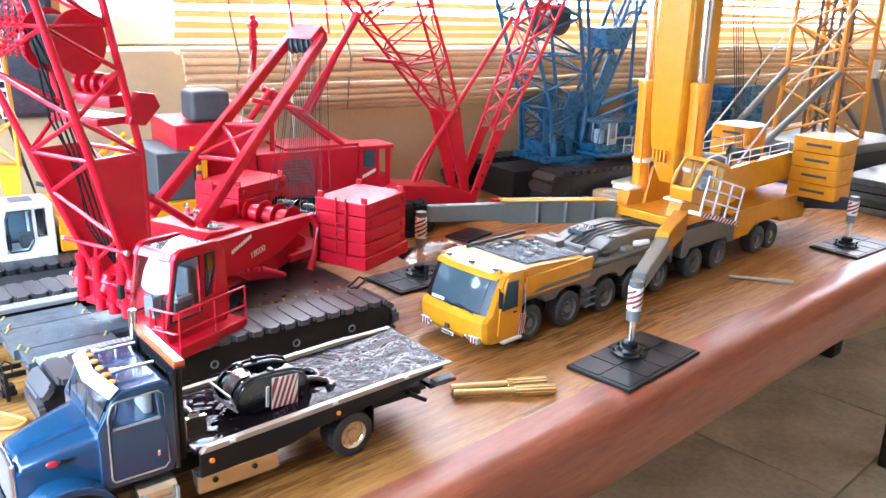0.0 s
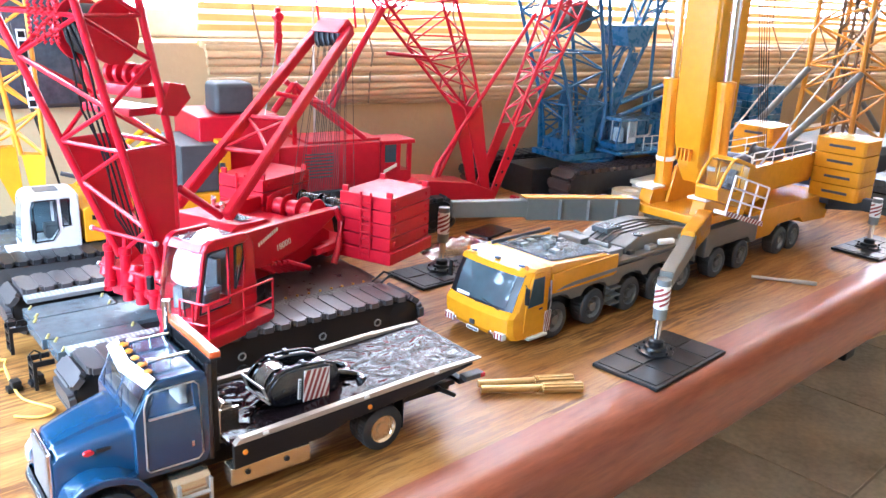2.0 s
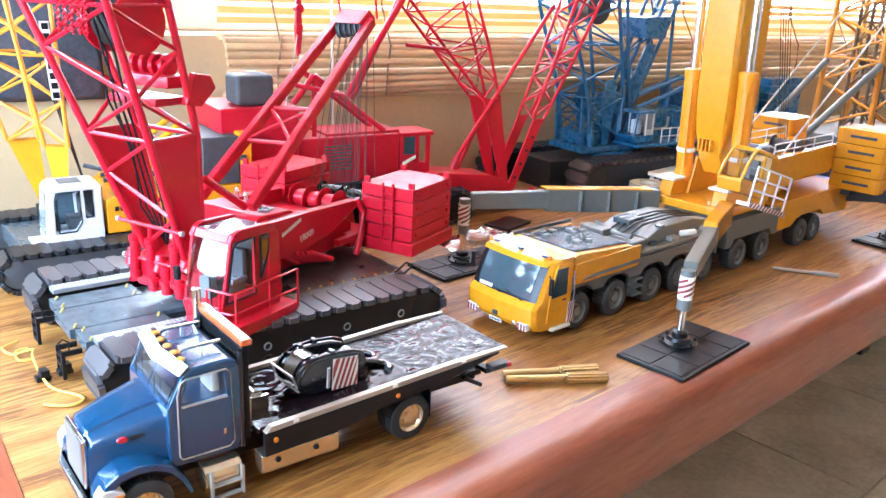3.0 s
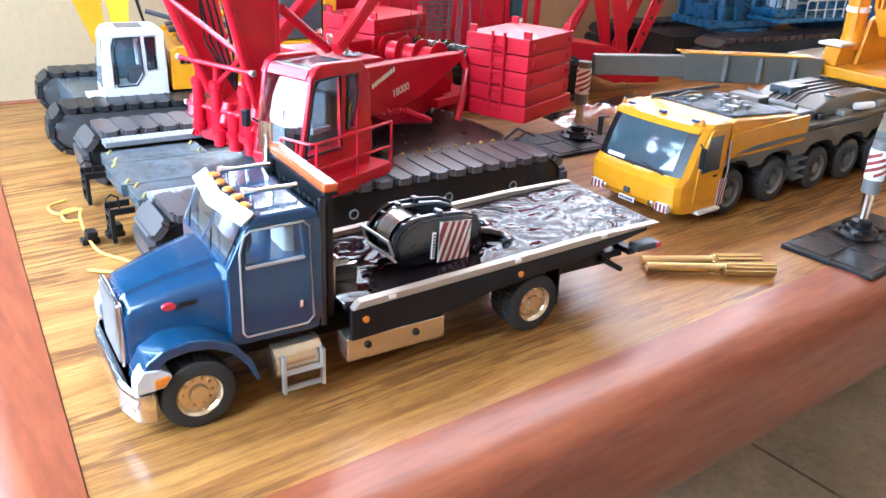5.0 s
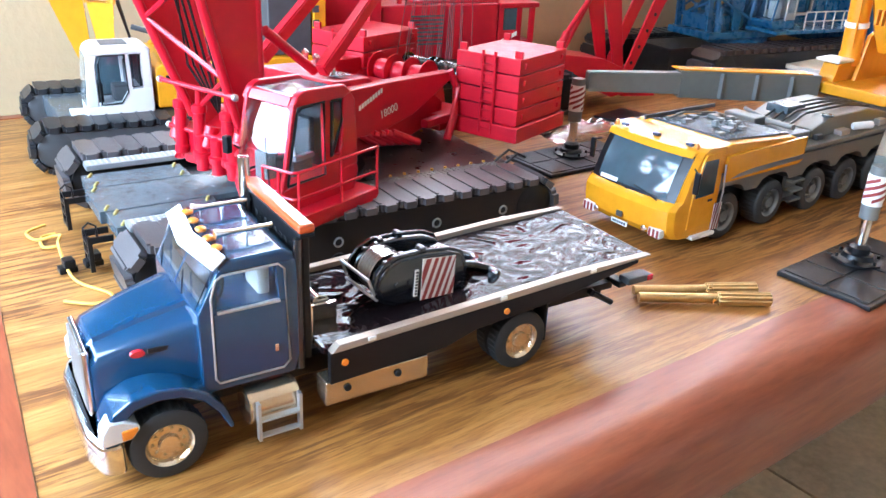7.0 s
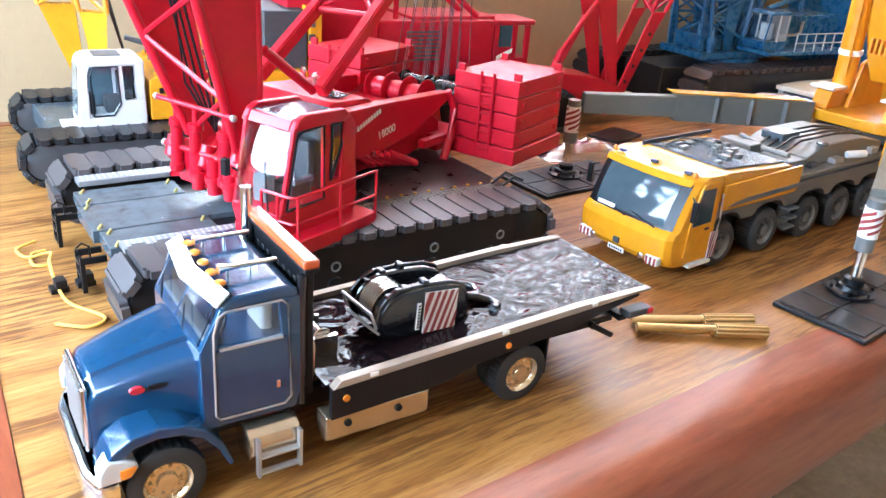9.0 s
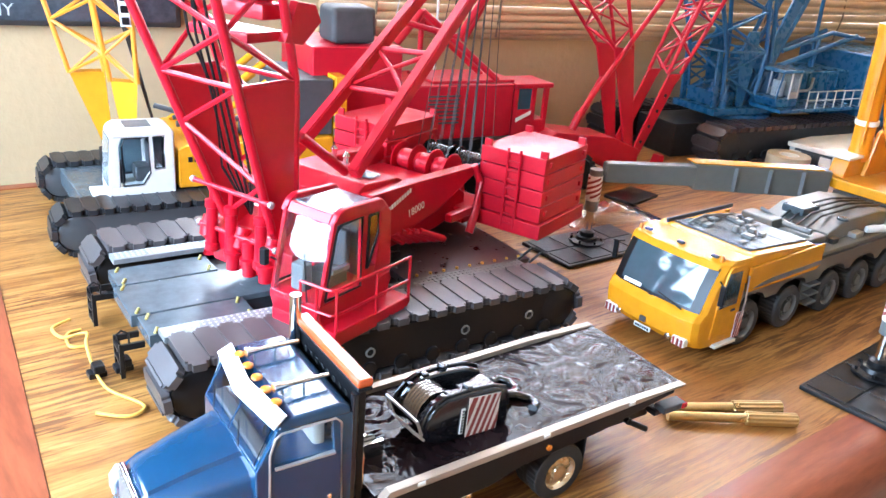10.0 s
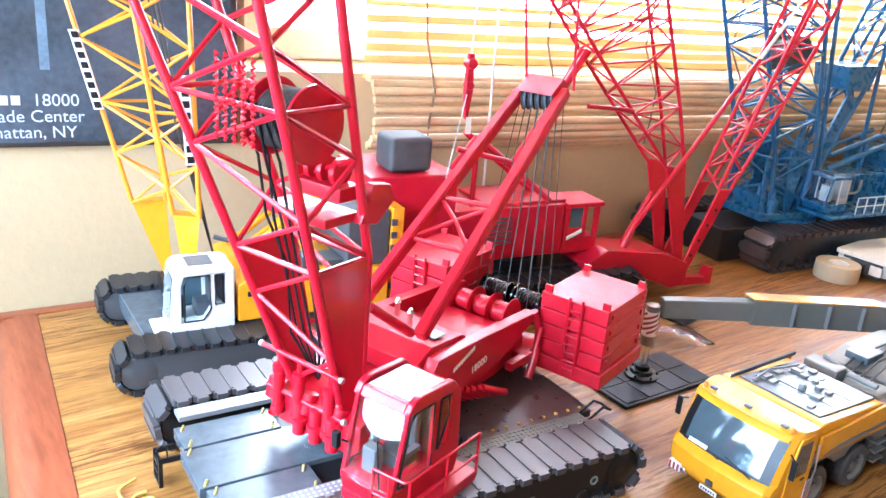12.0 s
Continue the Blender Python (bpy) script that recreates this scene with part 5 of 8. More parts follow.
        for k in range(4):
            z0 = 0.0352 + k * 0.0037
            bm = B()
            n, rr = 20, 0.00508
            for i in range(n):
                a0, a1 = 2 * math.pi * i / n, 2 * math.pi * (i + 1) / n
                u0, u1 = 0.0148 * i / n, 0.0148 * (i + 1) / n
                lim = zt - 0.0045
                wrap_ = lambda h: 0.0352 + (z0 - 0.0352 + h) % 0.0148
                z_a = wrap_(u0)
                if z_a + u1 - u0 + 0.0019 < lim:
                    u0, u1 = z_a - z0, z_a - z0 + u1 - u0
                    q = [bm.verts.new((X(x) + rr * math.cos(a), Y(y) + rr * math.sin(a), z0 + h)) for a, h in ((a0, u0), (a1, u1), (a1, u1 + 0.0019), (a0, u0 + 0.0019))]
                    bm.faces.new(q)
            part("band", bm, STRIPE_RED, j)
        ft = lathe(B(), (X(x), Y(y), 0.0036), (0, 0, 1), [(0.0125, 0), (0.0125, 0.001), (0.0085, 0.0018), (0.0075, 0.004), (0.0055, 0.0045), (0.0055, 0.0075), (0.0035, 0.009)], 8)
        for k in range(6):
            a = math.pi * k / 3 + 0.3
            rod(ft, (X(x) + 0.0105 * math.cos(a), Y(y) + 0.0105 * math.sin(a), 0.0044), (X(x) + 0.0105 * math.cos(a), Y(y) + 0.0105 * math.sin(a), 0.0068), 0.0009, 8)
        part("foot", ft, BLACK, j, "black jack foot")
        return j

    def arm(p, q, w0, h0, w1, h1, mat, label=""):
        p, q = Vector((X(p[0]), Y(p[1]), p[2])), Vector((X(q[0]), Y(q[1]), q[2]))
        d = (q - p).normalized()
        s = d.cross(Vector((0, 0, 1))).normalized()
        u = s.cross(d)
        bm = B()
        a = [bm.verts.new(p + s * i * w0 / 2 + u * k * h0 / 2) for i, k in ((-1, -1), (1, -1), (1, 1), (-1, 1))]
        b = [bm.verts.new(q + s * i * w1 / 2 + u * k * h1 / 2) for i, k in ((-1, -1), (1, -1), (1, 1), (-1, 1))]
        f = [bm.faces.new(a[::-1]), bm.faces.new(b)] + [bm.faces.new((a[i], a[(i + 1) % 4], b[(i + 1) % 4], b[i])) for i in range(4)]
        bmesh.ops.recalc_face_normals(bm, faces=f)
        bmesh.ops.bevel(bm, geom=list({e for q_ in f for e in q_.edges}), offset=0.0006, segments=2, affect="EDGES")
        return part("outrigger_arm", bm, mat, t, label)

    jack(0.395, 0.007, 0.0545), jack(0.393, 0.215, 0.0565), jack(0.788, 0.019, 0.053), jack(0.790, 0.19, 0.053)
    arm((0.548, 0.068, 0.055), (0.475, 0.040, 0.057), 0.012, 0.020, 0.010, 0.017, YELLOW, "yellow outrigger beam")
    arm((0.482, 0.042, 0.055), (0.4, 0.009, 0.0525), 0.010, 0.0145, 0.009, 0.011, OLIVE, "grey sliding outrigger beam")
    arm((0.545, 0.132, 0.052), (0.455, 0.182, 0.0545), 0.012, 0.020, 0.011, 0.0185, OLIVE, "grey outrigger beam")
    arm((0.465, 0.1765, 0.0545), (0.398, 0.2125, 0.055), 0.0095, 0.0145, 0.009, 0.013, OLIVE, "grey sliding outrigger beam")
    part("beam_cap", slab(B(), [(X(0.54), Y(0.1405), 0.0625), (X(0.455), Y(0.1885), 0.0642), (X(0.450), Y(0.1775), 0.0642), (X(0.535), Y(0.1295), 0.0625)], 0.0008), YELLOW, t)
    hose = B()
    pipe(hose, [(X(0.53), Y(0.138), 0.050), (X(0.47), Y(0.171), 0.054)], 0.0016, 8)
    part("outrigger_ram", hose, CHROME, t)
    arm((0.80, 0.075, 0.037), (0.790, 0.022, 0.045), 0.012, 0.016, 0.010, 0.011, DARK_GREY)
    arm((0.80, 0.130, 0.037), (0.791, 0.186, 0.045), 0.012, 0.016, 0.010, 0.011, DARK_GREY)
    return t


mobile_crane()


# ---- outrigger pads under the mobile crane's jacks ----
def outrigger_pad():
    p = thing("outrigger_pad", "flat black plastic outrigger pad with a tiled top, under a jack", "outrigger pad", pose(0, 0, 0), "outrigger pads")
    part("pad_base", box(B(), (-0.0438, -0.0238, 0.0), (0.0438, 0.0238, 0.0026), 0.0006), BLACK, p)
    tile = mesh_of("pad_tile", box(B(), (-0.0098, -0.0103, 0), (0.0098, 0.0103, 0.0007), 0.0003), BLACK)
    for i in range(4):
        for j in range(2):
            part("pad_tile", tile, BLACK, p, m=Matrix.Translation((-0.0312 + i * 0.0208, -0.0112 + j * 0.0224, 0.0025)))
    return p


pad = outrigger_pad()
pad.matrix_basis = pose(0.3925, 0.0005, 0, 0, 0, 2)
copy_thing(pad, pose(0.3945, 0.2115, 0, 0, 0, -1.5))
copy_thing(pad, pose(0.800, 0.016, 0, 0, 0, -4))
copy_thing(pad, pose(0.795, 0.187, 0, 0, 0, 0))

# ---- fine gear on the mobile crane ----
def crane_gear():
    crane = bpy.data.objects["mobile_crane"]
    bx, by, W = 0.313, 0.067, 0.064
    X = lambda x: x - bx
    rng = random.Random(31)
    # yellow engine cover sides with a grey sweep, behind the cab
    for y0, y1 in ((-0.0016, 0.0004), (W - 0.0004, W + 0.0016)):
        cover = part("engine_cover", prism(B(), [(X(0.3545), 0.0345), (X(0.424), 0.0345), (X(0.428), 0.0365), (X(0.428), 0.0500), (X(0.3545), 0.0490)], "y", y0, y1, 0.0005), YELLOW, crane, "yellow engine cover side")
        a, b = (y0 - 0.0003, y0 + 0.0003) if y0 < 0.03 else (y1 - 0.0003, y1 + 0.0003)
        part("sweep", prism(B(), [(X(0.3590), 0.0362), (X(0.428), 0.0372), (X(0.428), 0.0398), (X(0.376), 0.0392), (X(0.366), 0.0380)], "y", a, b), STEEL_GREY, cover, "grey stripe")
    # black sheets behind the tyres, standing in for the shade under the arches
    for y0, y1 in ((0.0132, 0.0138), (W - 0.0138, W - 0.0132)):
        part("arch_shade_sheet", box(B(), (X(0.350), y0, 0.012), (X(0.640), y1, 0.036)), BLACK, crane)
    # hoses, boxes and steps on the middle deck
    for k in range(5):
        x = 0.43 + 0.024 * k
        y = rng.uniform(0.004, 0.008)
        part("deck_fitting", box(B(), (X(x), y, 0.0416), (X(x) + rng.uniform(0.006, 0.012), y + 0.006, 0.0445 + rng.uniform(0, 0.003)), 0.0005), DARK_GREY if k % 2 else SILVER, crane)
    for k in range(4):
        part("deck_hose", pipe(B(), [(X(0.44), 0.02 + 0.006 * k, 0.049), (X(0.46), 0.021 + 0.006 * k, 0.0545), (X(0.50), 0.019 + 0.006 * k, 0.0555), (X(0.535), 0.02 + 0.005 * k, 0.051)], 0.0008, 6), BLACK, crane)
    part("blue_pump", lathe(B(), (X(0.487), 0.004, 0.047), (0.8, -0.5, 0.1), [(0.0018, 0), (0.0024, 0.001), (0.0024, 0.012), (0.0018, 0.013)], 14), GREY_LIGHT, crane)
    # ribs and plates on the long outrigger beam
    for k in range(3):
        f = 0.25 + 0.25 * k
        p = Vector((X(0.545 - 0.09 * f), 0.132 - by + 0.050 * f - 0.0072, 0.052 + 0.0025 * f))
        part("beam_rib", box(B(), (p.x - 0.0010, p.y - 0.002, p.z - 0.0085), (p.x + 0.0010, p.y + 0.001, p.z + 0.0085), 0.0003), STEEL_GREY, crane)
    # rails and hook lines by the rear winches
    for k in range(5):
        bar("boom_rope", (X(0.700 + 0.004 * k), 0.030 + 0.004 * k, 0.092), (X(0.612), 0.030 + 0.003 * k, 0.40), 0.0004, ROPE, crane, 6)
    for y in (0.012, 0.060):
        bar("pendant_line", (X(0.655), y, 0.090), (X(0.90), y - 0.01, 0.27), 0.0010, GREY_LIGHT, crane, 6)
    # lamps and rods at the cab's roof
    for y in (0.010, 0.032, 0.054):
        part("roof_lamp", box(B(), (X(0.3335), y - 0.002, 0.0548), (X(0.3360), y + 0.002, 0.0562), 0.0004), DARK_GREY, crane)
    part("cab_grab", pipe(B(), [(X(0.3525), -0.0015, 0.018), (X(0.3535), -0.002, 0.030), (X(0.3525), -0.0015, 0.045)], 0.0005, 6), SILVER, crane)


crane_gear()

# ---- red crawler crane: undercarriage heads -4 degrees, the upper works are slewed to 18 degrees ----
def red_crane():
    base = pose(0.066, 0.142, 0, 0, 0, -4)
    t = thing("crawler_crane", "bright red lattice-boom model crawler crane on grey tracks", "model crane", base, "crawler cranes")
    L, WT, HT = 0.2285, 0.031, 0.031
    crawler(t, 0, 0, L, WT, HT, TRACK_GREY, BLACK, 44)
    crawler(t, 0, 0.1365, L, WT, HT, TRACK_GREY, BLACK, 44)
    for y in (-0.0006, 0.1675):
        for x in (0.045, 0.095, 0.149, 0.19):
            ring = B()
            pipe(ring, [(x + 0.0022 * math.cos(a), y, 0.0175 + 0.0022 * math.sin(a)) for a in (math.pi * 2 * i / 14 for i in range(15))], 0.0005, 6)
            part("lifting_ring", ring, STEEL_GREY, t)
    # walkways beside the tracks and front platform
    for y0, y1 in ((0.0325, 0.0425), (0.1255, 0.1355)):
        for x0, x1 in ((0.010, 0.078), (0.128, 0.214)):
            w = part("walkway", box(B(), (x0, y0, 0.0255), (x1, y1, 0.0285), 0.0004), WALKWAY if x0 < 0.1 else OLIVE, t, "grey studded walkway")
            studs = B()
            for i in range(int((x1 - x0) / 0.0028)):
                for j in range(3):
                    box(studs, (x0 + 0.002 + i * 0.0028, y0 + 0.0018 + j * 0.0028, 0.0285), (x0 + 0.0031 + i * 0.0028, y0 + 0.0029 + j * 0.0028, 0.0288))
            tagged(part("stud", studs, GREY_LIGHT if x0 < 0.1 else OLIVE, w), kind="stuff")
    for x0, x1, y0, y1 in ((0.0065, 0.058, 0.0445, 0.0655), (0.004, 0.083, 0.067, 0.101), (0.0065, 0.058, 0.1025, 0.1235)):
        p = part("front_platform", box(B(), (x0, y0, 0.018), (x1, y1, 0.0245), 0.0006), DECK_GREY, t, "speckled grey platform plate")
        for x in (x0 + 0.003, x1 - 0.005):
            for y in (y0 + 0.002, y1 - 0.004):
                for d in (-0.0018, 0.0, 0.0018):
                    part("bolt", lathe(B(), (x + 0.001 + d * 0.5, y + 0.001 + d, 0.0245), (0, 0, 1), [(0.0008, 0), (0.0008, 0.0007), (0.0004, 0.0011)], 8), BOLT_OLIVE, p, "yellow bolt")
    part("carbody", prism(B(), [(0.06, 0.044), (0.15, 0.044), (0.165, 0.06), (0.165, 0.108), (0.15, 0.124), (0.06, 0.124), (0.05, 0.108), (0.05, 0.06)], "z", 0.006, 0.0215, 0.001), BLACK, t)
    rear = part("rear_platform", box(B(), (0.142, 0.0445, 0.0216), (0.226, 0.1235, 0.0262), 0.0006), TRACK_BROWN, t, "dark brown rear platform")
    for k in range(9):
        for y in (0.049, 0.1185):
            part("bolt", rod(B(), (0.15 + k * 0.0088, y, 0.0262), (0.15 + k * 0.0088, y, 0.0272), 0.0009, 8), STRAP, rear)
    for y in (0.056, 0.112):
        hang = part("hanging_step", prism(B(), [(-0.0055, 0.002), (-0.0034, 0.002), (-0.0034, 0.016), (0.006, 0.016), (0.006, 0.0192), (-0.0055, 0.0192)], "y", y - 0.0062, y - 0.0046, 0.0003), BLACK, t, "black hanging step")
        part("side_plate", prism(B(), [(-0.0055, 0.002), (-0.0034, 0.002), (-0.0034, 0.016), (0.006, 0.016), (0.006, 0.0192), (-0.0055, 0.0192)], "y", y + 0.0046, y + 0.0062, 0.0003), BLACK, hang)
        for z in (0.0035, 0.0095, 0.0150):
            part("rung", box(B(), (-0.0058, y - 0.0047, z), (-0.0031, y + 0.0047, z + 0.0015), 0.0003), BLACK, hang)
        part("grab_loop", pipe(B(), [(-0.005, y - 0.0055, 0.019), (-0.0065, y - 0.0055, 0.0245), (-0.004, y - 0.0055, 0.0265), (-0.001, y - 0.0055, 0.0245), (-0.001, y - 0.0055, 0.019)], 0.0005, 6), BLACK, hang)
    for x in (0.2265,):
        for y in (0.038, 0.13):
            pipe_ = pipe(B(), [(0.214, y - 0.004, 0.028), (0.224, y - 0.004, 0.034), (0.230, y - 0.004, 0.031), (0.230, y + 0.004, 0.031), (0.224, y + 0.004, 0.034), (0.214, y + 0.004, 0.028)], 0.0008, 6)
            part("hand_hold", pipe_, BLACK, t)
    part("slew_ring", lathe(B(), (0.112, 0.088, 0.0216), (0, 0, 1), [(0.036, 0), (0.038, 0.001), (0.038, 0.006), (0.033, 0.007), (0.033, 0.013)], 40), TRACK, t)
    # upper works, on their own frame: x backwards, y to the far side
    up = new("upper_works")
    up.parent = t
    up.matrix_basis = base.inverted() @ pose(0.185, 0.222, 0, 0, 0, 18)
    body = B()
    prism(body, [(-0.052, 0.034), (-0.052, 0.052), (-0.030, 0.060), (0.085, 0.060), (0.100, 0.050), (0.100, 0.040), (0.07, 0.034)], "y", -0.026, 0.030, 0.001)
    part("main_frame", body, RED, up, "red main frame")
    for y0, y1, s in ((-0.034, -0.0262, -1), (0.0302, 0.038, 1)):
        house = B()
        prism(house, [(-0.006, 0.047), (-0.010, 0.060), (-0.002, 0.0730), (0.040, 0.0722), (0.098, 0.0695), (0.098, 0.0650), (0.060, 0.0500), (0.030, 0.0450)], "y", y0, y1, 0.0008)
        hs = part("engine_house", house, RED, up, "red side housing with pale lettering")
        if s < 0:
            bars = B()
            for k in range(9):
                box(bars, (0.012 + k * 0.0022, y0 - 0.00025, 0.0610 + k * 0.0008), (0.0136 + k * 0.0022, y0 - 0.0001, 0.0636 + k * 0.0008))
            part("name_bar", bars, CREAM, hs, "slanting pale bars on the housing")
            lettering("18000", 0.0062, CREAM, hs, Matrix.Translation((0.030, y0 - 0.0001, 0.0530)) @ pose(0, 0, 0, 90, 0, 0) @ Matrix.Rotation(radians(10), 4, "Z"))
    deck = B()
    prism(deck, [(-0.010, 0.060), (-0.010, 0.070), (0.002, 0.0765), (0.030, 0.0745), (0.044, 0.066), (0.046, 0.060)], "y", -0.026, 0.030, 0.0008)
    part("front_deck", deck, RED_DUSTY, up)
    part("roof_grating", box(B(), (0.010, -0.022, 0.0766), (0.020, -0.008, 0.0772), 0.0003), DECK_GREY, up)
    for k, x in enumerate((0.093,)):
        d = B()
        prof = [(0.0100, 0)]
        for f in (0.0, 0.013, 0.0265, 0.0395):
            prof += [(0.0058, f), (0.0104, f + 0.0001), (0.0107, f + 0.0005), (0.0104, f + 0.0010), (0.0058, f + 0.0011)]
        lathe(d, (x, -0.020, 0.064), (0, 1, 0), prof[1:], 32)
        drum = part("hoist_drum", d, RED, up, "red flanged hoist drum")
        for f in (0.0018, 0.0148, 0.0283):
            part("rope_wrap", lathe(B(), (x, -0.020 + f, 0.064), (0, 1, 0), [(0.0050, 0.0002)] + [(0.0066 if i % 2 else 0.0062, 0.0004 + 0.00095 * i) for i in range(11)] + [(0.0050, 0.0109)], 24), RED_DUSTY, drum)
    fit = B()
    for x, y in ((0.004, -0.012), (0.004, 0.0), (0.010, 0.014)):
        lathe(fit, (x + 0.012, y, 0.0745), (0, 0, 1), [(0.0016, 0), (0.0016, 0.008), (0.0022, 0.009), (0.001, 0.011)], 12)
    part("filler_pipe", fit, CHROME, up)
    # struts down at the rear of the house
    for y in (-0.033, 0.037):
        s = B()
        pipe(s, [(0.096, y, 0.070), (0.100, y - 0.003, 0.060), (0.096, y - 0.005, 0.044), (0.088, y - 0.006, 0.030)], 0.0026, 10)
        box(s, (0.070, y - 0.004, 0.040), (0.094, y + 0.001, 0.045), 0.0006)
        part("rear_strut", s, RED, up)
    for k in range(6):
        misc = pipe(B(), [(0.018 + k * 0.003, -0.030 - 0.002 * k, 0.046), (0.026 + k * 0.004, -0.034 - 0.002 * k, 0.040), (0.036 + k * 0.003, -0.030 - 0.003 * k, 0.038)], 0.0022, 8)
        part("hydraulic_arm", misc, RED, up)
    # counterweight stacks
    for x0, y0, x1, y1 in ((0.1015, -0.0785, 0.1575, -0.034), (0.088, 0.028, 0.1445, 0.0725)):
        st = new("counterweight")
        st.parent = t
        st.matrix_basis = up.matrix_basis
        tagged(st, "red counterweight blocks in a stack with a ladder")
        part("tray", box(B(), (x0 - 0.002, y0 - 0.002, 0.0330), (x1 + 0.002, y1 + 0.002, 0.0425), 0.0008), RED_DUSTY, st)
        block = mesh_of("block", box(B(), (x0, y0, 0), (x1, y1, 0.0094), 0.0006), RED_DUSTY)
        for k in range(4):
            part("block", block, RED_DUSTY, st, m=Matrix.Translation((0, 0, 0.0429 + k * 0.0100)))
        for x, y in ((x0 + 0.003, y0 + 0.003), (x1 - 0.003, y0 + 0.003), (x0 + 0.003, y1 - 0.003), (x1 - 0.003, y1 - 0.003)):
            part("lifting_lug", box(B(), (x - 0.001, y - 0.0025, 0.0815), (x + 0.001, y + 0.0025, 0.0865), 0.0004), RED, st)
        for z in (0.048, 0.058, 0.068, 0.078):
            for x in (x0 + 0.006, x1 - 0.006):
                part("side_lug", box(B(), (x - 0.0012, y0 - 0.0012, z - 0.0015), (x + 0.0012, y0 + 0.001, z + 0.0015), 0.0003), RED, st)
        ladder(st, (x0 - 0.0018, (y0 + y1) / 2 - 0.002, 0.036), (x0 - 0.0018, (y0 + y1) / 2 - 0.002, 0.085), (0, 1, 0), RED, 9, 0.0042, 0.0009)
    part("weight_beam", box(B(), (0.088, -0.0335, 0.034), (0.118, 0.0275, 0.044), 0.001), RED, up, "red cross beam to the counterweights")
    # operator's cab with a railed platform
    cabin = new("operator_cab")
    cabin.parent = t
    cabin.matrix_basis = up.matrix_basis @ Matrix.Translation((0.006, 0.001, 0))
    tagged(cabin, "red operator's cab with large tinted windows")
    Y0, Y1 = -0.067, -0.0365
    FX = lambda z: -0.0812 + (z - 0.0465) * 0.0078 / 0.0367   # windscreen line
    part("cab_base", prism(B(), [(-0.0795, 0.0355), (-0.0818, 0.044), (-0.0814, 0.0470), (-0.0320, 0.0490), (-0.0310, 0.0450), (-0.034, 0.0355)], "y", Y0, Y1, 0.0008), RED, cabin)
    part("rear_panel", prism(B(), [(-0.0455, 0.0470), (-0.0425, 0.0600), (-0.0415, 0.0848), (-0.0365, 0.0838), (-0.0335, 0.0800), (-0.0312, 0.0485)], "y", Y0 + 0.0002, Y1 - 0.0002, 0.0008), RED, cabin, "solid red rear of the cab")
    gasket = [[(-0.0782, 0.0485), (-0.0750, 0.0650), (-0.0718, 0.0795), (-0.0690, 0.0820), (-0.0550, 0.0822), (-0.0545, 0.0485)], [(-0.0500, 0.0815), (-0.0440, 0.0815), (-0.0432, 0.0720), (-0.0500, 0.0560), (-0.0505, 0.0560)]]
    for y0, y1, yo in ((Y0, Y0 + 0.0022, Y0 - 0.0001), (Y1 - 0.0022, Y1, Y1 + 0.0001)):
        part("front_pillar", prism(B(), [(FX(0.0468), 0.0468), (FX(0.0840), 0.0840), (FX(0.0840) + 0.0024, 0.0840), (FX(0.0468) + 0.0030, 0.0468)], "y", y0, y1, 0.0005), RED, cabin)
        part("door_pillar", prism(B(), [(-0.0545, 0.0468), (-0.0550, 0.0840), (-0.0500, 0.0840), (-0.0505, 0.0560), (-0.0440, 0.0560), (-0.0450, 0.0468)], "y", y0, y1, 0.0003), RED, cabin)
        part("roof_rail", prism(B(), [(-0.0740, 0.0820), (-0.0705, 0.0872), (-0.0660, 0.0890), (-0.0405, 0.0876), (-0.0365, 0.0838), (-0.0415, 0.0815)], "y", y0 - 0.0002, y1 + 0.0016, 0.0010), RED, cabin)
        for ring in gasket:
            part("window_seal", pipe(B(), [(x, yo, z) for x, z in ring + ring[:1]], 0.00075, 6), BLACK, cabin, "black rubber window seal")
        pane = part("side_window", prism(B(), gasket[0], "y", yo - 0.0002, yo + 0.0002), GLASS_CLEAR, cabin)
        pane.visible_shadow = False
        pane = part("side_window", prism(B(), gasket[1], "y", yo - 0.0002, yo + 0.0002), GLASS_CLEAR, cabin)
        pane.visible_shadow = False
    part("roof_header", prism(B(), [(-0.0740, 0.0825), (-0.0715, 0.0868), (-0.0690, 0.0868), (-0.0705, 0.0822)], "y", Y0 + 0.0030, Y1 - 0.0030, 0.0004), RED, cabin)
    # curved windscreen, bulging forwards, and the glazed roof
    bm, n = B(), 10
    rows = []
    for k in range(9):
        z = 0.0470 + 0.0370 * k / 8
        row = []
        for i in range(n + 1):
            u = 2 * i / n - 1
            row.append(bm.verts.new((FX(z) - 0.0040 * (1 - u * u) * (1 - 0.5 * (k / 8) ** 2) + 0.0004 + 0.0030 * (k / 8) ** 4 - 0.0012 * math.sin(math.pi * k / 8), (Y0 + Y1) / 2 + u * 0.0140, z)))
        rows.append(row)
    for a, b in zip(rows, rows[1:]):
        for i in range(n):
            bm.faces.new((a[i], a[i + 1], b[i + 1], b[i]))
    bmesh.ops.recalc_face_normals(bm, faces=bm.faces)
    bmesh.ops.solidify(bm, geom=bm.faces[:], thickness=0.0003)
    pane = part("windscreen", bm, GLASS_CLEAR, cabin, "curved clear windscreen")
    pane.visible_shadow = False
    pane = part("roof_window", slab(B(), [(-0.0690, Y0 + 0.0036, 0.0866), (-0.0420, Y0 + 0.0036, 0.0858), (-0.0420, Y1 - 0.0036, 0.0858), (-0.0690, Y1 - 0.0036, 0.0866)], 0.0005), GLASS_PALE, cabin, "glossy roof glazing")
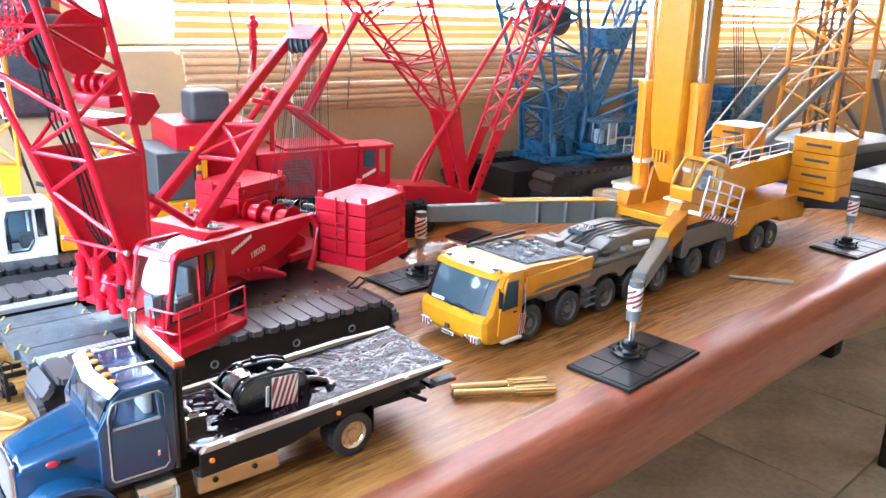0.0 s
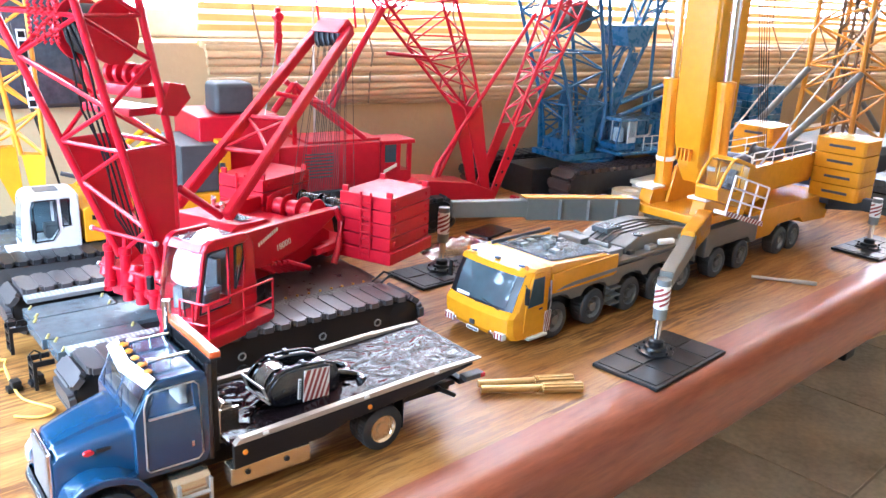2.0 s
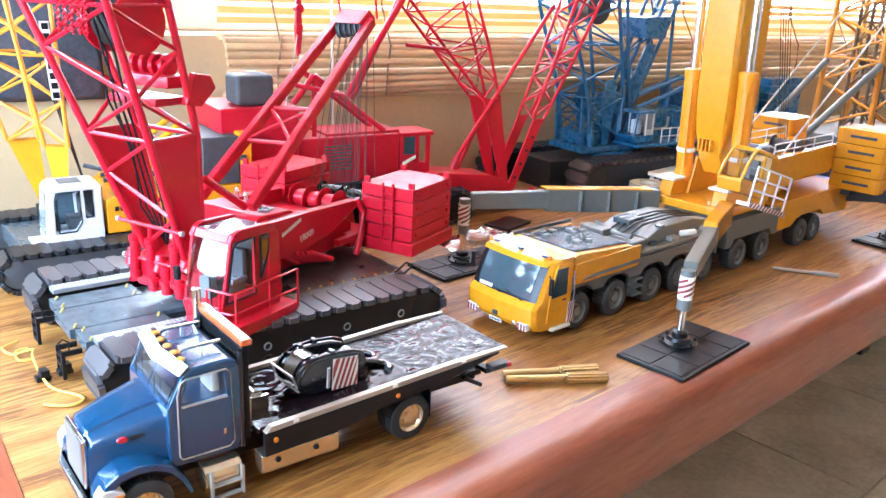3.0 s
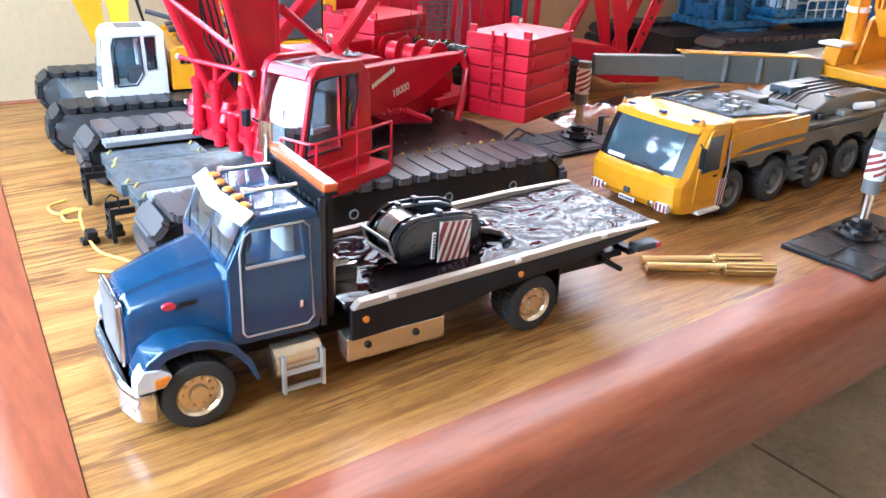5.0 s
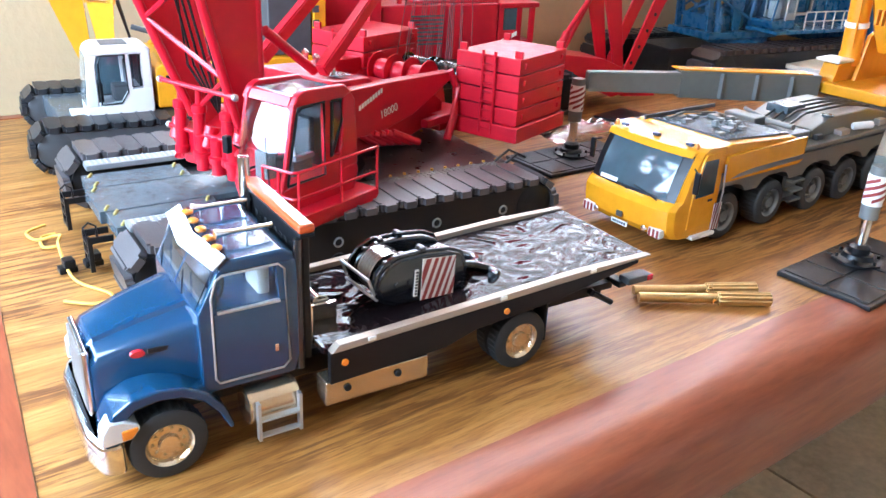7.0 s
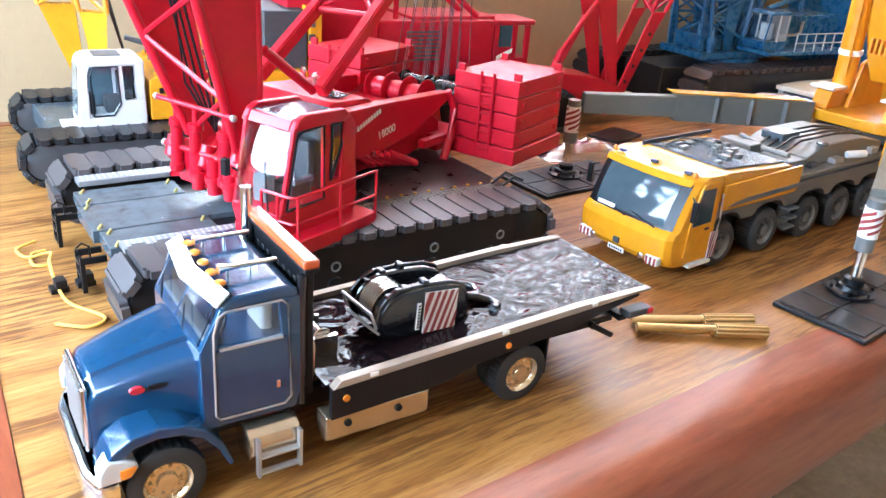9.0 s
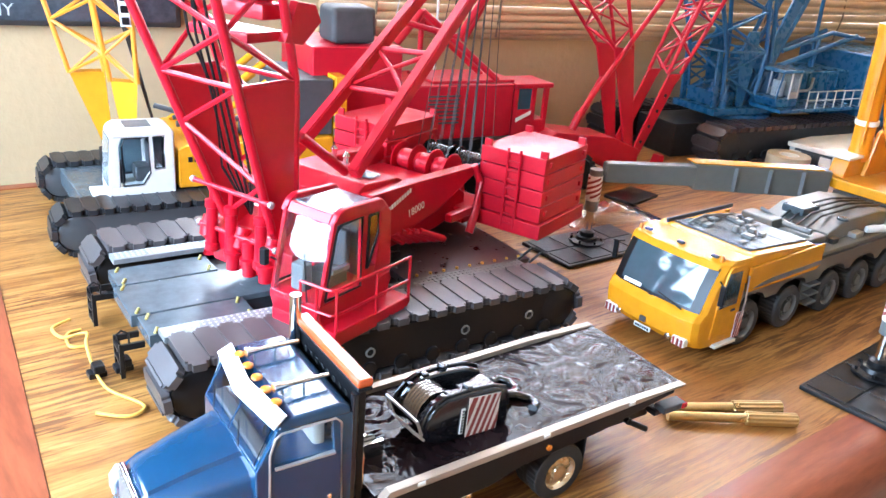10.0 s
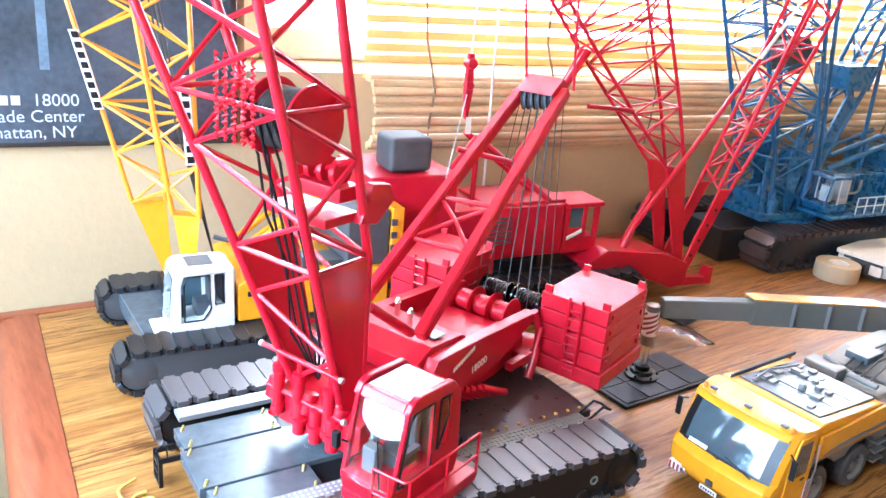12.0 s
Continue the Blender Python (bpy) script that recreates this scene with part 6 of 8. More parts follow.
    part("wiper", rod(B(), (-0.0832, Y0 + 0.006, 0.0480), (-0.0800, Y0 + 0.011, 0.0690), 0.0004, 6), BLACK, cabin)
    part("seat_base", box(B(), (-0.066, -0.058, 0.0470), (-0.053, -0.045, 0.0545), 0.001), DARK_GREY, cabin)
    part("seat_back", box(B(), (-0.0555, -0.058, 0.0545), (-0.0515, -0.045, 0.073), 0.001), DARK_GREY, cabin)
    for y in (-0.0605, -0.0425):
        part("armrest", box(B(), (-0.068, y - 0.0015, 0.0560), (-0.056, y + 0.0015, 0.0585), 0.0004), STEEL_GREY, cabin)
        part("joystick", rod(B(), (-0.0672, y, 0.0585), (-0.0678, y, 0.0625), 0.0006, 8), GREY_LIGHT, cabin)
    part("console", box(B(), (-0.076, -0.052, 0.0470), (-0.070, -0.044, 0.060), 0.001), STEEL_GREY, cabin)
    part("cab_lining", box(B(), (-0.0468, Y0 + 0.0026, 0.0472), (-0.0458, Y1 - 0.0026, 0.0835)), DARK_GREY, cabin)
    # platform with a deep skirt and a two-bar railing
    part("cab_platform", prism(B(), [(-0.0800, 0.0290), (-0.0805, 0.0365), (-0.0260, 0.0365), (-0.0255, 0.0330), (-0.0300, 0.0290)], "y", Y0 - 0.0085, Y1, 0.0008), RED, cabin)
    yr = Y0 - 0.0080
    posts = ((-0.0830, Y0 + 0.0100), (-0.0825, Y0 + 0.0010), (-0.0795, yr), (-0.0520, yr), (-0.0270, yr))
    rail = B()
    for z in (0.0450, 0.0570):
        pipe(rail, [posts[0] + (z,), posts[1] + (z,), (-0.0818, yr + 0.0015, z), posts[2] + (z,), posts[3] + (z,), posts[4] + (z,), (-0.0262, yr + 0.001, z - 0.004)], 0.0007, 6)
    part("railing", rail, RED, cabin, "red tube railing")
    for x, y in posts:
        bar("rail_post", (x, y, 0.036), (x, y, 0.0572), 0.0007, RED, cabin, 6)
    mp = B()
    box(mp, (-0.0845, -0.0365, 0.058), (-0.0815, -0.033, 0.066), 0.0004)
    rod(mp, (-0.0815, -0.037, 0.062), (-0.079, -0.0385, 0.060), 0.0005, 6)
    part("mirror", mp, BLACK, cabin)
    # boom foot plates and lattice, leaning forward
    C = 0.010
    yn, yf = -0.011, 0.034
    YF = lambda z: 0.0275 + 0.25 * (z - 0.08)
    F = lambda z: -0.0475 - 0.285 * (z - 0.05)
    R = lambda z: -0.0350 - 0.22 * max(0, z - 0.13)
    ft = new("boom")
    ft.parent = t
    ft.matrix_basis = up.matrix_basis
    tagged(ft, "tall red lattice boom")
    for far in (0, 1):
        yy = lambda z: YF(z) if far else yn
        pl = slab(B(), [(x, yy(z) - 0.0015, z) for x, z in ((-0.047, 0.047), (-0.040, 0.045), (-0.034, 0.052), (-0.0345, 0.132), (F(0.132), 0.132), (F(0.09), 0.09))], -0.003)
        part("foot_plate", pl, RED, ft, "broad red boom foot plate")
    legs = B()
    for y in (yn, yf, C):
        pipe(legs, [(-0.050, y, 0.036), (-0.052, y, 0.047), (-0.049, y, 0.056)], 0.0042, 12)
    rod(legs, (-0.041, yn - 0.003, 0.0495), (-0.041, yf + 0.003, 0.0495), 0.003, 12)
    for k in range(3):
        lathe(legs, (-0.0535, yn + 0.001 + k * 0.0115, 0.034), (0, 0, 1), [(0.0036, 0), (0.0036, 0.006), (0.0048, 0.0062), (0.0048, 0.009), (0.0036, 0.0095), (0.0036, 0.018), (0.002, 0.019)], 14)
    part("boom_foot", legs, RED, up)
    for z, x in ((0.0765, -0.0565), (0.0525, -0.0535)):
        bar("cross_rod", (x, yn - 0.006, z), (x, yf + 0.004, z), 0.0013, RED, ft)
        for y in (yn - 0.006, yf + 0.004):
            part("pin_head", lathe(B(), (x, y, z), (0, 1, 0), [(0.0008, -0.0014), (0.0017, -0.0008), (0.0017, 0.0008), (0.0008, 0.0014)], 12), SILVER, ft)
    for y in (yn + 0.004, C + 0.004, yf - 0.006):
        part("foot_ram", lathe(B(), (-0.0545, y, 0.0400), (0.05, 0, 1), [(0.0030, 0), (0.0036, 0.0008), (0.0036, 0.0040), (0.0030, 0.0045), (0.0030, 0.0230), (0.0038, 0.0235), (0.0038, 0.0270), (0.0016, 0.0278), (0.0016, 0.0345)], 16), RED, ft)
    corner = lambda z: [(F(z), YF(z), z), (F(z), yn, z), (R(z), yn, z), (R(z), YF(z), z)]
    lattice(ft, [corner(z) for z in (0.06, 0.132, 0.205, 0.285, 0.40)], 0.0023, 0.0013, RED, [3, 3, 3, 4], caps=False)
    # drum inside the boom
    dz, dx = 0.196, -0.064
    part("boom_drum", lathe(B(), (dx, yn + 0.008, dz), (0, 1, 0), [(0.013, 0), (0.0175, 0.0004), (0.0175, 0.0018), (0.0125, 0.002), (0.0125, 0.026), (0.0175, 0.0262), (0.0175, 0.0276), (0.013, 0.028)], 32), RED, ft, "red winch drum inside the boom")
    part("rope_wrap", lathe(B(), (dx, yn + 0.0105, dz), (0, 1, 0), [(0.0125, 0)] + [(0.0140 if i % 2 else 0.0134, 0.0009 * i) for i in range(25)] + [(0.0125, 0.0230)], 28), ROPE, ft)
    sh = B()
    for k in range(4):
        lathe(sh, (-0.042, yn + 0.012 + k * 0.008, 0.171), (0, 1, 0), [(0.006, 0), (0.0066, 0.0006), (0.0066, 0.003), (0.006, 0.0036)], 18)
    box(sh, (-0.050, yn + 0.006, 0.159), (-0.036, yf - 0.010, 0.166), 0.0008), box(sh, (-0.062, yn + 0.003, 0.150), (-0.040, yf - 0.003, 0.1545), 0.0006)
    part("sheave_frame", sh, RED, ft)
    jib = B()
    prism(jib, [(-0.044, 0.150), (-0.036, 0.168), (-0.024, 0.166), (-0.020, 0.158), (-0.032, 0.148)], "y", yn - 0.002, yn + 0.003, 0.0006)
    part("pin_bracket", jib, RED, ft)
    cb = B()
    rng = random.Random(7)
    for k in range(6):
        y = yn + 0.010 + k * 0.005
        x0 = F(0.19) + rng.uniform(0.002, 0.008)
        pipe(cb, [(x0, y, 0.205), (F(0.17) + 0.012 + rng.uniform(-0.004, 0.004), y + 0.004, 0.178), (F(0.15) + 0.006, y - 0.003, 0.152), (F(0.12) + 0.012 + rng.uniform(-0.003, 0.004), y + 0.002, 0.122), (-0.050, y, 0.085), (-0.044, C, 0.062)], 0.0007, 5)
    tagged(part("hose", cb, BLACK, ft, "loose black hydraulic hoses"), kind="stuff")
    sp = B()
    for k in range(5):
        y = yn + 0.012 + k * 0.0055
        pipe(sp, [(F(0.215) - 0.001 + 0.0008 * math.sin(i * 2.2), y + 0.0008 * math.cos(i * 2.2), 0.225 - i * 0.0009) for i in range(40)], 0.0007, 5)
    tagged(part("coiled_rope", sp, RED_DUSTY, ft), kind="stuff")
    # live mast of two beams with sheave head
    mast = new("mast")
    mast.parent = t
    mast.matrix_basis = up.matrix_basis
    tagged(mast, "red two-legged mast with a rope sheave head")
    base_n, base_f, top_n, top_f = (0.000, -0.019, 0.081), (0.000, 0.026, 0.081), (0.1535, -0.0045, 0.194), (0.1465, 0.0235, 0.190)

    def beam(p, q, w):
        p, q = Vector(p), Vector(q)
        d = (q - p).normalized()
        s = d.cross(Vector((0, 0, 1))).normalized() * w
        u = s.cross(d).normalized() * w * 1.15
        bm = B()
        a, b = [[bm.verts.new(c + s * i + u * k) for i, k in ((-1, -1), (1, -1), (1, 1), (-1, 1))] for c in (p, q)]
        f = [bm.faces.new(a[::-1]), bm.faces.new(b)] + [bm.faces.new((a[i], a[(i + 1) % 4], b[(i + 1) % 4], b[i])) for i in range(4)]
        bmesh.ops.recalc_face_normals(bm, faces=f)
        bmesh.ops.bevel(bm, geom=list({e for q_ in f for e in q_.edges}), offset=0.0007, segments=2, affect="EDGES")
        return bm

    part("mast_leg", beam(base_n, top_n, 0.0032), RED_DUSTY, mast)
    part("mast_leg", beam(base_f, top_f, 0.0032), RED_DUSTY, mast)
    at = lambda a, b, k: Vector(a).lerp(Vector(b), k)
    for k in (0.30, 0.48):
        bar("mast_brace", at(base_n, top_n, k), at(base_f, top_f, k), 0.0016, RED_DUSTY, mast)
    for k0, k1 in ((0.30, 0.40), (0.48, 0.40)):
        bar("mast_brace", at(base_n, top_n, k0), at(at(base_n, top_n, k1), at(base_f, top_f, k1), 0.5), 0.0014, RED_DUSTY, mast)
        bar("mast_brace", at(base_f, top_f, k0), at(at(base_n, top_n, k1), at(base_f, top_f, k1), 0.5), 0.0014, RED_DUSTY, mast)
    a, b = Vector(top_n), Vector(top_f)
    ax = (b - a).normalized()
    hd = B()
    for k in range(5):
        lathe(hd, a.lerp(b, 0.12) + ax * k * 0.0044 + Vector((-0.004, 0, -0.0045)), ax, [(0.0052, 0), (0.0066, 0.0003), (0.0054, 0.0016), (0.0054, 0.0022), (0.0066, 0.0035), (0.0052, 0.0038)], 20)
    part("head_sheave", hd, DECK_GREY, mast, "dark grey rope sheaves")
    hp = B()
    prism(hp, [(0.138, 0.192), (0.152, 0.202), (0.160, 0.196), (0.158, 0.189)], "y", a.y + 0.001, b.y - 0.001, 0.0005)
    part("head_plate", hp, RED_DUSTY, mast)
    ropes = B()
    for k in range(20):
        p = a.lerp(b, 0.08 + 0.042 * k) + Vector((-0.010 + 0.0034 * (k * 3 % 7), 0, -0.008))
        rod(ropes, p, (0.108 + 0.0062 * (k * 3 % 7), -0.021 + 0.0023 * k, 0.064), 0.00026, 5)
    for y in (-0.0230, 0.0020):
        part("mast_drum", lathe(B(), (0.1280, y, 0.0605), (0, 1, 0), [(0.0060, 0), (0.0088, 0.0003), (0.0088, 0.0012), (0.0066, 0.0015)] + [(0.0070 if i % 2 else 0.0065, 0.0020 + 0.0011 * i) for i in range(16)] + [(0.0066, 0.0200), (0.0088, 0.0203), (0.0088, 0.0212), (0.0060, 0.0215)], 24), BLACK_GLOSS, mast, "black rope drum")
    part("drum_bracket", prism(B(), [(0.1130, 0.0345), (0.1180, 0.0520), (0.1250, 0.0560), (0.1340, 0.0560), (0.1400, 0.0345)], "y", -0.0012, 0.0012, 0.0004), RED, mast)
    tagged(part("hoist_rope", ropes, ROPE, mast, "fan of thin dark hoist ropes"), kind="stuff")
    for y in (-0.012, 0.030):
        bar("pendant", (0.150, y if y < 0 else y - 0.008, 0.196), (0.115, y, 0.40), 0.0009, RED_DUSTY, mast)
    bar("tie_bar", (0.002, -0.012, 0.080), (-0.030, -0.010, 0.104), 0.0026, RED, mast)
    return t


red_crane()

# ---- yellow crawler crane with a white cab ----
def sign(parent, p, q, w, bars, name="sign"):
    """A pale name strip from p to q carrying dark bars instead of letters."""
    p, q = Vector(p), Vector(q)
    side = Vector((1, 0, 0)) * w
    s = part(name, slab(B(), [p - side, p + side, q + side, q - side], 0.0006), WHITE, parent, "white strip with dark bars")
    for k in range(bars):
        c = p.lerp(q, (k + 0.5) / bars)
        d = (q - p) / bars * 0.32
        n = (side.cross(q - p)).normalized() * 0.0008
        bm = slab(B(), [c - side * 0.7 - d, c + side * 0.7 - d, c + side * 0.7 + d, c - side * 0.7 + d], 0.0002)
        bmesh.ops.translate(bm, verts=bm.verts, vec=n if n.y < 0 else -n)
        part("bar", bm, BLACK, s)
    return s


def yellow_crane():
    t = thing("crawler_crane", "yellow lattice crawler crane model with a white cab on black tracks", "model crane", pose(0.075, 0.346, 0, 0, 0, -8), "crawler cranes")
    crawler(t, -0.002, 0, 0.20, 0.028, 0.029, TRACK, DARK_GREY, 46)
    crawler(t, 0.0, 0.104, 0.20, 0.028, 0.029, TRACK, DARK_GREY, 46)
    part("carbody", prism(B(), [(0.020, 0.029), (0.17, 0.029), (0.17, 0.1035), (0.014, 0.1035)], "z", 0.012, 0.0255, 0.001), DECK_GREY, t, "grey undercarriage deck")
    part("slew_ring", lathe(B(), (0.098, 0.064, 0.0255), (0, 0, 1), [(0.03, 0), (0.03, 0.004)], 36), BLACK, t)
    house = part("engine_house", prism(B(), [(0.078, 0.030), (0.078, 0.056), (0.083, 0.0585), (0.185, 0.0585), (0.185, 0.030)], "y", 0.0245, 0.103, 0.0012), YELLOW, t, "yellow machine house")
    bm = B()
    for k in range(3):
        box(bm, (0.084 + k * 0.004, 0.0238, 0.0475), (0.0868 + k * 0.004, 0.0246, 0.051))
    part("number_bar", bm, BLACK, house)
    roof = B()
    for k in range(5):
        box(roof, (0.088 + k * 0.018, 0.035, 0.0584), (0.100 + k * 0.018, 0.05 + 0.006 * (k % 2), 0.063 + 0.002 * (k % 3)), 0.0008)
    rod(roof, (0.085, 0.060, 0.064), (0.13, 0.060, 0.066), 0.0022, 12), rod(roof, (0.085, 0.070, 0.066), (0.12, 0.070, 0.072), 0.0016, 12)
    part("roof_gear", roof, DARK_GREY, house)
    part("front_beam", box(B(), (0.040, 0.056, 0.029), (0.080, 0.102, 0.040), 0.001), BLACK, t)
    # white cab
    cab = new("operator_cab")
    cab.parent = t
    tagged(cab, "white operator's cab with dark windows")
    part("cab_base", prism(B(), [(0.0345, 0.0275), (0.0345, 0.0345), (0.0440, 0.0345), (0.0560, 0.0350), (0.0620, 0.0440), (0.0700, 0.0450), (0.0755, 0.0450), (0.0755, 0.0275)], "y", 0.0230, 0.0505, 0.0010), CAB_WHITE, cab)
    part("rear_panel", prism(B(), [(0.0690, 0.0440), (0.0690, 0.0690), (0.0755, 0.0690), (0.0755, 0.0440)], "y", 0.0230, 0.0505, 0.0012), CAB_WHITE, cab)
    part("roof", prism(B(), [(0.0368, 0.0655), (0.0385, 0.0695), (0.0420, 0.0715), (0.0715, 0.0715), (0.0755, 0.0690), (0.0755, 0.0660)], "y", 0.0228, 0.0507, 0.0014), CAB_WHITE, cab)
    w_front = [(0.0435, 0.0352), (0.0435, 0.0610), (0.0455, 0.0655), (0.0595, 0.0658), (0.0600, 0.0425), (0.0555, 0.0355)]
    w_rear = [(0.0630, 0.0455), (0.0625, 0.0655), (0.0685, 0.0655), (0.0685, 0.0458)]
    for y0, y1, yo in ((0.0230, 0.0250, 0.0229), (0.0485, 0.0505, 0.0506)):
        part("front_pillar", prism(B(), [(0.0345, 0.0340), (0.0372, 0.0665), (0.0440, 0.0665), (0.0420, 0.0600), (0.0418, 0.0340)], "y", y0, y1, 0.0008), CAB_WHITE, cab)
        part("door_pillar", prism(B(), [(0.0600, 0.0400), (0.0595, 0.0665), (0.0628, 0.0665), (0.0632, 0.0440)], "y", y0, y1, 0.0003), CAB_WHITE, cab)
        for ring in (w_front, w_rear):
            # far panes take the dark glazing to imitate the cab's shaded interior
            pane("side_window", prism(B(), ring, "y", yo - 0.0002, yo + 0.0002), cab, GLASS_DARK if yo > 0.04 else GLASS_CLEAR)
            seal(cab, ring, yo)
    pane("front_window", slab(B(), [(0.0347, 0.0252, 0.0348), (0.0347, 0.0483, 0.0348), (0.0370, 0.0483, 0.0655), (0.0370, 0.0252, 0.0655)], -0.0005), cab)
    part("seat", box(B(), (0.052, 0.030, 0.0352), (0.062, 0.043, 0.0450), 0.001), DARK_GREY, cab)
    part("seat_back", box(B(), (0.0605, 0.030, 0.0450), (0.0640, 0.043, 0.0600), 0.001), DARK_GREY, cab)
    part("console", box(B(), (0.040, 0.031, 0.0346), (0.046, 0.042, 0.0470), 0.001), BLACK, cab)
    part("cab_lining", box(B(), (0.0678, 0.0252, 0.0452), (0.0688, 0.0483, 0.0650)), BLACK, cab)
    part("roof_hatch", box(B(), (0.047, 0.028, 0.0712), (0.063, 0.045, 0.0719), 0.0003), DARK_GREY, cab)
    part("step_plate", box(B(), (0.026, 0.021, 0.0255), (0.0755, 0.052, 0.0273), 0.0005), CAB_WHITE, cab)
    # boom
    boom = new("boom")
    boom.parent = t
    tagged(boom, "tall yellow lattice boom on two solid legs")
    NF = lambda z: Vector((0.047 - 0.15 * (z - 0.09), 0.072, z))
    NR = lambda z: Vector((0.062 - 0.03 * (z - 0.09), 0.072 - 0.01, z))
    FF = lambda z: Vector((0.026 - 0.24 * (z - 0.09), 0.104 + 0.10 * (z - 0.09), z))
    FR = lambda z: Vector((0.048 - 0.10 * (z - 0.09), 0.104 + 0.10 * (z - 0.09), z))
    for a, b, f in ((NF, NR, (0.0565, 0.069, 0.044)), (FF, FR, (0.047, 0.099, 0.040))):
        bm = B()
        top = [a(0.0915), b(0.0915), b(0.0915) + Vector((0.002, 0.011, 0)), a(0.0915) + Vector((0.002, 0.011, 0))]
        low = [Vector(f) + Vector(d) for d in ((-0.003, 0, 0), (0.003, 0, 0), (0.003, 0.006, 0), (-0.003, 0.006, 0))]
        v0, v1 = [bm.verts.new(p) for p in low], [bm.verts.new(p) for p in top]
        bm.faces.new(v0[::-1]), bm.faces.new(v1)
        for i in range(4):
            bm.faces.new((v0[i], v0[(i + 1) % 4], v1[(i + 1) % 4], v1[i]))
        bmesh.ops.recalc_face_normals(bm, faces=bm.faces)
        part("boom_leg", bm, YELLOW, boom, "solid yellow boom leg")
    cor = lambda z: [FF(z), NF(z), NR(z), FR(z)]
    lattice(boom, [cor(z) for z in (0.0915, 0.16, 0.24, 0.38)], 0.0017, 0.0011, YELLOW_LATTICE, [4, 4, 6], caps=False)
    sign(boom, NR(0.185) + Vector((-0.006, -0.002, 0)), NR(0.128) + Vector((-0.004, -0.002, 0)), 0.0032, 8)
    sign(boom, FF(0.205) + Vector((-0.002, -0.003, 0)), FF(0.155) + Vector((-0.002, -0.003, 0)), 0.0030, 8)
    st = B()
    for k in range(3):
        pipe(st, [NF(0.26) + Vector((0.010 + 0.003 * k, 0.008, 0)), NF(0.15) + Vector((0.014 + 0.002 * k, 0.010, 0)), (0.075, 0.078, 0.055)], 0.0007, 5)
    tagged(part("hoist_rope", st, ROPE, boom), kind="stuff")
    yel = B()
    for y in (0.066, 0.096):
        rod(yel, (0.088, y, 0.058), (0.150, y, 0.105), 0.0026, 10), rod(yel, (0.100, y, 0.056), (0.15, y, 0.09), 0.0022, 10)
    part("gantry_leg", yel, YELLOW, t)
    part("dark_ram", rod(B(), (0.072, 0.066, 0.076), (0.098, 0.062, 0.068), 0.0018, 10), DARK_GREY, t)
    # counterweight of hanging slabs, seen past the red boom
    cw = part("counterweight", box(B(), (0.155, 0.03, 0.0590), (0.186, 0.1, 0.098), 0.0012), BLOCK_GREY, t, "dark grey counterweight slabs")
    fr = part("weight_frame", box(B(), (0.187, 0.028, 0.033), (0.196, 0.102, 0.100), 0.0008), YELLOW, t)
    for k in range(6):
        part("tooth", box(B(), (0.1862, 0.027, 0.040 + k * 0.0095), (0.1905, 0.0285, 0.0445 + k * 0.0095)), DARK_GREY, fr)
    return t


yellow_crane()


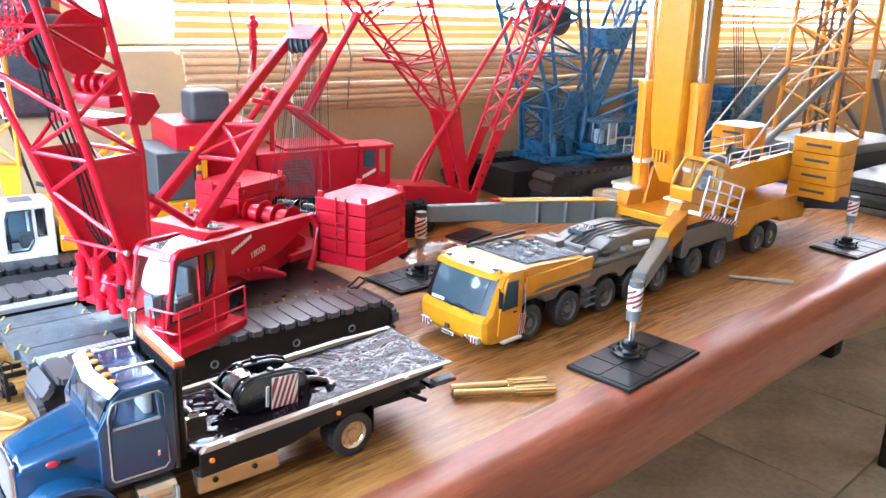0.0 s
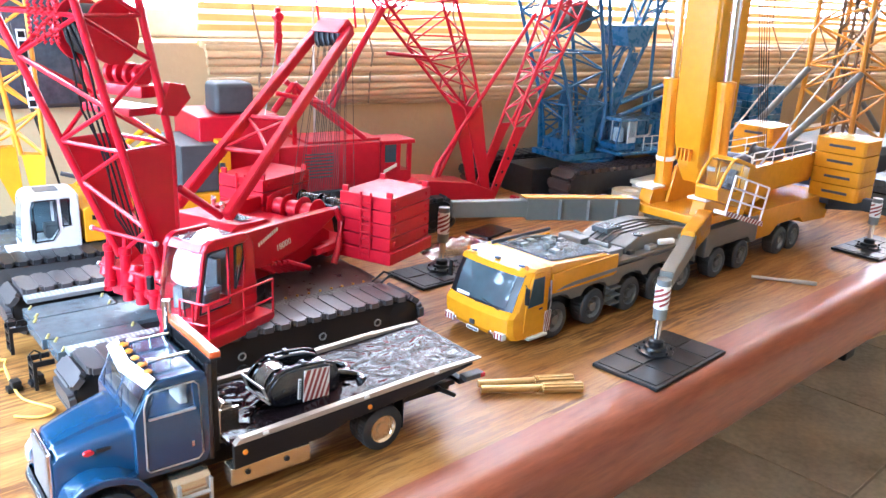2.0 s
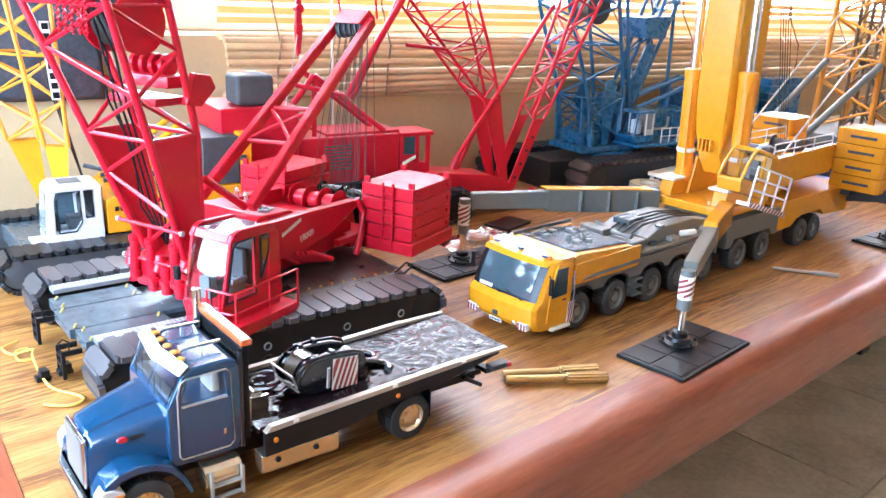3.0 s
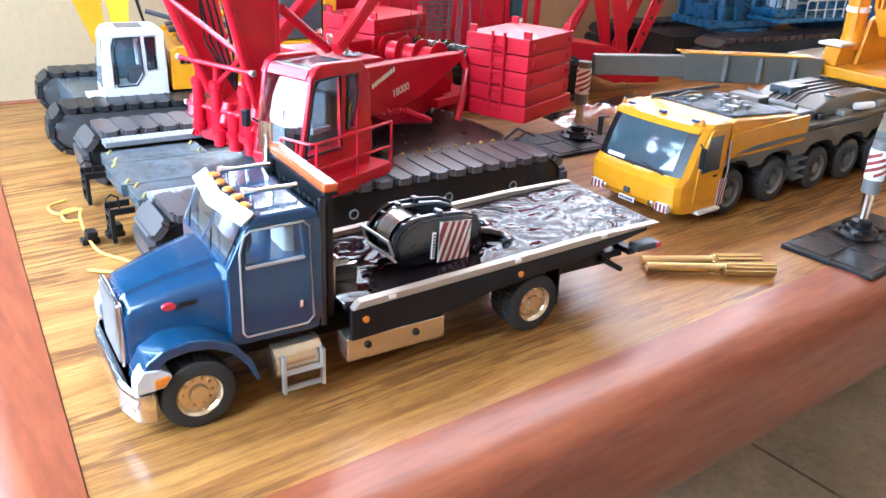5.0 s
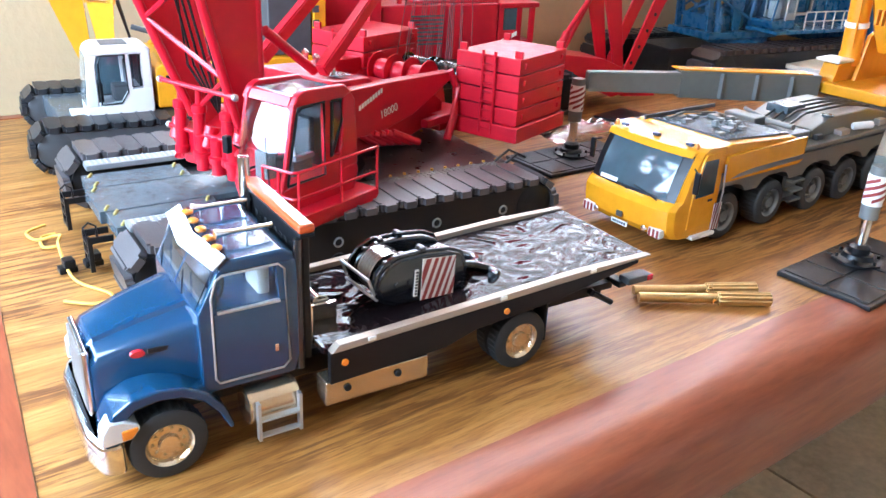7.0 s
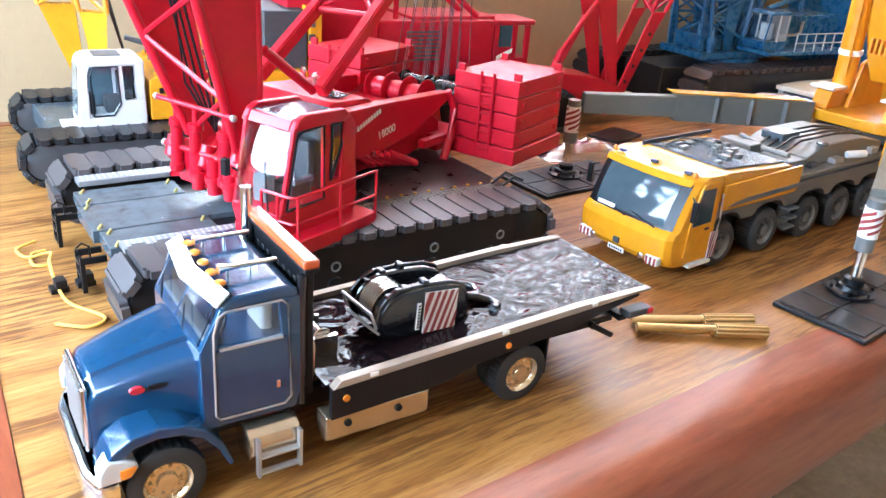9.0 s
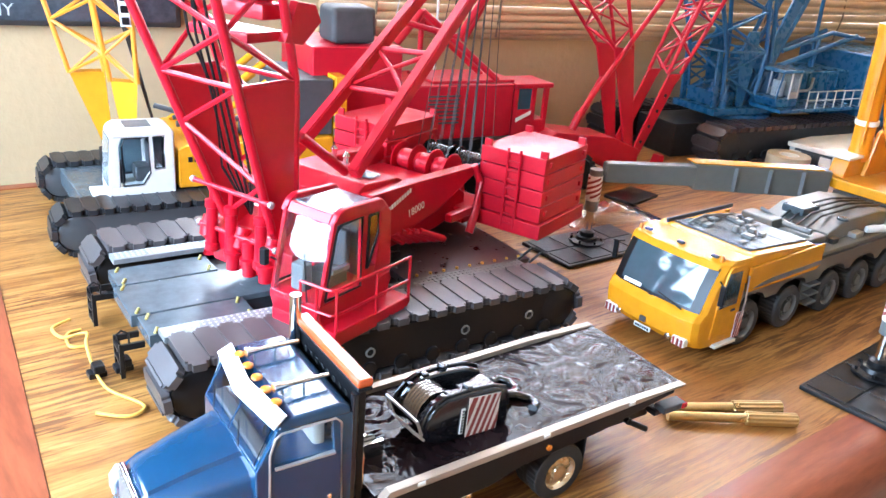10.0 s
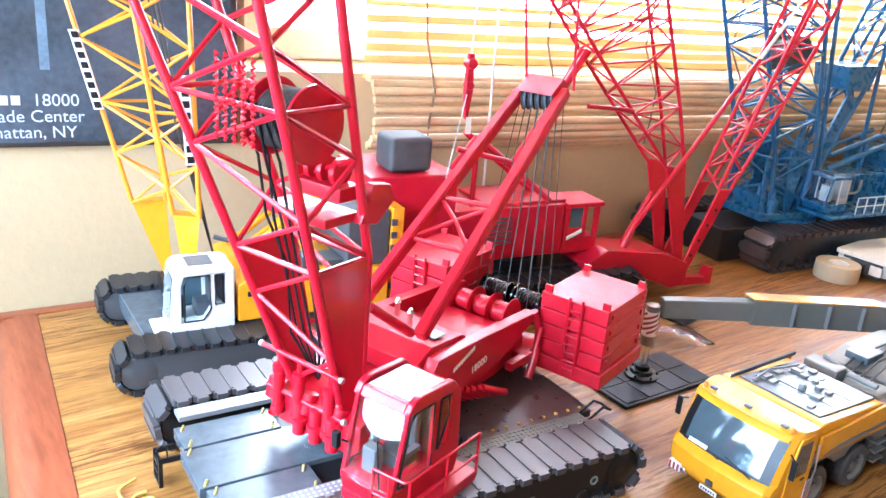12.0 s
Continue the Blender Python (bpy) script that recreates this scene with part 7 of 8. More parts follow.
# ---- older red crawler crane behind ----
def old_red_crane():
    m = pose(0.295, 0.362, 0, 0, 0, -8.8)
    t = thing("crawler_crane", "older red crawler crane model with a long machine house", "model crane", m, "crawler cranes")
    crawler(t, -0.03, -0.030, 0.235, 0.026, 0.034, TRACK, BLACK, 40)
    crawler(t, -0.03, 0.062, 0.235, 0.026, 0.034, TRACK, BLACK, 40)
    part("carbody", box(B(), (0.0, -0.003, 0.012), (0.18, 0.061, 0.036), 0.001), BLACK, t)
    part("slew_ring", lathe(B(), (0.09, 0.029, 0.036), (0, 0, 1), [(0.034, 0), (0.034, 0.009)], 36), BLACK, t)
    house = part("machine_house", box(B(), (0.0305, 0.0, 0.045), (0.133, 0.062, 0.088), 0.0015), RED_FAR, t, "long red machine house with louvres")
    part("rear_house", box(B(), (-0.040, -0.003, 0.045), (0.030, 0.066, 0.118), 0.0015), RED_FAR, t, "tall red rear housing")
    for k in range(8):
        part("louvre", box(B(), (0.055, -0.0008, 0.058 + k * 0.003), (0.083, -0.0001, 0.0592 + k * 0.003)), DARK_GREY, house)
    part("roof_plate", box(B(), (0.06, 0.004, 0.0881), (0.135, 0.05, 0.0905), 0.0006), RED_FAR, house)
    cab = new("operator_cab")
    cab.parent = t
    fr = B()
    box(fr, (0.1335, 0.0, 0.045), (0.168, 0.030, 0.058), 0.0006), box(fr, (0.1335, -0.002, 0.084), (0.1705, 0.032, 0.088), 0.0008)
    for x, y in ((0.1335, 0.0), (0.1635, 0.0), (0.1635, 0.027), (0.1335, 0.027), (0.151, 0.0)):
        box(fr, (x, y, 0.0575), (x + 0.0045, y + 0.003, 0.0845), 0.0003)
    box(fr, (0.138, 0.0005, 0.0575), (0.151, 0.002, 0.0665))
    part("cab_frame", fr, RED_FAR, cab)
    part("cab_window", box(B(), (0.1385, 0.0008, 0.0665), (0.1508, 0.0016, 0.0838)), GLASS_DARK, cab)
    part("name_panel", prism(B(), [(0.137, 0.0595), (0.151, 0.0655), (0.151, 0.0625), (0.137, 0.0565)], "y", -0.0008, 0.0), CREAM, cab, "pale slanting name panel")
    part("grey_block", box(B(), (-0.023, 0.004, 0.1183), (0.011, 0.034, 0.144), 0.004), BLOCK_GREY, t, "worn grey block on the roof")
    # front beam and boom foot
    part("front_beam", prism(B(), [(0.150, 0.040), (0.170, 0.050), (0.232, 0.042), (0.262, 0.030), (0.262, 0.010), (0.245, 0.008), (0.215, 0.020), (0.150, 0.028)], "y", -0.016, 0.020, 0.001), RED_FAR, t, "red front beam")
    part("front_bracket", prism(B(), [(0.262, 0.006), (0.300, 0.004), (0.300, 0.020), (0.295, 0.020), (0.292, 0.011), (0.262, 0.014)], "y", -0.010, 0.000, 0.0006), RED_FAR, t)
    foot = Vector((0.252, -0.002, 0.028))
    # mast leaning back
    mast = new("mast")
    mast.parent = t
    tagged(mast, "red lattice mast leaning back")
    for y in (-0.013, 0.011):
        pl = prism(B(), [(0.248, 0.026), (0.257, 0.026), (0.2395, 0.118), (0.231, 0.118), (0.218, 0.120)], "y", y - 0.0012, y + 0.0012, 0.0005)
        part("mast_plate", pl, RED_FAR, mast)
    Q = lambda a, b: [(a[0], -0.013, a[1]), (b[0], -0.013, b[1]), (b[0], 0.011, b[1]), (a[0], 0.011, a[1])]
    lattice(mast, [Q((0.219, 0.118), (0.2385, 0.118)), Q((0.176, 0.163), (0.222, 0.168)), Q((0.132, 0.209), (0.196, 0.235)), Q((0.10, 0.245), (0.165, 0.32))], 0.0016, 0.0009, RED_FAR, [3, 4, 4], caps=False)
    bar("link", (0.132, -0.001, 0.209), (0.075, -0.004, 0.125), 0.0030, RED_FAR, mast)
    bar("link", (0.132, 0.006, 0.209), (0.085, 0.006, 0.120), 0.0024, RED_FAR, mast)
    bar("link", (0.075, -0.004, 0.125), (0.030, 0.004, 0.135), 0.0022, RED_FAR, mast)
    bar("link", (0.172, -0.014, 0.166), (0.128, -0.016, 0.170), 0.0018, RED_FAR, mast)
    for a, b, r in (((0.03, 0.01, 0.118), (0.05, 0.01, 0.142), 0.003), ((0.05, 0.01, 0.142), (0.118, 0.004, 0.0905), 0.0026), ((0.05, 0.03, 0.142), (0.118, 0.03, 0.0905), 0.0026), ((0.05, 0.01, 0.142), (0.05, 0.01, 0.088), 0.0022)):
        bar("gantry_leg", a, b, r, RED_FAR, t)
    # boom leaning forward
    boom = new("boom")
    boom.parent = t
    tagged(boom, "red lattice boom leaning forward")
    for y in (-0.014, 0.012):
        pl = prism(B(), [(0.252, 0.022), (0.262, 0.022), (0.292, 0.086), (0.298, 0.096), (0.283, 0.096), (0.274, 0.075)], "y", y - 0.0012, y + 0.0012, 0.0005)
        plate = part("boom_plate", pl, RED_FAR, boom, "red boom plate with round holes")
        for k in range(4):
            part("hole", lathe(B(), (0.2625 + k * 0.0066, y - 0.0016 if y < 0 else y + 0.0016, 0.037 + k * 0.0135), (0, 1, 0), [(0.0016, -0.0002), (0.0016, 0.0002)], 12), BLACK, plate)
    lattice(boom, [Q((0.283, 0.096), (0.298, 0.096)), Q((0.305, 0.150), (0.332, 0.155)), Q((0.330, 0.215), (0.366, 0.220)), Q((0.375, 0.33), (0.412, 0.33))], 0.0018, 0.001, RED_FAR, [4, 4, 5], caps=False)
    bar("strut", (0.184, -0.016, 0.058), (0.297, -0.016, 0.208), 0.0021, RED_FAR, t)
    bar("strut", (0.184, -0.016, 0.052), (0.190, -0.016, 0.066), 0.0034, RED_FAR, t)
    bar("strut", (0.297, -0.016, 0.208), (0.345, -0.016, 0.275), 0.0014, CREAM, t)
    bar("strut", (0.205, 0.012, 0.040), (0.230, 0.010, 0.090), 0.0028, RED_FAR, t)
    # hook hanging by the mast
    hk = B()
    prism(hk, [(0.0255, 0.160), (0.0235, 0.180), (0.0245, 0.206), (0.0290, 0.206), (0.0300, 0.180), (0.0280, 0.160)], "y", -0.012, -0.008, 0.0008)
    lathe(hk, (0.027, -0.014, 0.199), (0, 1, 0), [(0.0034, 0), (0.0038, 0.0005), (0.0038, 0.0075), (0.0034, 0.008)], 16)
    lathe(hk, (0.027, -0.013, 0.184), (0, 1, 0), [(0.0028, 0), (0.0032, 0.0005), (0.0032, 0.0055), (0.0028, 0.006)], 16)
    hook = part("hook_block", hk, RED_FAR, t, "small red hook block")
    part("paper_tag", slab(B(), [(0.026, -0.013, 0.150), (0.030, -0.013, 0.150), (0.030, -0.0125, 0.162), (0.026, -0.0125, 0.162)], 0.0004), CREAM, hook)
    bar("rope", (0.027, -0.01, 0.206), (0.033, -0.01, 0.40), 0.0006, WHITE_CORD, t)
    bar("rope", (0.025, -0.012, 0.178), (0.010, -0.02, 0.12), 0.0004, GREY_LIGHT, t)
    return t


old_red_crane()


# ---- blue crawler crane at the back ----
def blue_crane():
    t = thing("crawler_crane", "blue lattice crawler crane model on dark brown tracks", "model crane", pose(0.683, 0.395, 0, 0, 0, -9), "crawler cranes")
    crawler(t, 0.000, -0.092, 0.25, 0.036, 0.038, TRACK_BROWN, TRACK, 44)
    crawler(t, -0.055, 0.012, 0.25, 0.034, 0.038, TRACK, BLACK, 44)
    part("carbody", box(B(), (-0.018, -0.050, 0.0), (0.075, 0.006, 0.034), 0.001), TRACK, t, "black carbody block")
    part("slew_ring", lathe(B(), (0.085, -0.03, 0.034), (0, 0, 1), [(0.032, 0), (0.034, 0.001), (0.034, 0.007), (0.03, 0.008)], 36), BLUE, t)
    part("base_plate", box(B(), (0.022, -0.058, 0.042), (0.118, 0.002, 0.049), 0.001), BLUE, t)
    for y in (-0.050, -0.006):
        part("foot_plate", prism(B(), [(0.062, 0.049), (0.052, 0.100), (0.060, 0.125), (0.074, 0.125), (0.076, 0.100), (0.070, 0.049)], "y", y, y + 0.003, 0.0008), BLUE, t)
        part("foot_post", prism(B(), [(0.026, 0.049), (0.022, 0.105), (0.028, 0.105), (0.033, 0.049)], "y", y, y + 0.003, 0.0006), BLUE, t)
        for z0, z1 in ((0.066, 0.082), (0.082, 0.098)):
            bar("foot_brace", (0.028, y + 0.0015, z0), (0.058, y + 0.0015, z1), 0.0012, BLUE, t, 6)
            bar("foot_brace", (0.058, y + 0.0015, z0), (0.026, y + 0.0015, z1), 0.0012, BLUE, t, 6)
            bar("foot_brace", (0.026, y + 0.0015, z1), (0.060, y + 0.0015, z1), 0.0015, BLUE, t, 6)
    part("boom_foot", box(B(), (0.032, -0.0465, 0.0492), (0.060, -0.0065, 0.0640), 0.001), BLUE, t, "blue boom foot housing")
    for y in (-0.0530, -0.034, -0.018):
        part("foot_ram", lathe(B(), (0.038, y, 0.049), (0, 0, 1), [(0.004, 0), (0.004, 0.008), (0.0052, 0.0085), (0.0052, 0.013), (0.0022, 0.016), (0.0022, 0.024)], 14), BLUE, t)
    part("back_drum", lathe(B(), (0.090, -0.046, 0.094), (0, 1, 0), [(0.009, 0), (0.0125, 0.0005), (0.0125, 0.002), (0.0085, 0.0025), (0.0085, 0.031), (0.0125, 0.0315), (0.0125, 0.033), (0.009, 0.0335)], 22), BLUE, t)
    house = part("machine_house", box(B(), (0.105, -0.052, 0.047), (0.228, 0.004, 0.084), 0.0015), BLUE, t, "long blue machine house")
    for k in range(7):
        part("panel_rib", box(B(), (0.113 + k * 0.0155, -0.0535, 0.05), (0.1146 + k * 0.0155, -0.0519, 0.082)), BLUE, house)
    tank = B()
    prism(tank, [(0.226, -0.072), (0.231, -0.078), (0.262, -0.084), (0.285, -0.078), (0.292, -0.06), (0.292, 0.02), (0.226, 0.02)], "z", 0.026, 0.104, 0.0015)
    part("counterweight", tank, BLUE, t, "large rounded blue counterweight")
    for k in range(9):
        part("weight_block", box(B(), (0.2935, -0.066, 0.036 + k * 0.0076), (0.325, 0.02, 0.0432 + k * 0.0076), 0.0007), BLUE, t)
    cab = new("operator_cab")
    cab.parent = t
    part("cab_base", prism(B(), [(0.083, 0.0546), (0.079, 0.0600), (0.0795, 0.0630), (0.112, 0.0630), (0.112, 0.0546)], "y", -0.082, -0.0535, 0.0010), BLUE, cab)
    part("roof", prism(B(), [(0.0842, 0.0885), (0.0870, 0.0920), (0.112, 0.0920), (0.112, 0.0885)], "y", -0.082, -0.0535, 0.0010), BLUE, cab)
    part("rear_panel", box(B(), (0.1095, -0.0818, 0.0632), (0.1118, -0.0537, 0.0884), 0.0004), SILVER, cab)
    for y in (-0.0810, -0.0545):
        bar("front_pillar", (0.0800, y, 0.062), (0.0848, y, 0.090), 0.0009, BLUE, cab, 6)
        bar("door_pillar", (0.0980, y, 0.062), (0.0980, y, 0.090), 0.0011, GREY_LIGHT, cab, 6)
        pane("side_window", prism(B(), [(0.0815, 0.0635), (0.0860, 0.0885), (0.0972, 0.0885), (0.0972, 0.0635)], "y", y - 0.0002, y + 0.0002), cab)
        pane("side_window", prism(B(), [(0.0990, 0.0700), (0.0990, 0.0885), (0.1090, 0.0885), (0.1090, 0.0700)], "y", y - 0.0002, y + 0.0002), cab)
        part("side_panel", box(B(), (0.0990, y - 0.0004, 0.0630), (0.1094, y + 0.0004, 0.0698)), SILVER, cab)
    pane("front_window", slab(B(), [(0.0797, -0.079, 0.0632), (0.0797, -0.0565, 0.0632), (0.0842, -0.0565, 0.0885), (0.0842, -0.079, 0.0885)], -0.0005), cab)
    part("seat", box(B(), (0.093, -0.073, 0.0632), (0.100, -0.062, 0.0800), 0.001), GREY_LIGHT, cab)
    pipe_bm = pipe(B(), [(0.135, -0.0537, 0.0640), (0.160, -0.0537, 0.0640), (0.1655, -0.0537, 0.0665), (0.1660, -0.0537, 0.0780)], 0.0016, 8)
    part("exhaust_pipe", pipe_bm, SILVER, t, "pale bent exhaust pipe")
    part("walkway", box(B(), (0.076, -0.0935, 0.051), (0.20, -0.0525, 0.0545), 0.0006), BLUE, t)
    rail = B()
    for z in (0.063, 0.072):
        pipe(rail, [(0.114, -0.0925, z), (0.198, -0.0925, z)], 0.0007, 6)
    for k in range(7):
        rod(rail, (0.114 + k * 0.014, -0.0925, 0.0545), (0.114 + k * 0.014, -0.0925, 0.072), 0.0007, 6)
    part("railing", rail, GREY_LIGHT, t, "pale tube railing")
    for p, q, r in (((0.118, -0.045, 0.090), (0.232, -0.045, 0.121), 0.0028), ((0.118, -0.005, 0.090), (0.232, -0.005, 0.121), 0.0028), ((0.118, -0.045, 0.105), (0.19, -0.045, 0.124), 0.0024), ((0.19, -0.045, 0.124), (0.245, -0.045, 0.118), 0.0024), ((0.17, -0.045, 0.088), (0.172, -0.045, 0.118), 0.0018)):
        bar("back_frame", p, q, r, BLUE, t)
    boom = new("boom")
    boom.parent = t
    tagged(boom, "tall blue lattice boom")
    cor = lambda z: [(0.026 - 0.40 * (z - 0.105), -0.005, z), (0.030 - 0.40 * (z - 0.105), -0.052, z), (0.086 - 0.21 * (z - 0.105), -0.052, z), (0.082 - 0.21 * (z - 0.105), -0.005, z)]
    lattice(boom, [[(0.034, -0.005, 0.06), (0.036, -0.052, 0.06), (0.082, -0.052, 0.06), (0.080, -0.005, 0.06)]] + [cor(z) for z in (0.105, 0.165, 0.23, 0.36)], 0.0023, 0.0013, BLUE, [2, 3, 3, 5], caps=False)
    box_ = B()
    lathe(box_, (0.040, -0.046, 0.205), (0, 1, 0), [(0.014, 0), (0.018, 0.001), (0.018, 0.004), (0.012, 0.005), (0.012, 0.03), (0.018, 0.031), (0.018, 0.034), (0.014, 0.035)], 24)
    part("boom_winch", box_, DARK_GREY, boom)
    mast = new("mast")
    mast.parent = t
    tagged(mast, "blue second mast with a sheave box")
    cor = lambda z: [(0.098 + 0.42 * (z - 0.09), -0.010, z), (0.098 + 0.42 * (z - 0.09), -0.040, z), (0.112 + 0.50 * (z - 0.09), -0.040, z), (0.110 + 0.50 * (z - 0.09), -0.010, z)]
    lattice(mast, [cor(z) for z in (0.05, 0.10, 0.175, 0.25, 0.34)], 0.0024, 0.0012, BLUE, [2, 3, 3, 3], caps=False)
    part("sheave_box", prism(B(), [(0.118, 0.172), (0.112, 0.196), (0.158, 0.198), (0.150, 0.172)], "y", -0.048, -0.004, 0.001), BLUE, mast)
    pl = B()
    prism(pl, [(0.094, 0.090), (0.108, 0.090), (0.142, 0.165), (0.126, 0.165)], "y", -0.0425, -0.0405, 0.0004)
    part("mast_plate", pl, BLUE, mast)
    bar("back_stay", (0.172, -0.04, 0.088), (0.166, -0.04, 0.30), 0.0022, BLUE, t)
    bar("back_stay", (0.100, -0.048, 0.094), (0.066, -0.048, 0.30), 0.0024, BLUE, t)
    # far counterweight on its own frame
    for k in range(6):
        part("weight_block", box(B(), (0.395, -0.03, 0.055 + k * 0.0103), (0.47, 0.03, 0.0648 + k * 0.0103), 0.0008), BLUE, t)
    part("weight_carrier", box(B(), (0.325, -0.02, 0.038), (0.475, 0.02, 0.0545), 0.001), BLUE, t)
    part("carrier_support", box(B(), (0.40, -0.022, 0.0), (0.46, 0.022, 0.038), 0.001), DARK_GREY, t)
    return t


blue_crane()


# ---- yellow lattice tower at the far end ----
def tower():
    t = thing("tower_crane", "yellow lattice tower model on white foam blocks with grey struts", "model crane", pose(1.10, 0.165, 0, 0, 0, -8))
    part("base_frame", box(B(), (-0.10, -0.05, 0.050), (0.10, 0.09, 0.062), 0.0015), STEEL_GREY, t)
    part("base_block", box(B(), (-0.09, -0.04, 0.0), (0.09, 0.08, 0.0498), 0.001), DARK_GREY, t)
    sq = lambda z, h: [(-0.012 - h, 0.02 + h, z), (-0.012 - h, 0.02 - h, z), (-0.012 + h, 0.02 - h, z), (-0.012 + h, 0.02 + h, z)]
    lattice(t, [sq(0.062, 0.040), sq(0.155, 0.037), sq(0.26, 0.036), sq(0.40, 0.036)], 0.0034, 0.0018, YELLOW_LATTICE, [3, 4, 5], caps=False)
    lattice(t, [[(x * 0.4 - 0.007, 0.012 + y * 0.4, z) for x, y, z in sq(z, 0.036)] for z in (0.062, 0.2, 0.40)], 0.0024, 0.0012, paint("brown_lattice", (0.16, 0.09, 0.04), 0.5), [5, 6], caps=False)
    for p, q in (((-0.215, -0.02, 0.060), (-0.055, -0.02, 0.150)), ((-0.15, 0.07, 0.060), (-0.05, 0.055, 0.150)), ((0.115, -0.02, 0.040), (0.028, -0.02, 0.150)), ((0.18, 0.06, 0.050), (0.03, 0.055, 0.150))):
        bar("strut", p, q, 0.0042, STEEL_GREY, t)
    part("paper_tag", box(B(), (0.018, -0.024, 0.142), (0.034, -0.0225, 0.166), 0.0003), CREAM, t)
    part("strut_foot", box(B(), (-0.23, -0.03, 0.0), (-0.20, 0.0, 0.061), 0.001), GREY_LIGHT, t)
    return t


tower()

# ---- small things on the table ----
def punch(label, m, L, handle, material, group, r=0.0017):
    """A plain rod that ends in a thicker, ribbed grip."""
    t = thing("punch", label, "tool", m, group)
    R = r * 1.45
    shaft = rod(B(), (0, 0, R), (L - handle, 0, R), r, 16)
    part("shaft", shaft, material, t)
    bm, n = B(), 40
    rings = []
    for x, k in ((L - handle, 0.8), (L - handle + 0.0006, 1.0), (L - 0.0006, 1.0), (L, 0.85)):
        rings.append([bm.verts.new((x, R * k * (1 if i % 4 < 2 else 0.86) * math.cos(2 * math.pi * i / n), R + R * k * (1 if i % 4 < 2 else 0.86) * math.sin(2 * math.pi * i / n))) for i in range(n)])
    bm.faces.new(rings[0][::-1]), bm.faces.new(rings[-1])
    for a, b in zip(rings, rings[1:]):
        for i in range(n):
            bm.faces.new((a[i], a[(i + 1) % n], b[(i + 1) % n], b[i]))
    part("grip", bm, material, t, "ribbed grip")
    return t


lay = pose(0.2645, 0.0425, 0, 0, 0, -33)
punch("brass punch with a ribbed grip lying on the table", lay @ pose(0, 0.0036, 0, 0, 0, 2.5), 0.060, 0.025, BRASS, "brass punches", 0.0023)
punch("brass punch with a ribbed grip lying on the table", lay @ pose(0.0005, -0.0034, 0, 0, 0, -1.0), 0.062, 0.025, BRASS, "brass punches", 0.0023)
punch("thin steel punch with a knurled grip lying on the table", pose(0.605, 0.047, 0, 0, 0, -57), 0.053, 0.02, SILVER, "", 0.0013)

tape = thing("tape_roll", "roll of tan masking tape lying flat", "tape", pose(0.738, 0.268, 0))
part("roll", lathe(B(), (0, 0, 0), (0, 0, 1), [(0.0100, 0), (0.0205, 0), (0.0210, 0.0008), (0.0210, 0.0152), (0.0205, 0.016), (0.0100, 0.016)], 40, True), CARD, tape)
part("core", lathe(B(), (0, 0, 0), (0, 0, 1), [(0.0088, 0), (0.0099, 0), (0.0099, 0.0155), (0.0088, 0.0155)], 32, True), CREAM, tape)

trailer = thing("trailer", "pale grey flat trailer model with panelled sides", "model trailer", pose(0.762, 0.232, 0, 0, 0, 3))
part("deck", box(B(), (0, 0, 0.019), (0.12, 0.052, 0.0235), 0.0006), CREAM, trailer)
for y in (0.0, 0.045):
    part("side_panel", box(B(), (0.004, y, 0.006), (0.116, y + 0.006, 0.0188), 0.0005), GREY_LIGHT, trailer)
part("chassis", box(B(), (0.002, 0.0065, 0.003), (0.118, 0.0445, 0.0188), 0.0005), DARK_GREY, trailer)
for k in range(3):
    part("end_panel", box(B(), (-0.0012, 0.004 + k * 0.016, 0.007), (0.0, 0.016 + k * 0.016, 0.0165), 0.0003), CREAM if k != 1 else DARK_GREY, trailer)
for k in range(4):
    for y, s in ((0.004, -1), (0.048, 1)):
        wheel(trailer, 0.018 + k * 0.027, y, 0.0055, 0.006, RUBBER, STEEL_GREY, s, 5)

small_pad = tagged(part("plate", box(B(), (-0.021, -0.014, 0.0), (0.021, 0.014, 0.0025), 0.0005), BLACK), "small flat black plastic plate on the table", "plate")
small_pad.matrix_basis = pose(0.513, 0.276, 0, 0, 0, 10)

# crumpled clear film beside the pad
bm = B()
rng = random.Random(21)
grid = [[None] * 13 for _ in range(9)]
for i in range(9):
    for j in range(13):
        u, v = i / 8 - 0.5, j / 12 - 0.5
        fall = max(0.0, 1 - (2 * u) ** 2) * max(0.0, 1 - (2 * v) ** 2)
        h = 0.0006 + fall * (0.006 + 0.012 * abs(noise.noise((u * 5, v * 7, 2.0))))
        grid[i][j] = bm.verts.new((v * 0.085 + rng.uniform(-0.001, 0.001), u * 0.038 + rng.uniform(-0.001, 0.001), h))
for i in range(8):
    for j in range(12):
        bm.faces.new((grid[i][j], grid[i][j + 1], grid[i + 1][j + 1], grid[i + 1][j]))
bmesh.ops.solidify(bm, geom=bm.faces[:], thickness=0.00015)
film_bag = tagged(part("plastic_film", bm, FILM), "crumpled clear plastic film on the table", "plastic bag")
film_bag.matrix_basis = pose(0.452, 0.252, 0.0006, 0, 0, -12)

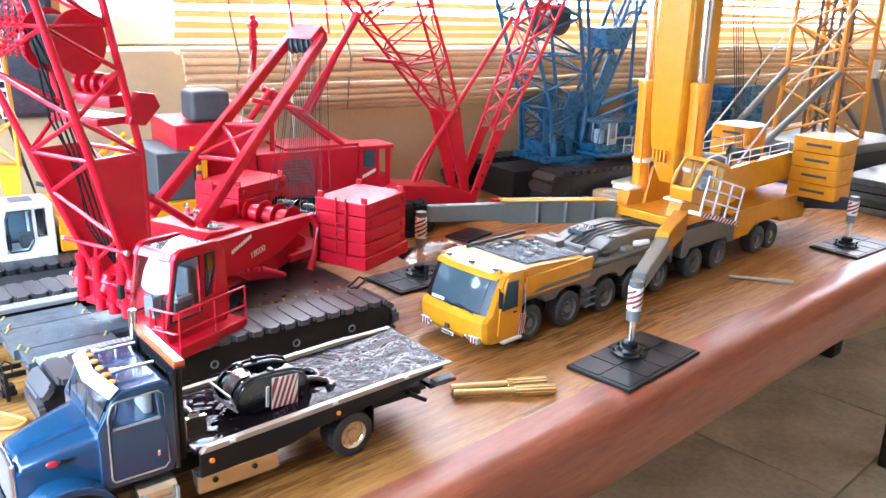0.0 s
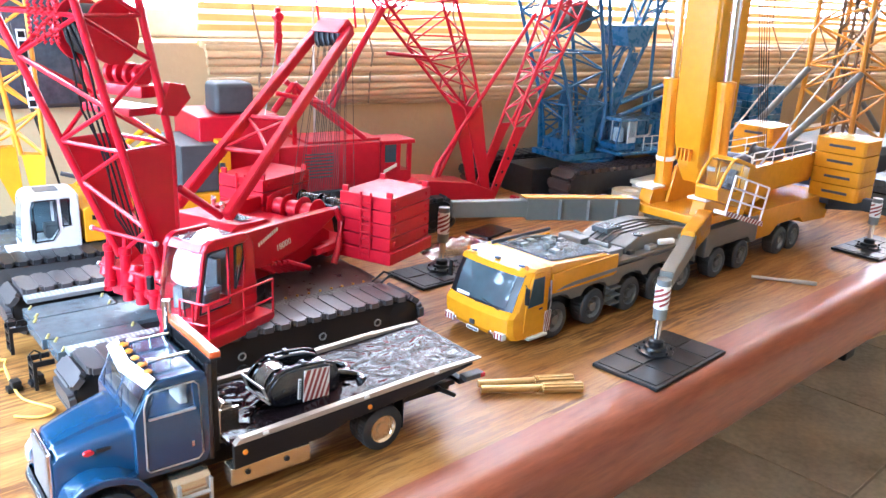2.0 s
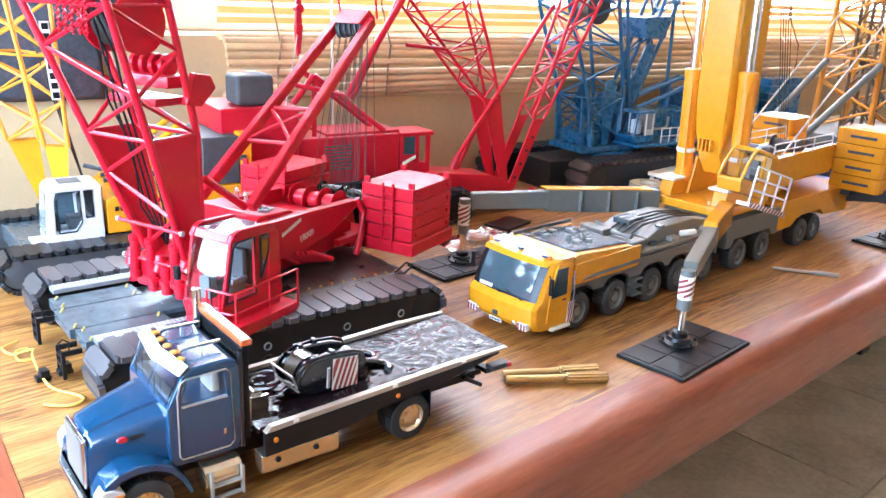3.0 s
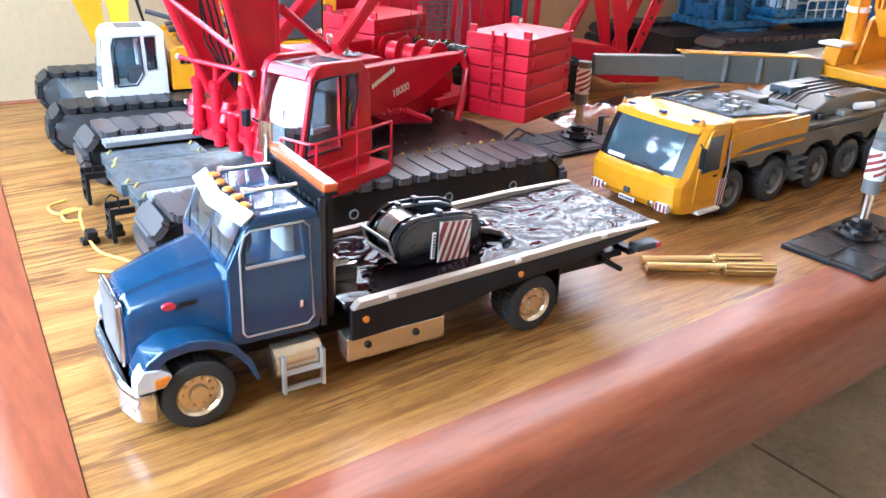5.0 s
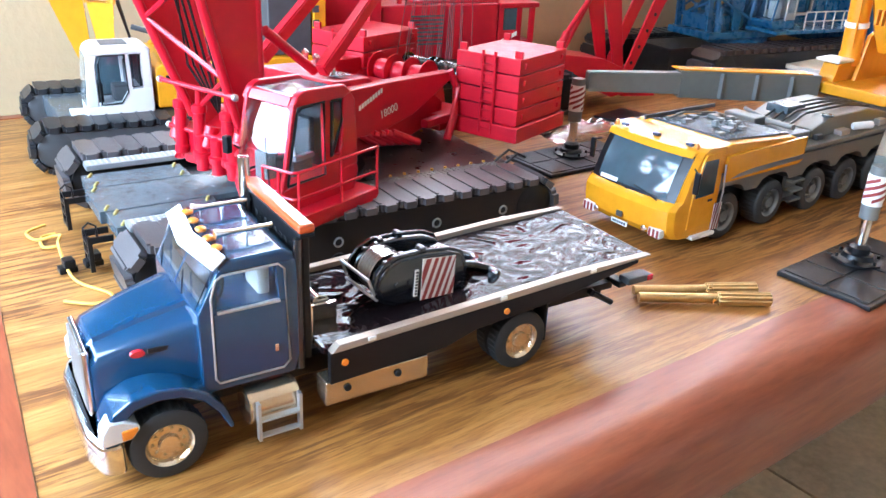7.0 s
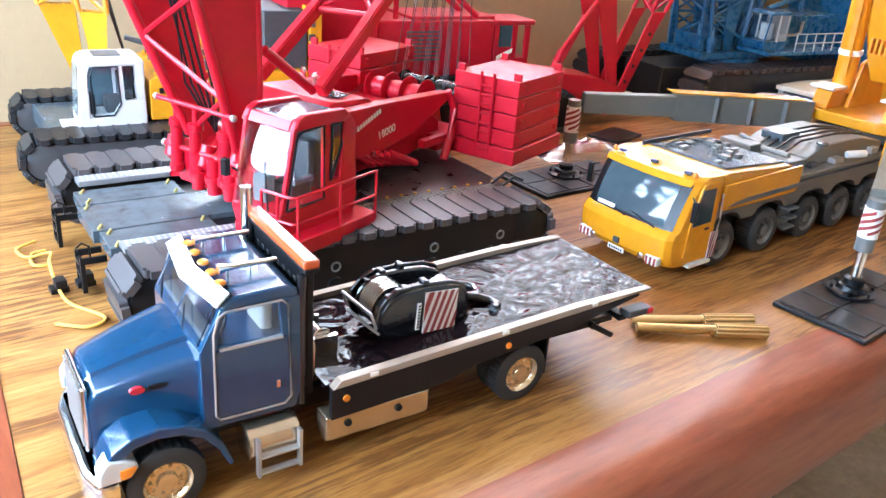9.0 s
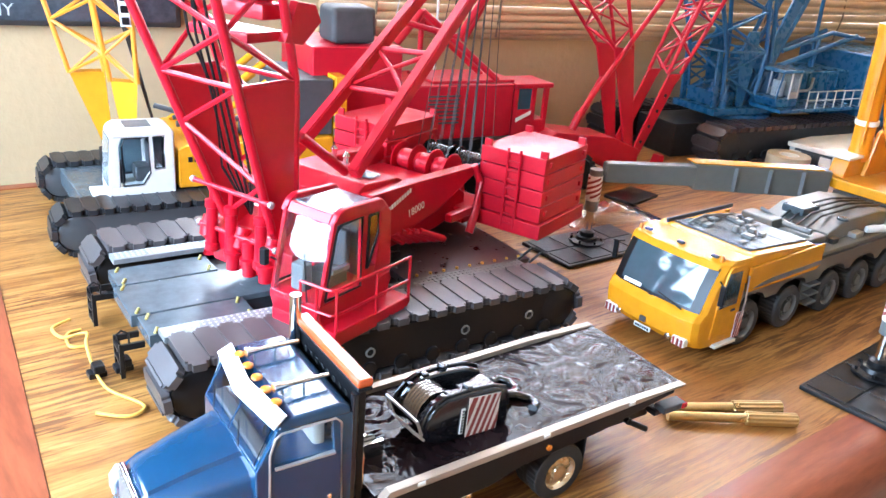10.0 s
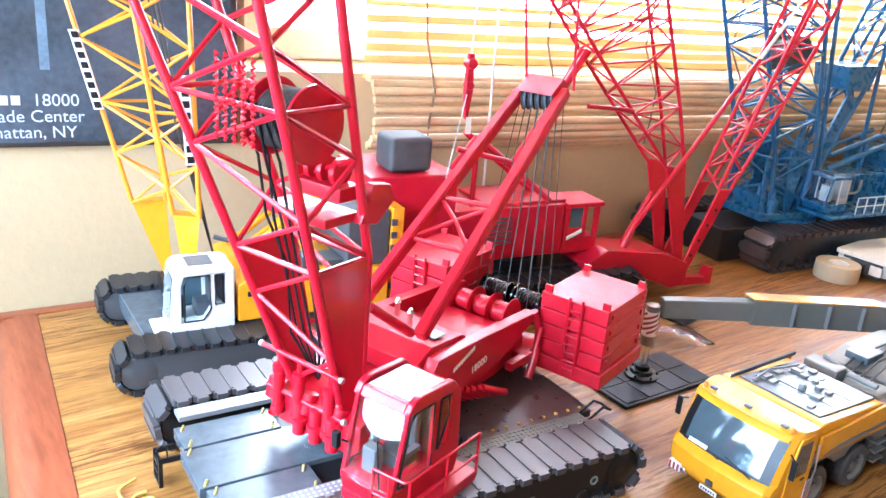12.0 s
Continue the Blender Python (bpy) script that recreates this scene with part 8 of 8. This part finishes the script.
def smooth(pts, n=6):
    """Rounded line through the points."""
    p = [Vector(q) for q in [pts[0]] + list(pts) + [pts[-1]]]
    out = []
    for a, b, c, d in zip(p, p[1:], p[2:], p[3:]):
        for k in range(n):
            u = k / n
            out.append(0.5 * (2 * b + (c - a) * u + (2 * a - 5 * b + 4 * c - d) * u * u + (3 * b - a - 3 * c + d) * u ** 3))
    return out + [p[-1]]


# yellow ratchet straps in front of the red crane
strap = thing("lashing_strap", "thin yellow strap with black buckles, lying loose", "strap", pose(0, 0, 0))
part("strap_cord", pipe(B(), smooth([(0.060, 0.262, 0.002), (0.050, 0.256, 0.002), (0.052, 0.244, 0.002), (0.062, 0.240, 0.004), (0.058, 0.225, 0.006), (0.056, 0.205, 0.003), (0.057, 0.188, 0.0012), (0.066, 0.168, 0.0012), (0.058, 0.163, 0.0012), (0.047, 0.172, 0.0012)]), 0.0008, 8), STRAP, strap)
part("strap_cord", pipe(B(), smooth([(0.062, 0.250, 0.0012), (0.055, 0.248, 0.0012), (0.053, 0.235, 0.0012), (0.060, 0.232, 0.0012)]), 0.0008, 8), STRAP, strap)
for x, y, z in ((0.0565, 0.204, 0.0), (0.0665, 0.197, 0.004)):
    bk = B()
    box(bk, (x - 0.004, y - 0.003, z), (x + 0.004, y + 0.003, z + 0.003), 0.0005)
    box(bk, (x - 0.002, y - 0.0045, z + 0.003), (x + 0.003, y + 0.002, z + 0.007), 0.0006)
    part("buckle", bk, BLACK, strap, "black buckle")

# pale foam blocks and grey plates at the far end
for k, (x0, y0, x1, y1, z0, z1) in enumerate(((1.03, 0.225, 1.30, 0.285, 0.0, 0.055), (1.36, 0.02, 1.60, 0.14, 0.0, 0.075))):
    tagged(part("foam_block", box(B(), (x0, y0, z0), (x1, y1, z1), 0.002), WHITE), "white foam packing block standing on the table", "foam block", "foam blocks")
for k in range(5):
    tagged(part("steel_plate", box(B(), (0.955 + 0.004 * (k % 2), -0.002 + 0.003 * k, k * 0.0082), (1.16, 0.095, k * 0.0082 + 0.0074), 0.0008), DECK_GREY), "flat grey ribbed mat in a stack on the table", "crane mat", "stacked mats")
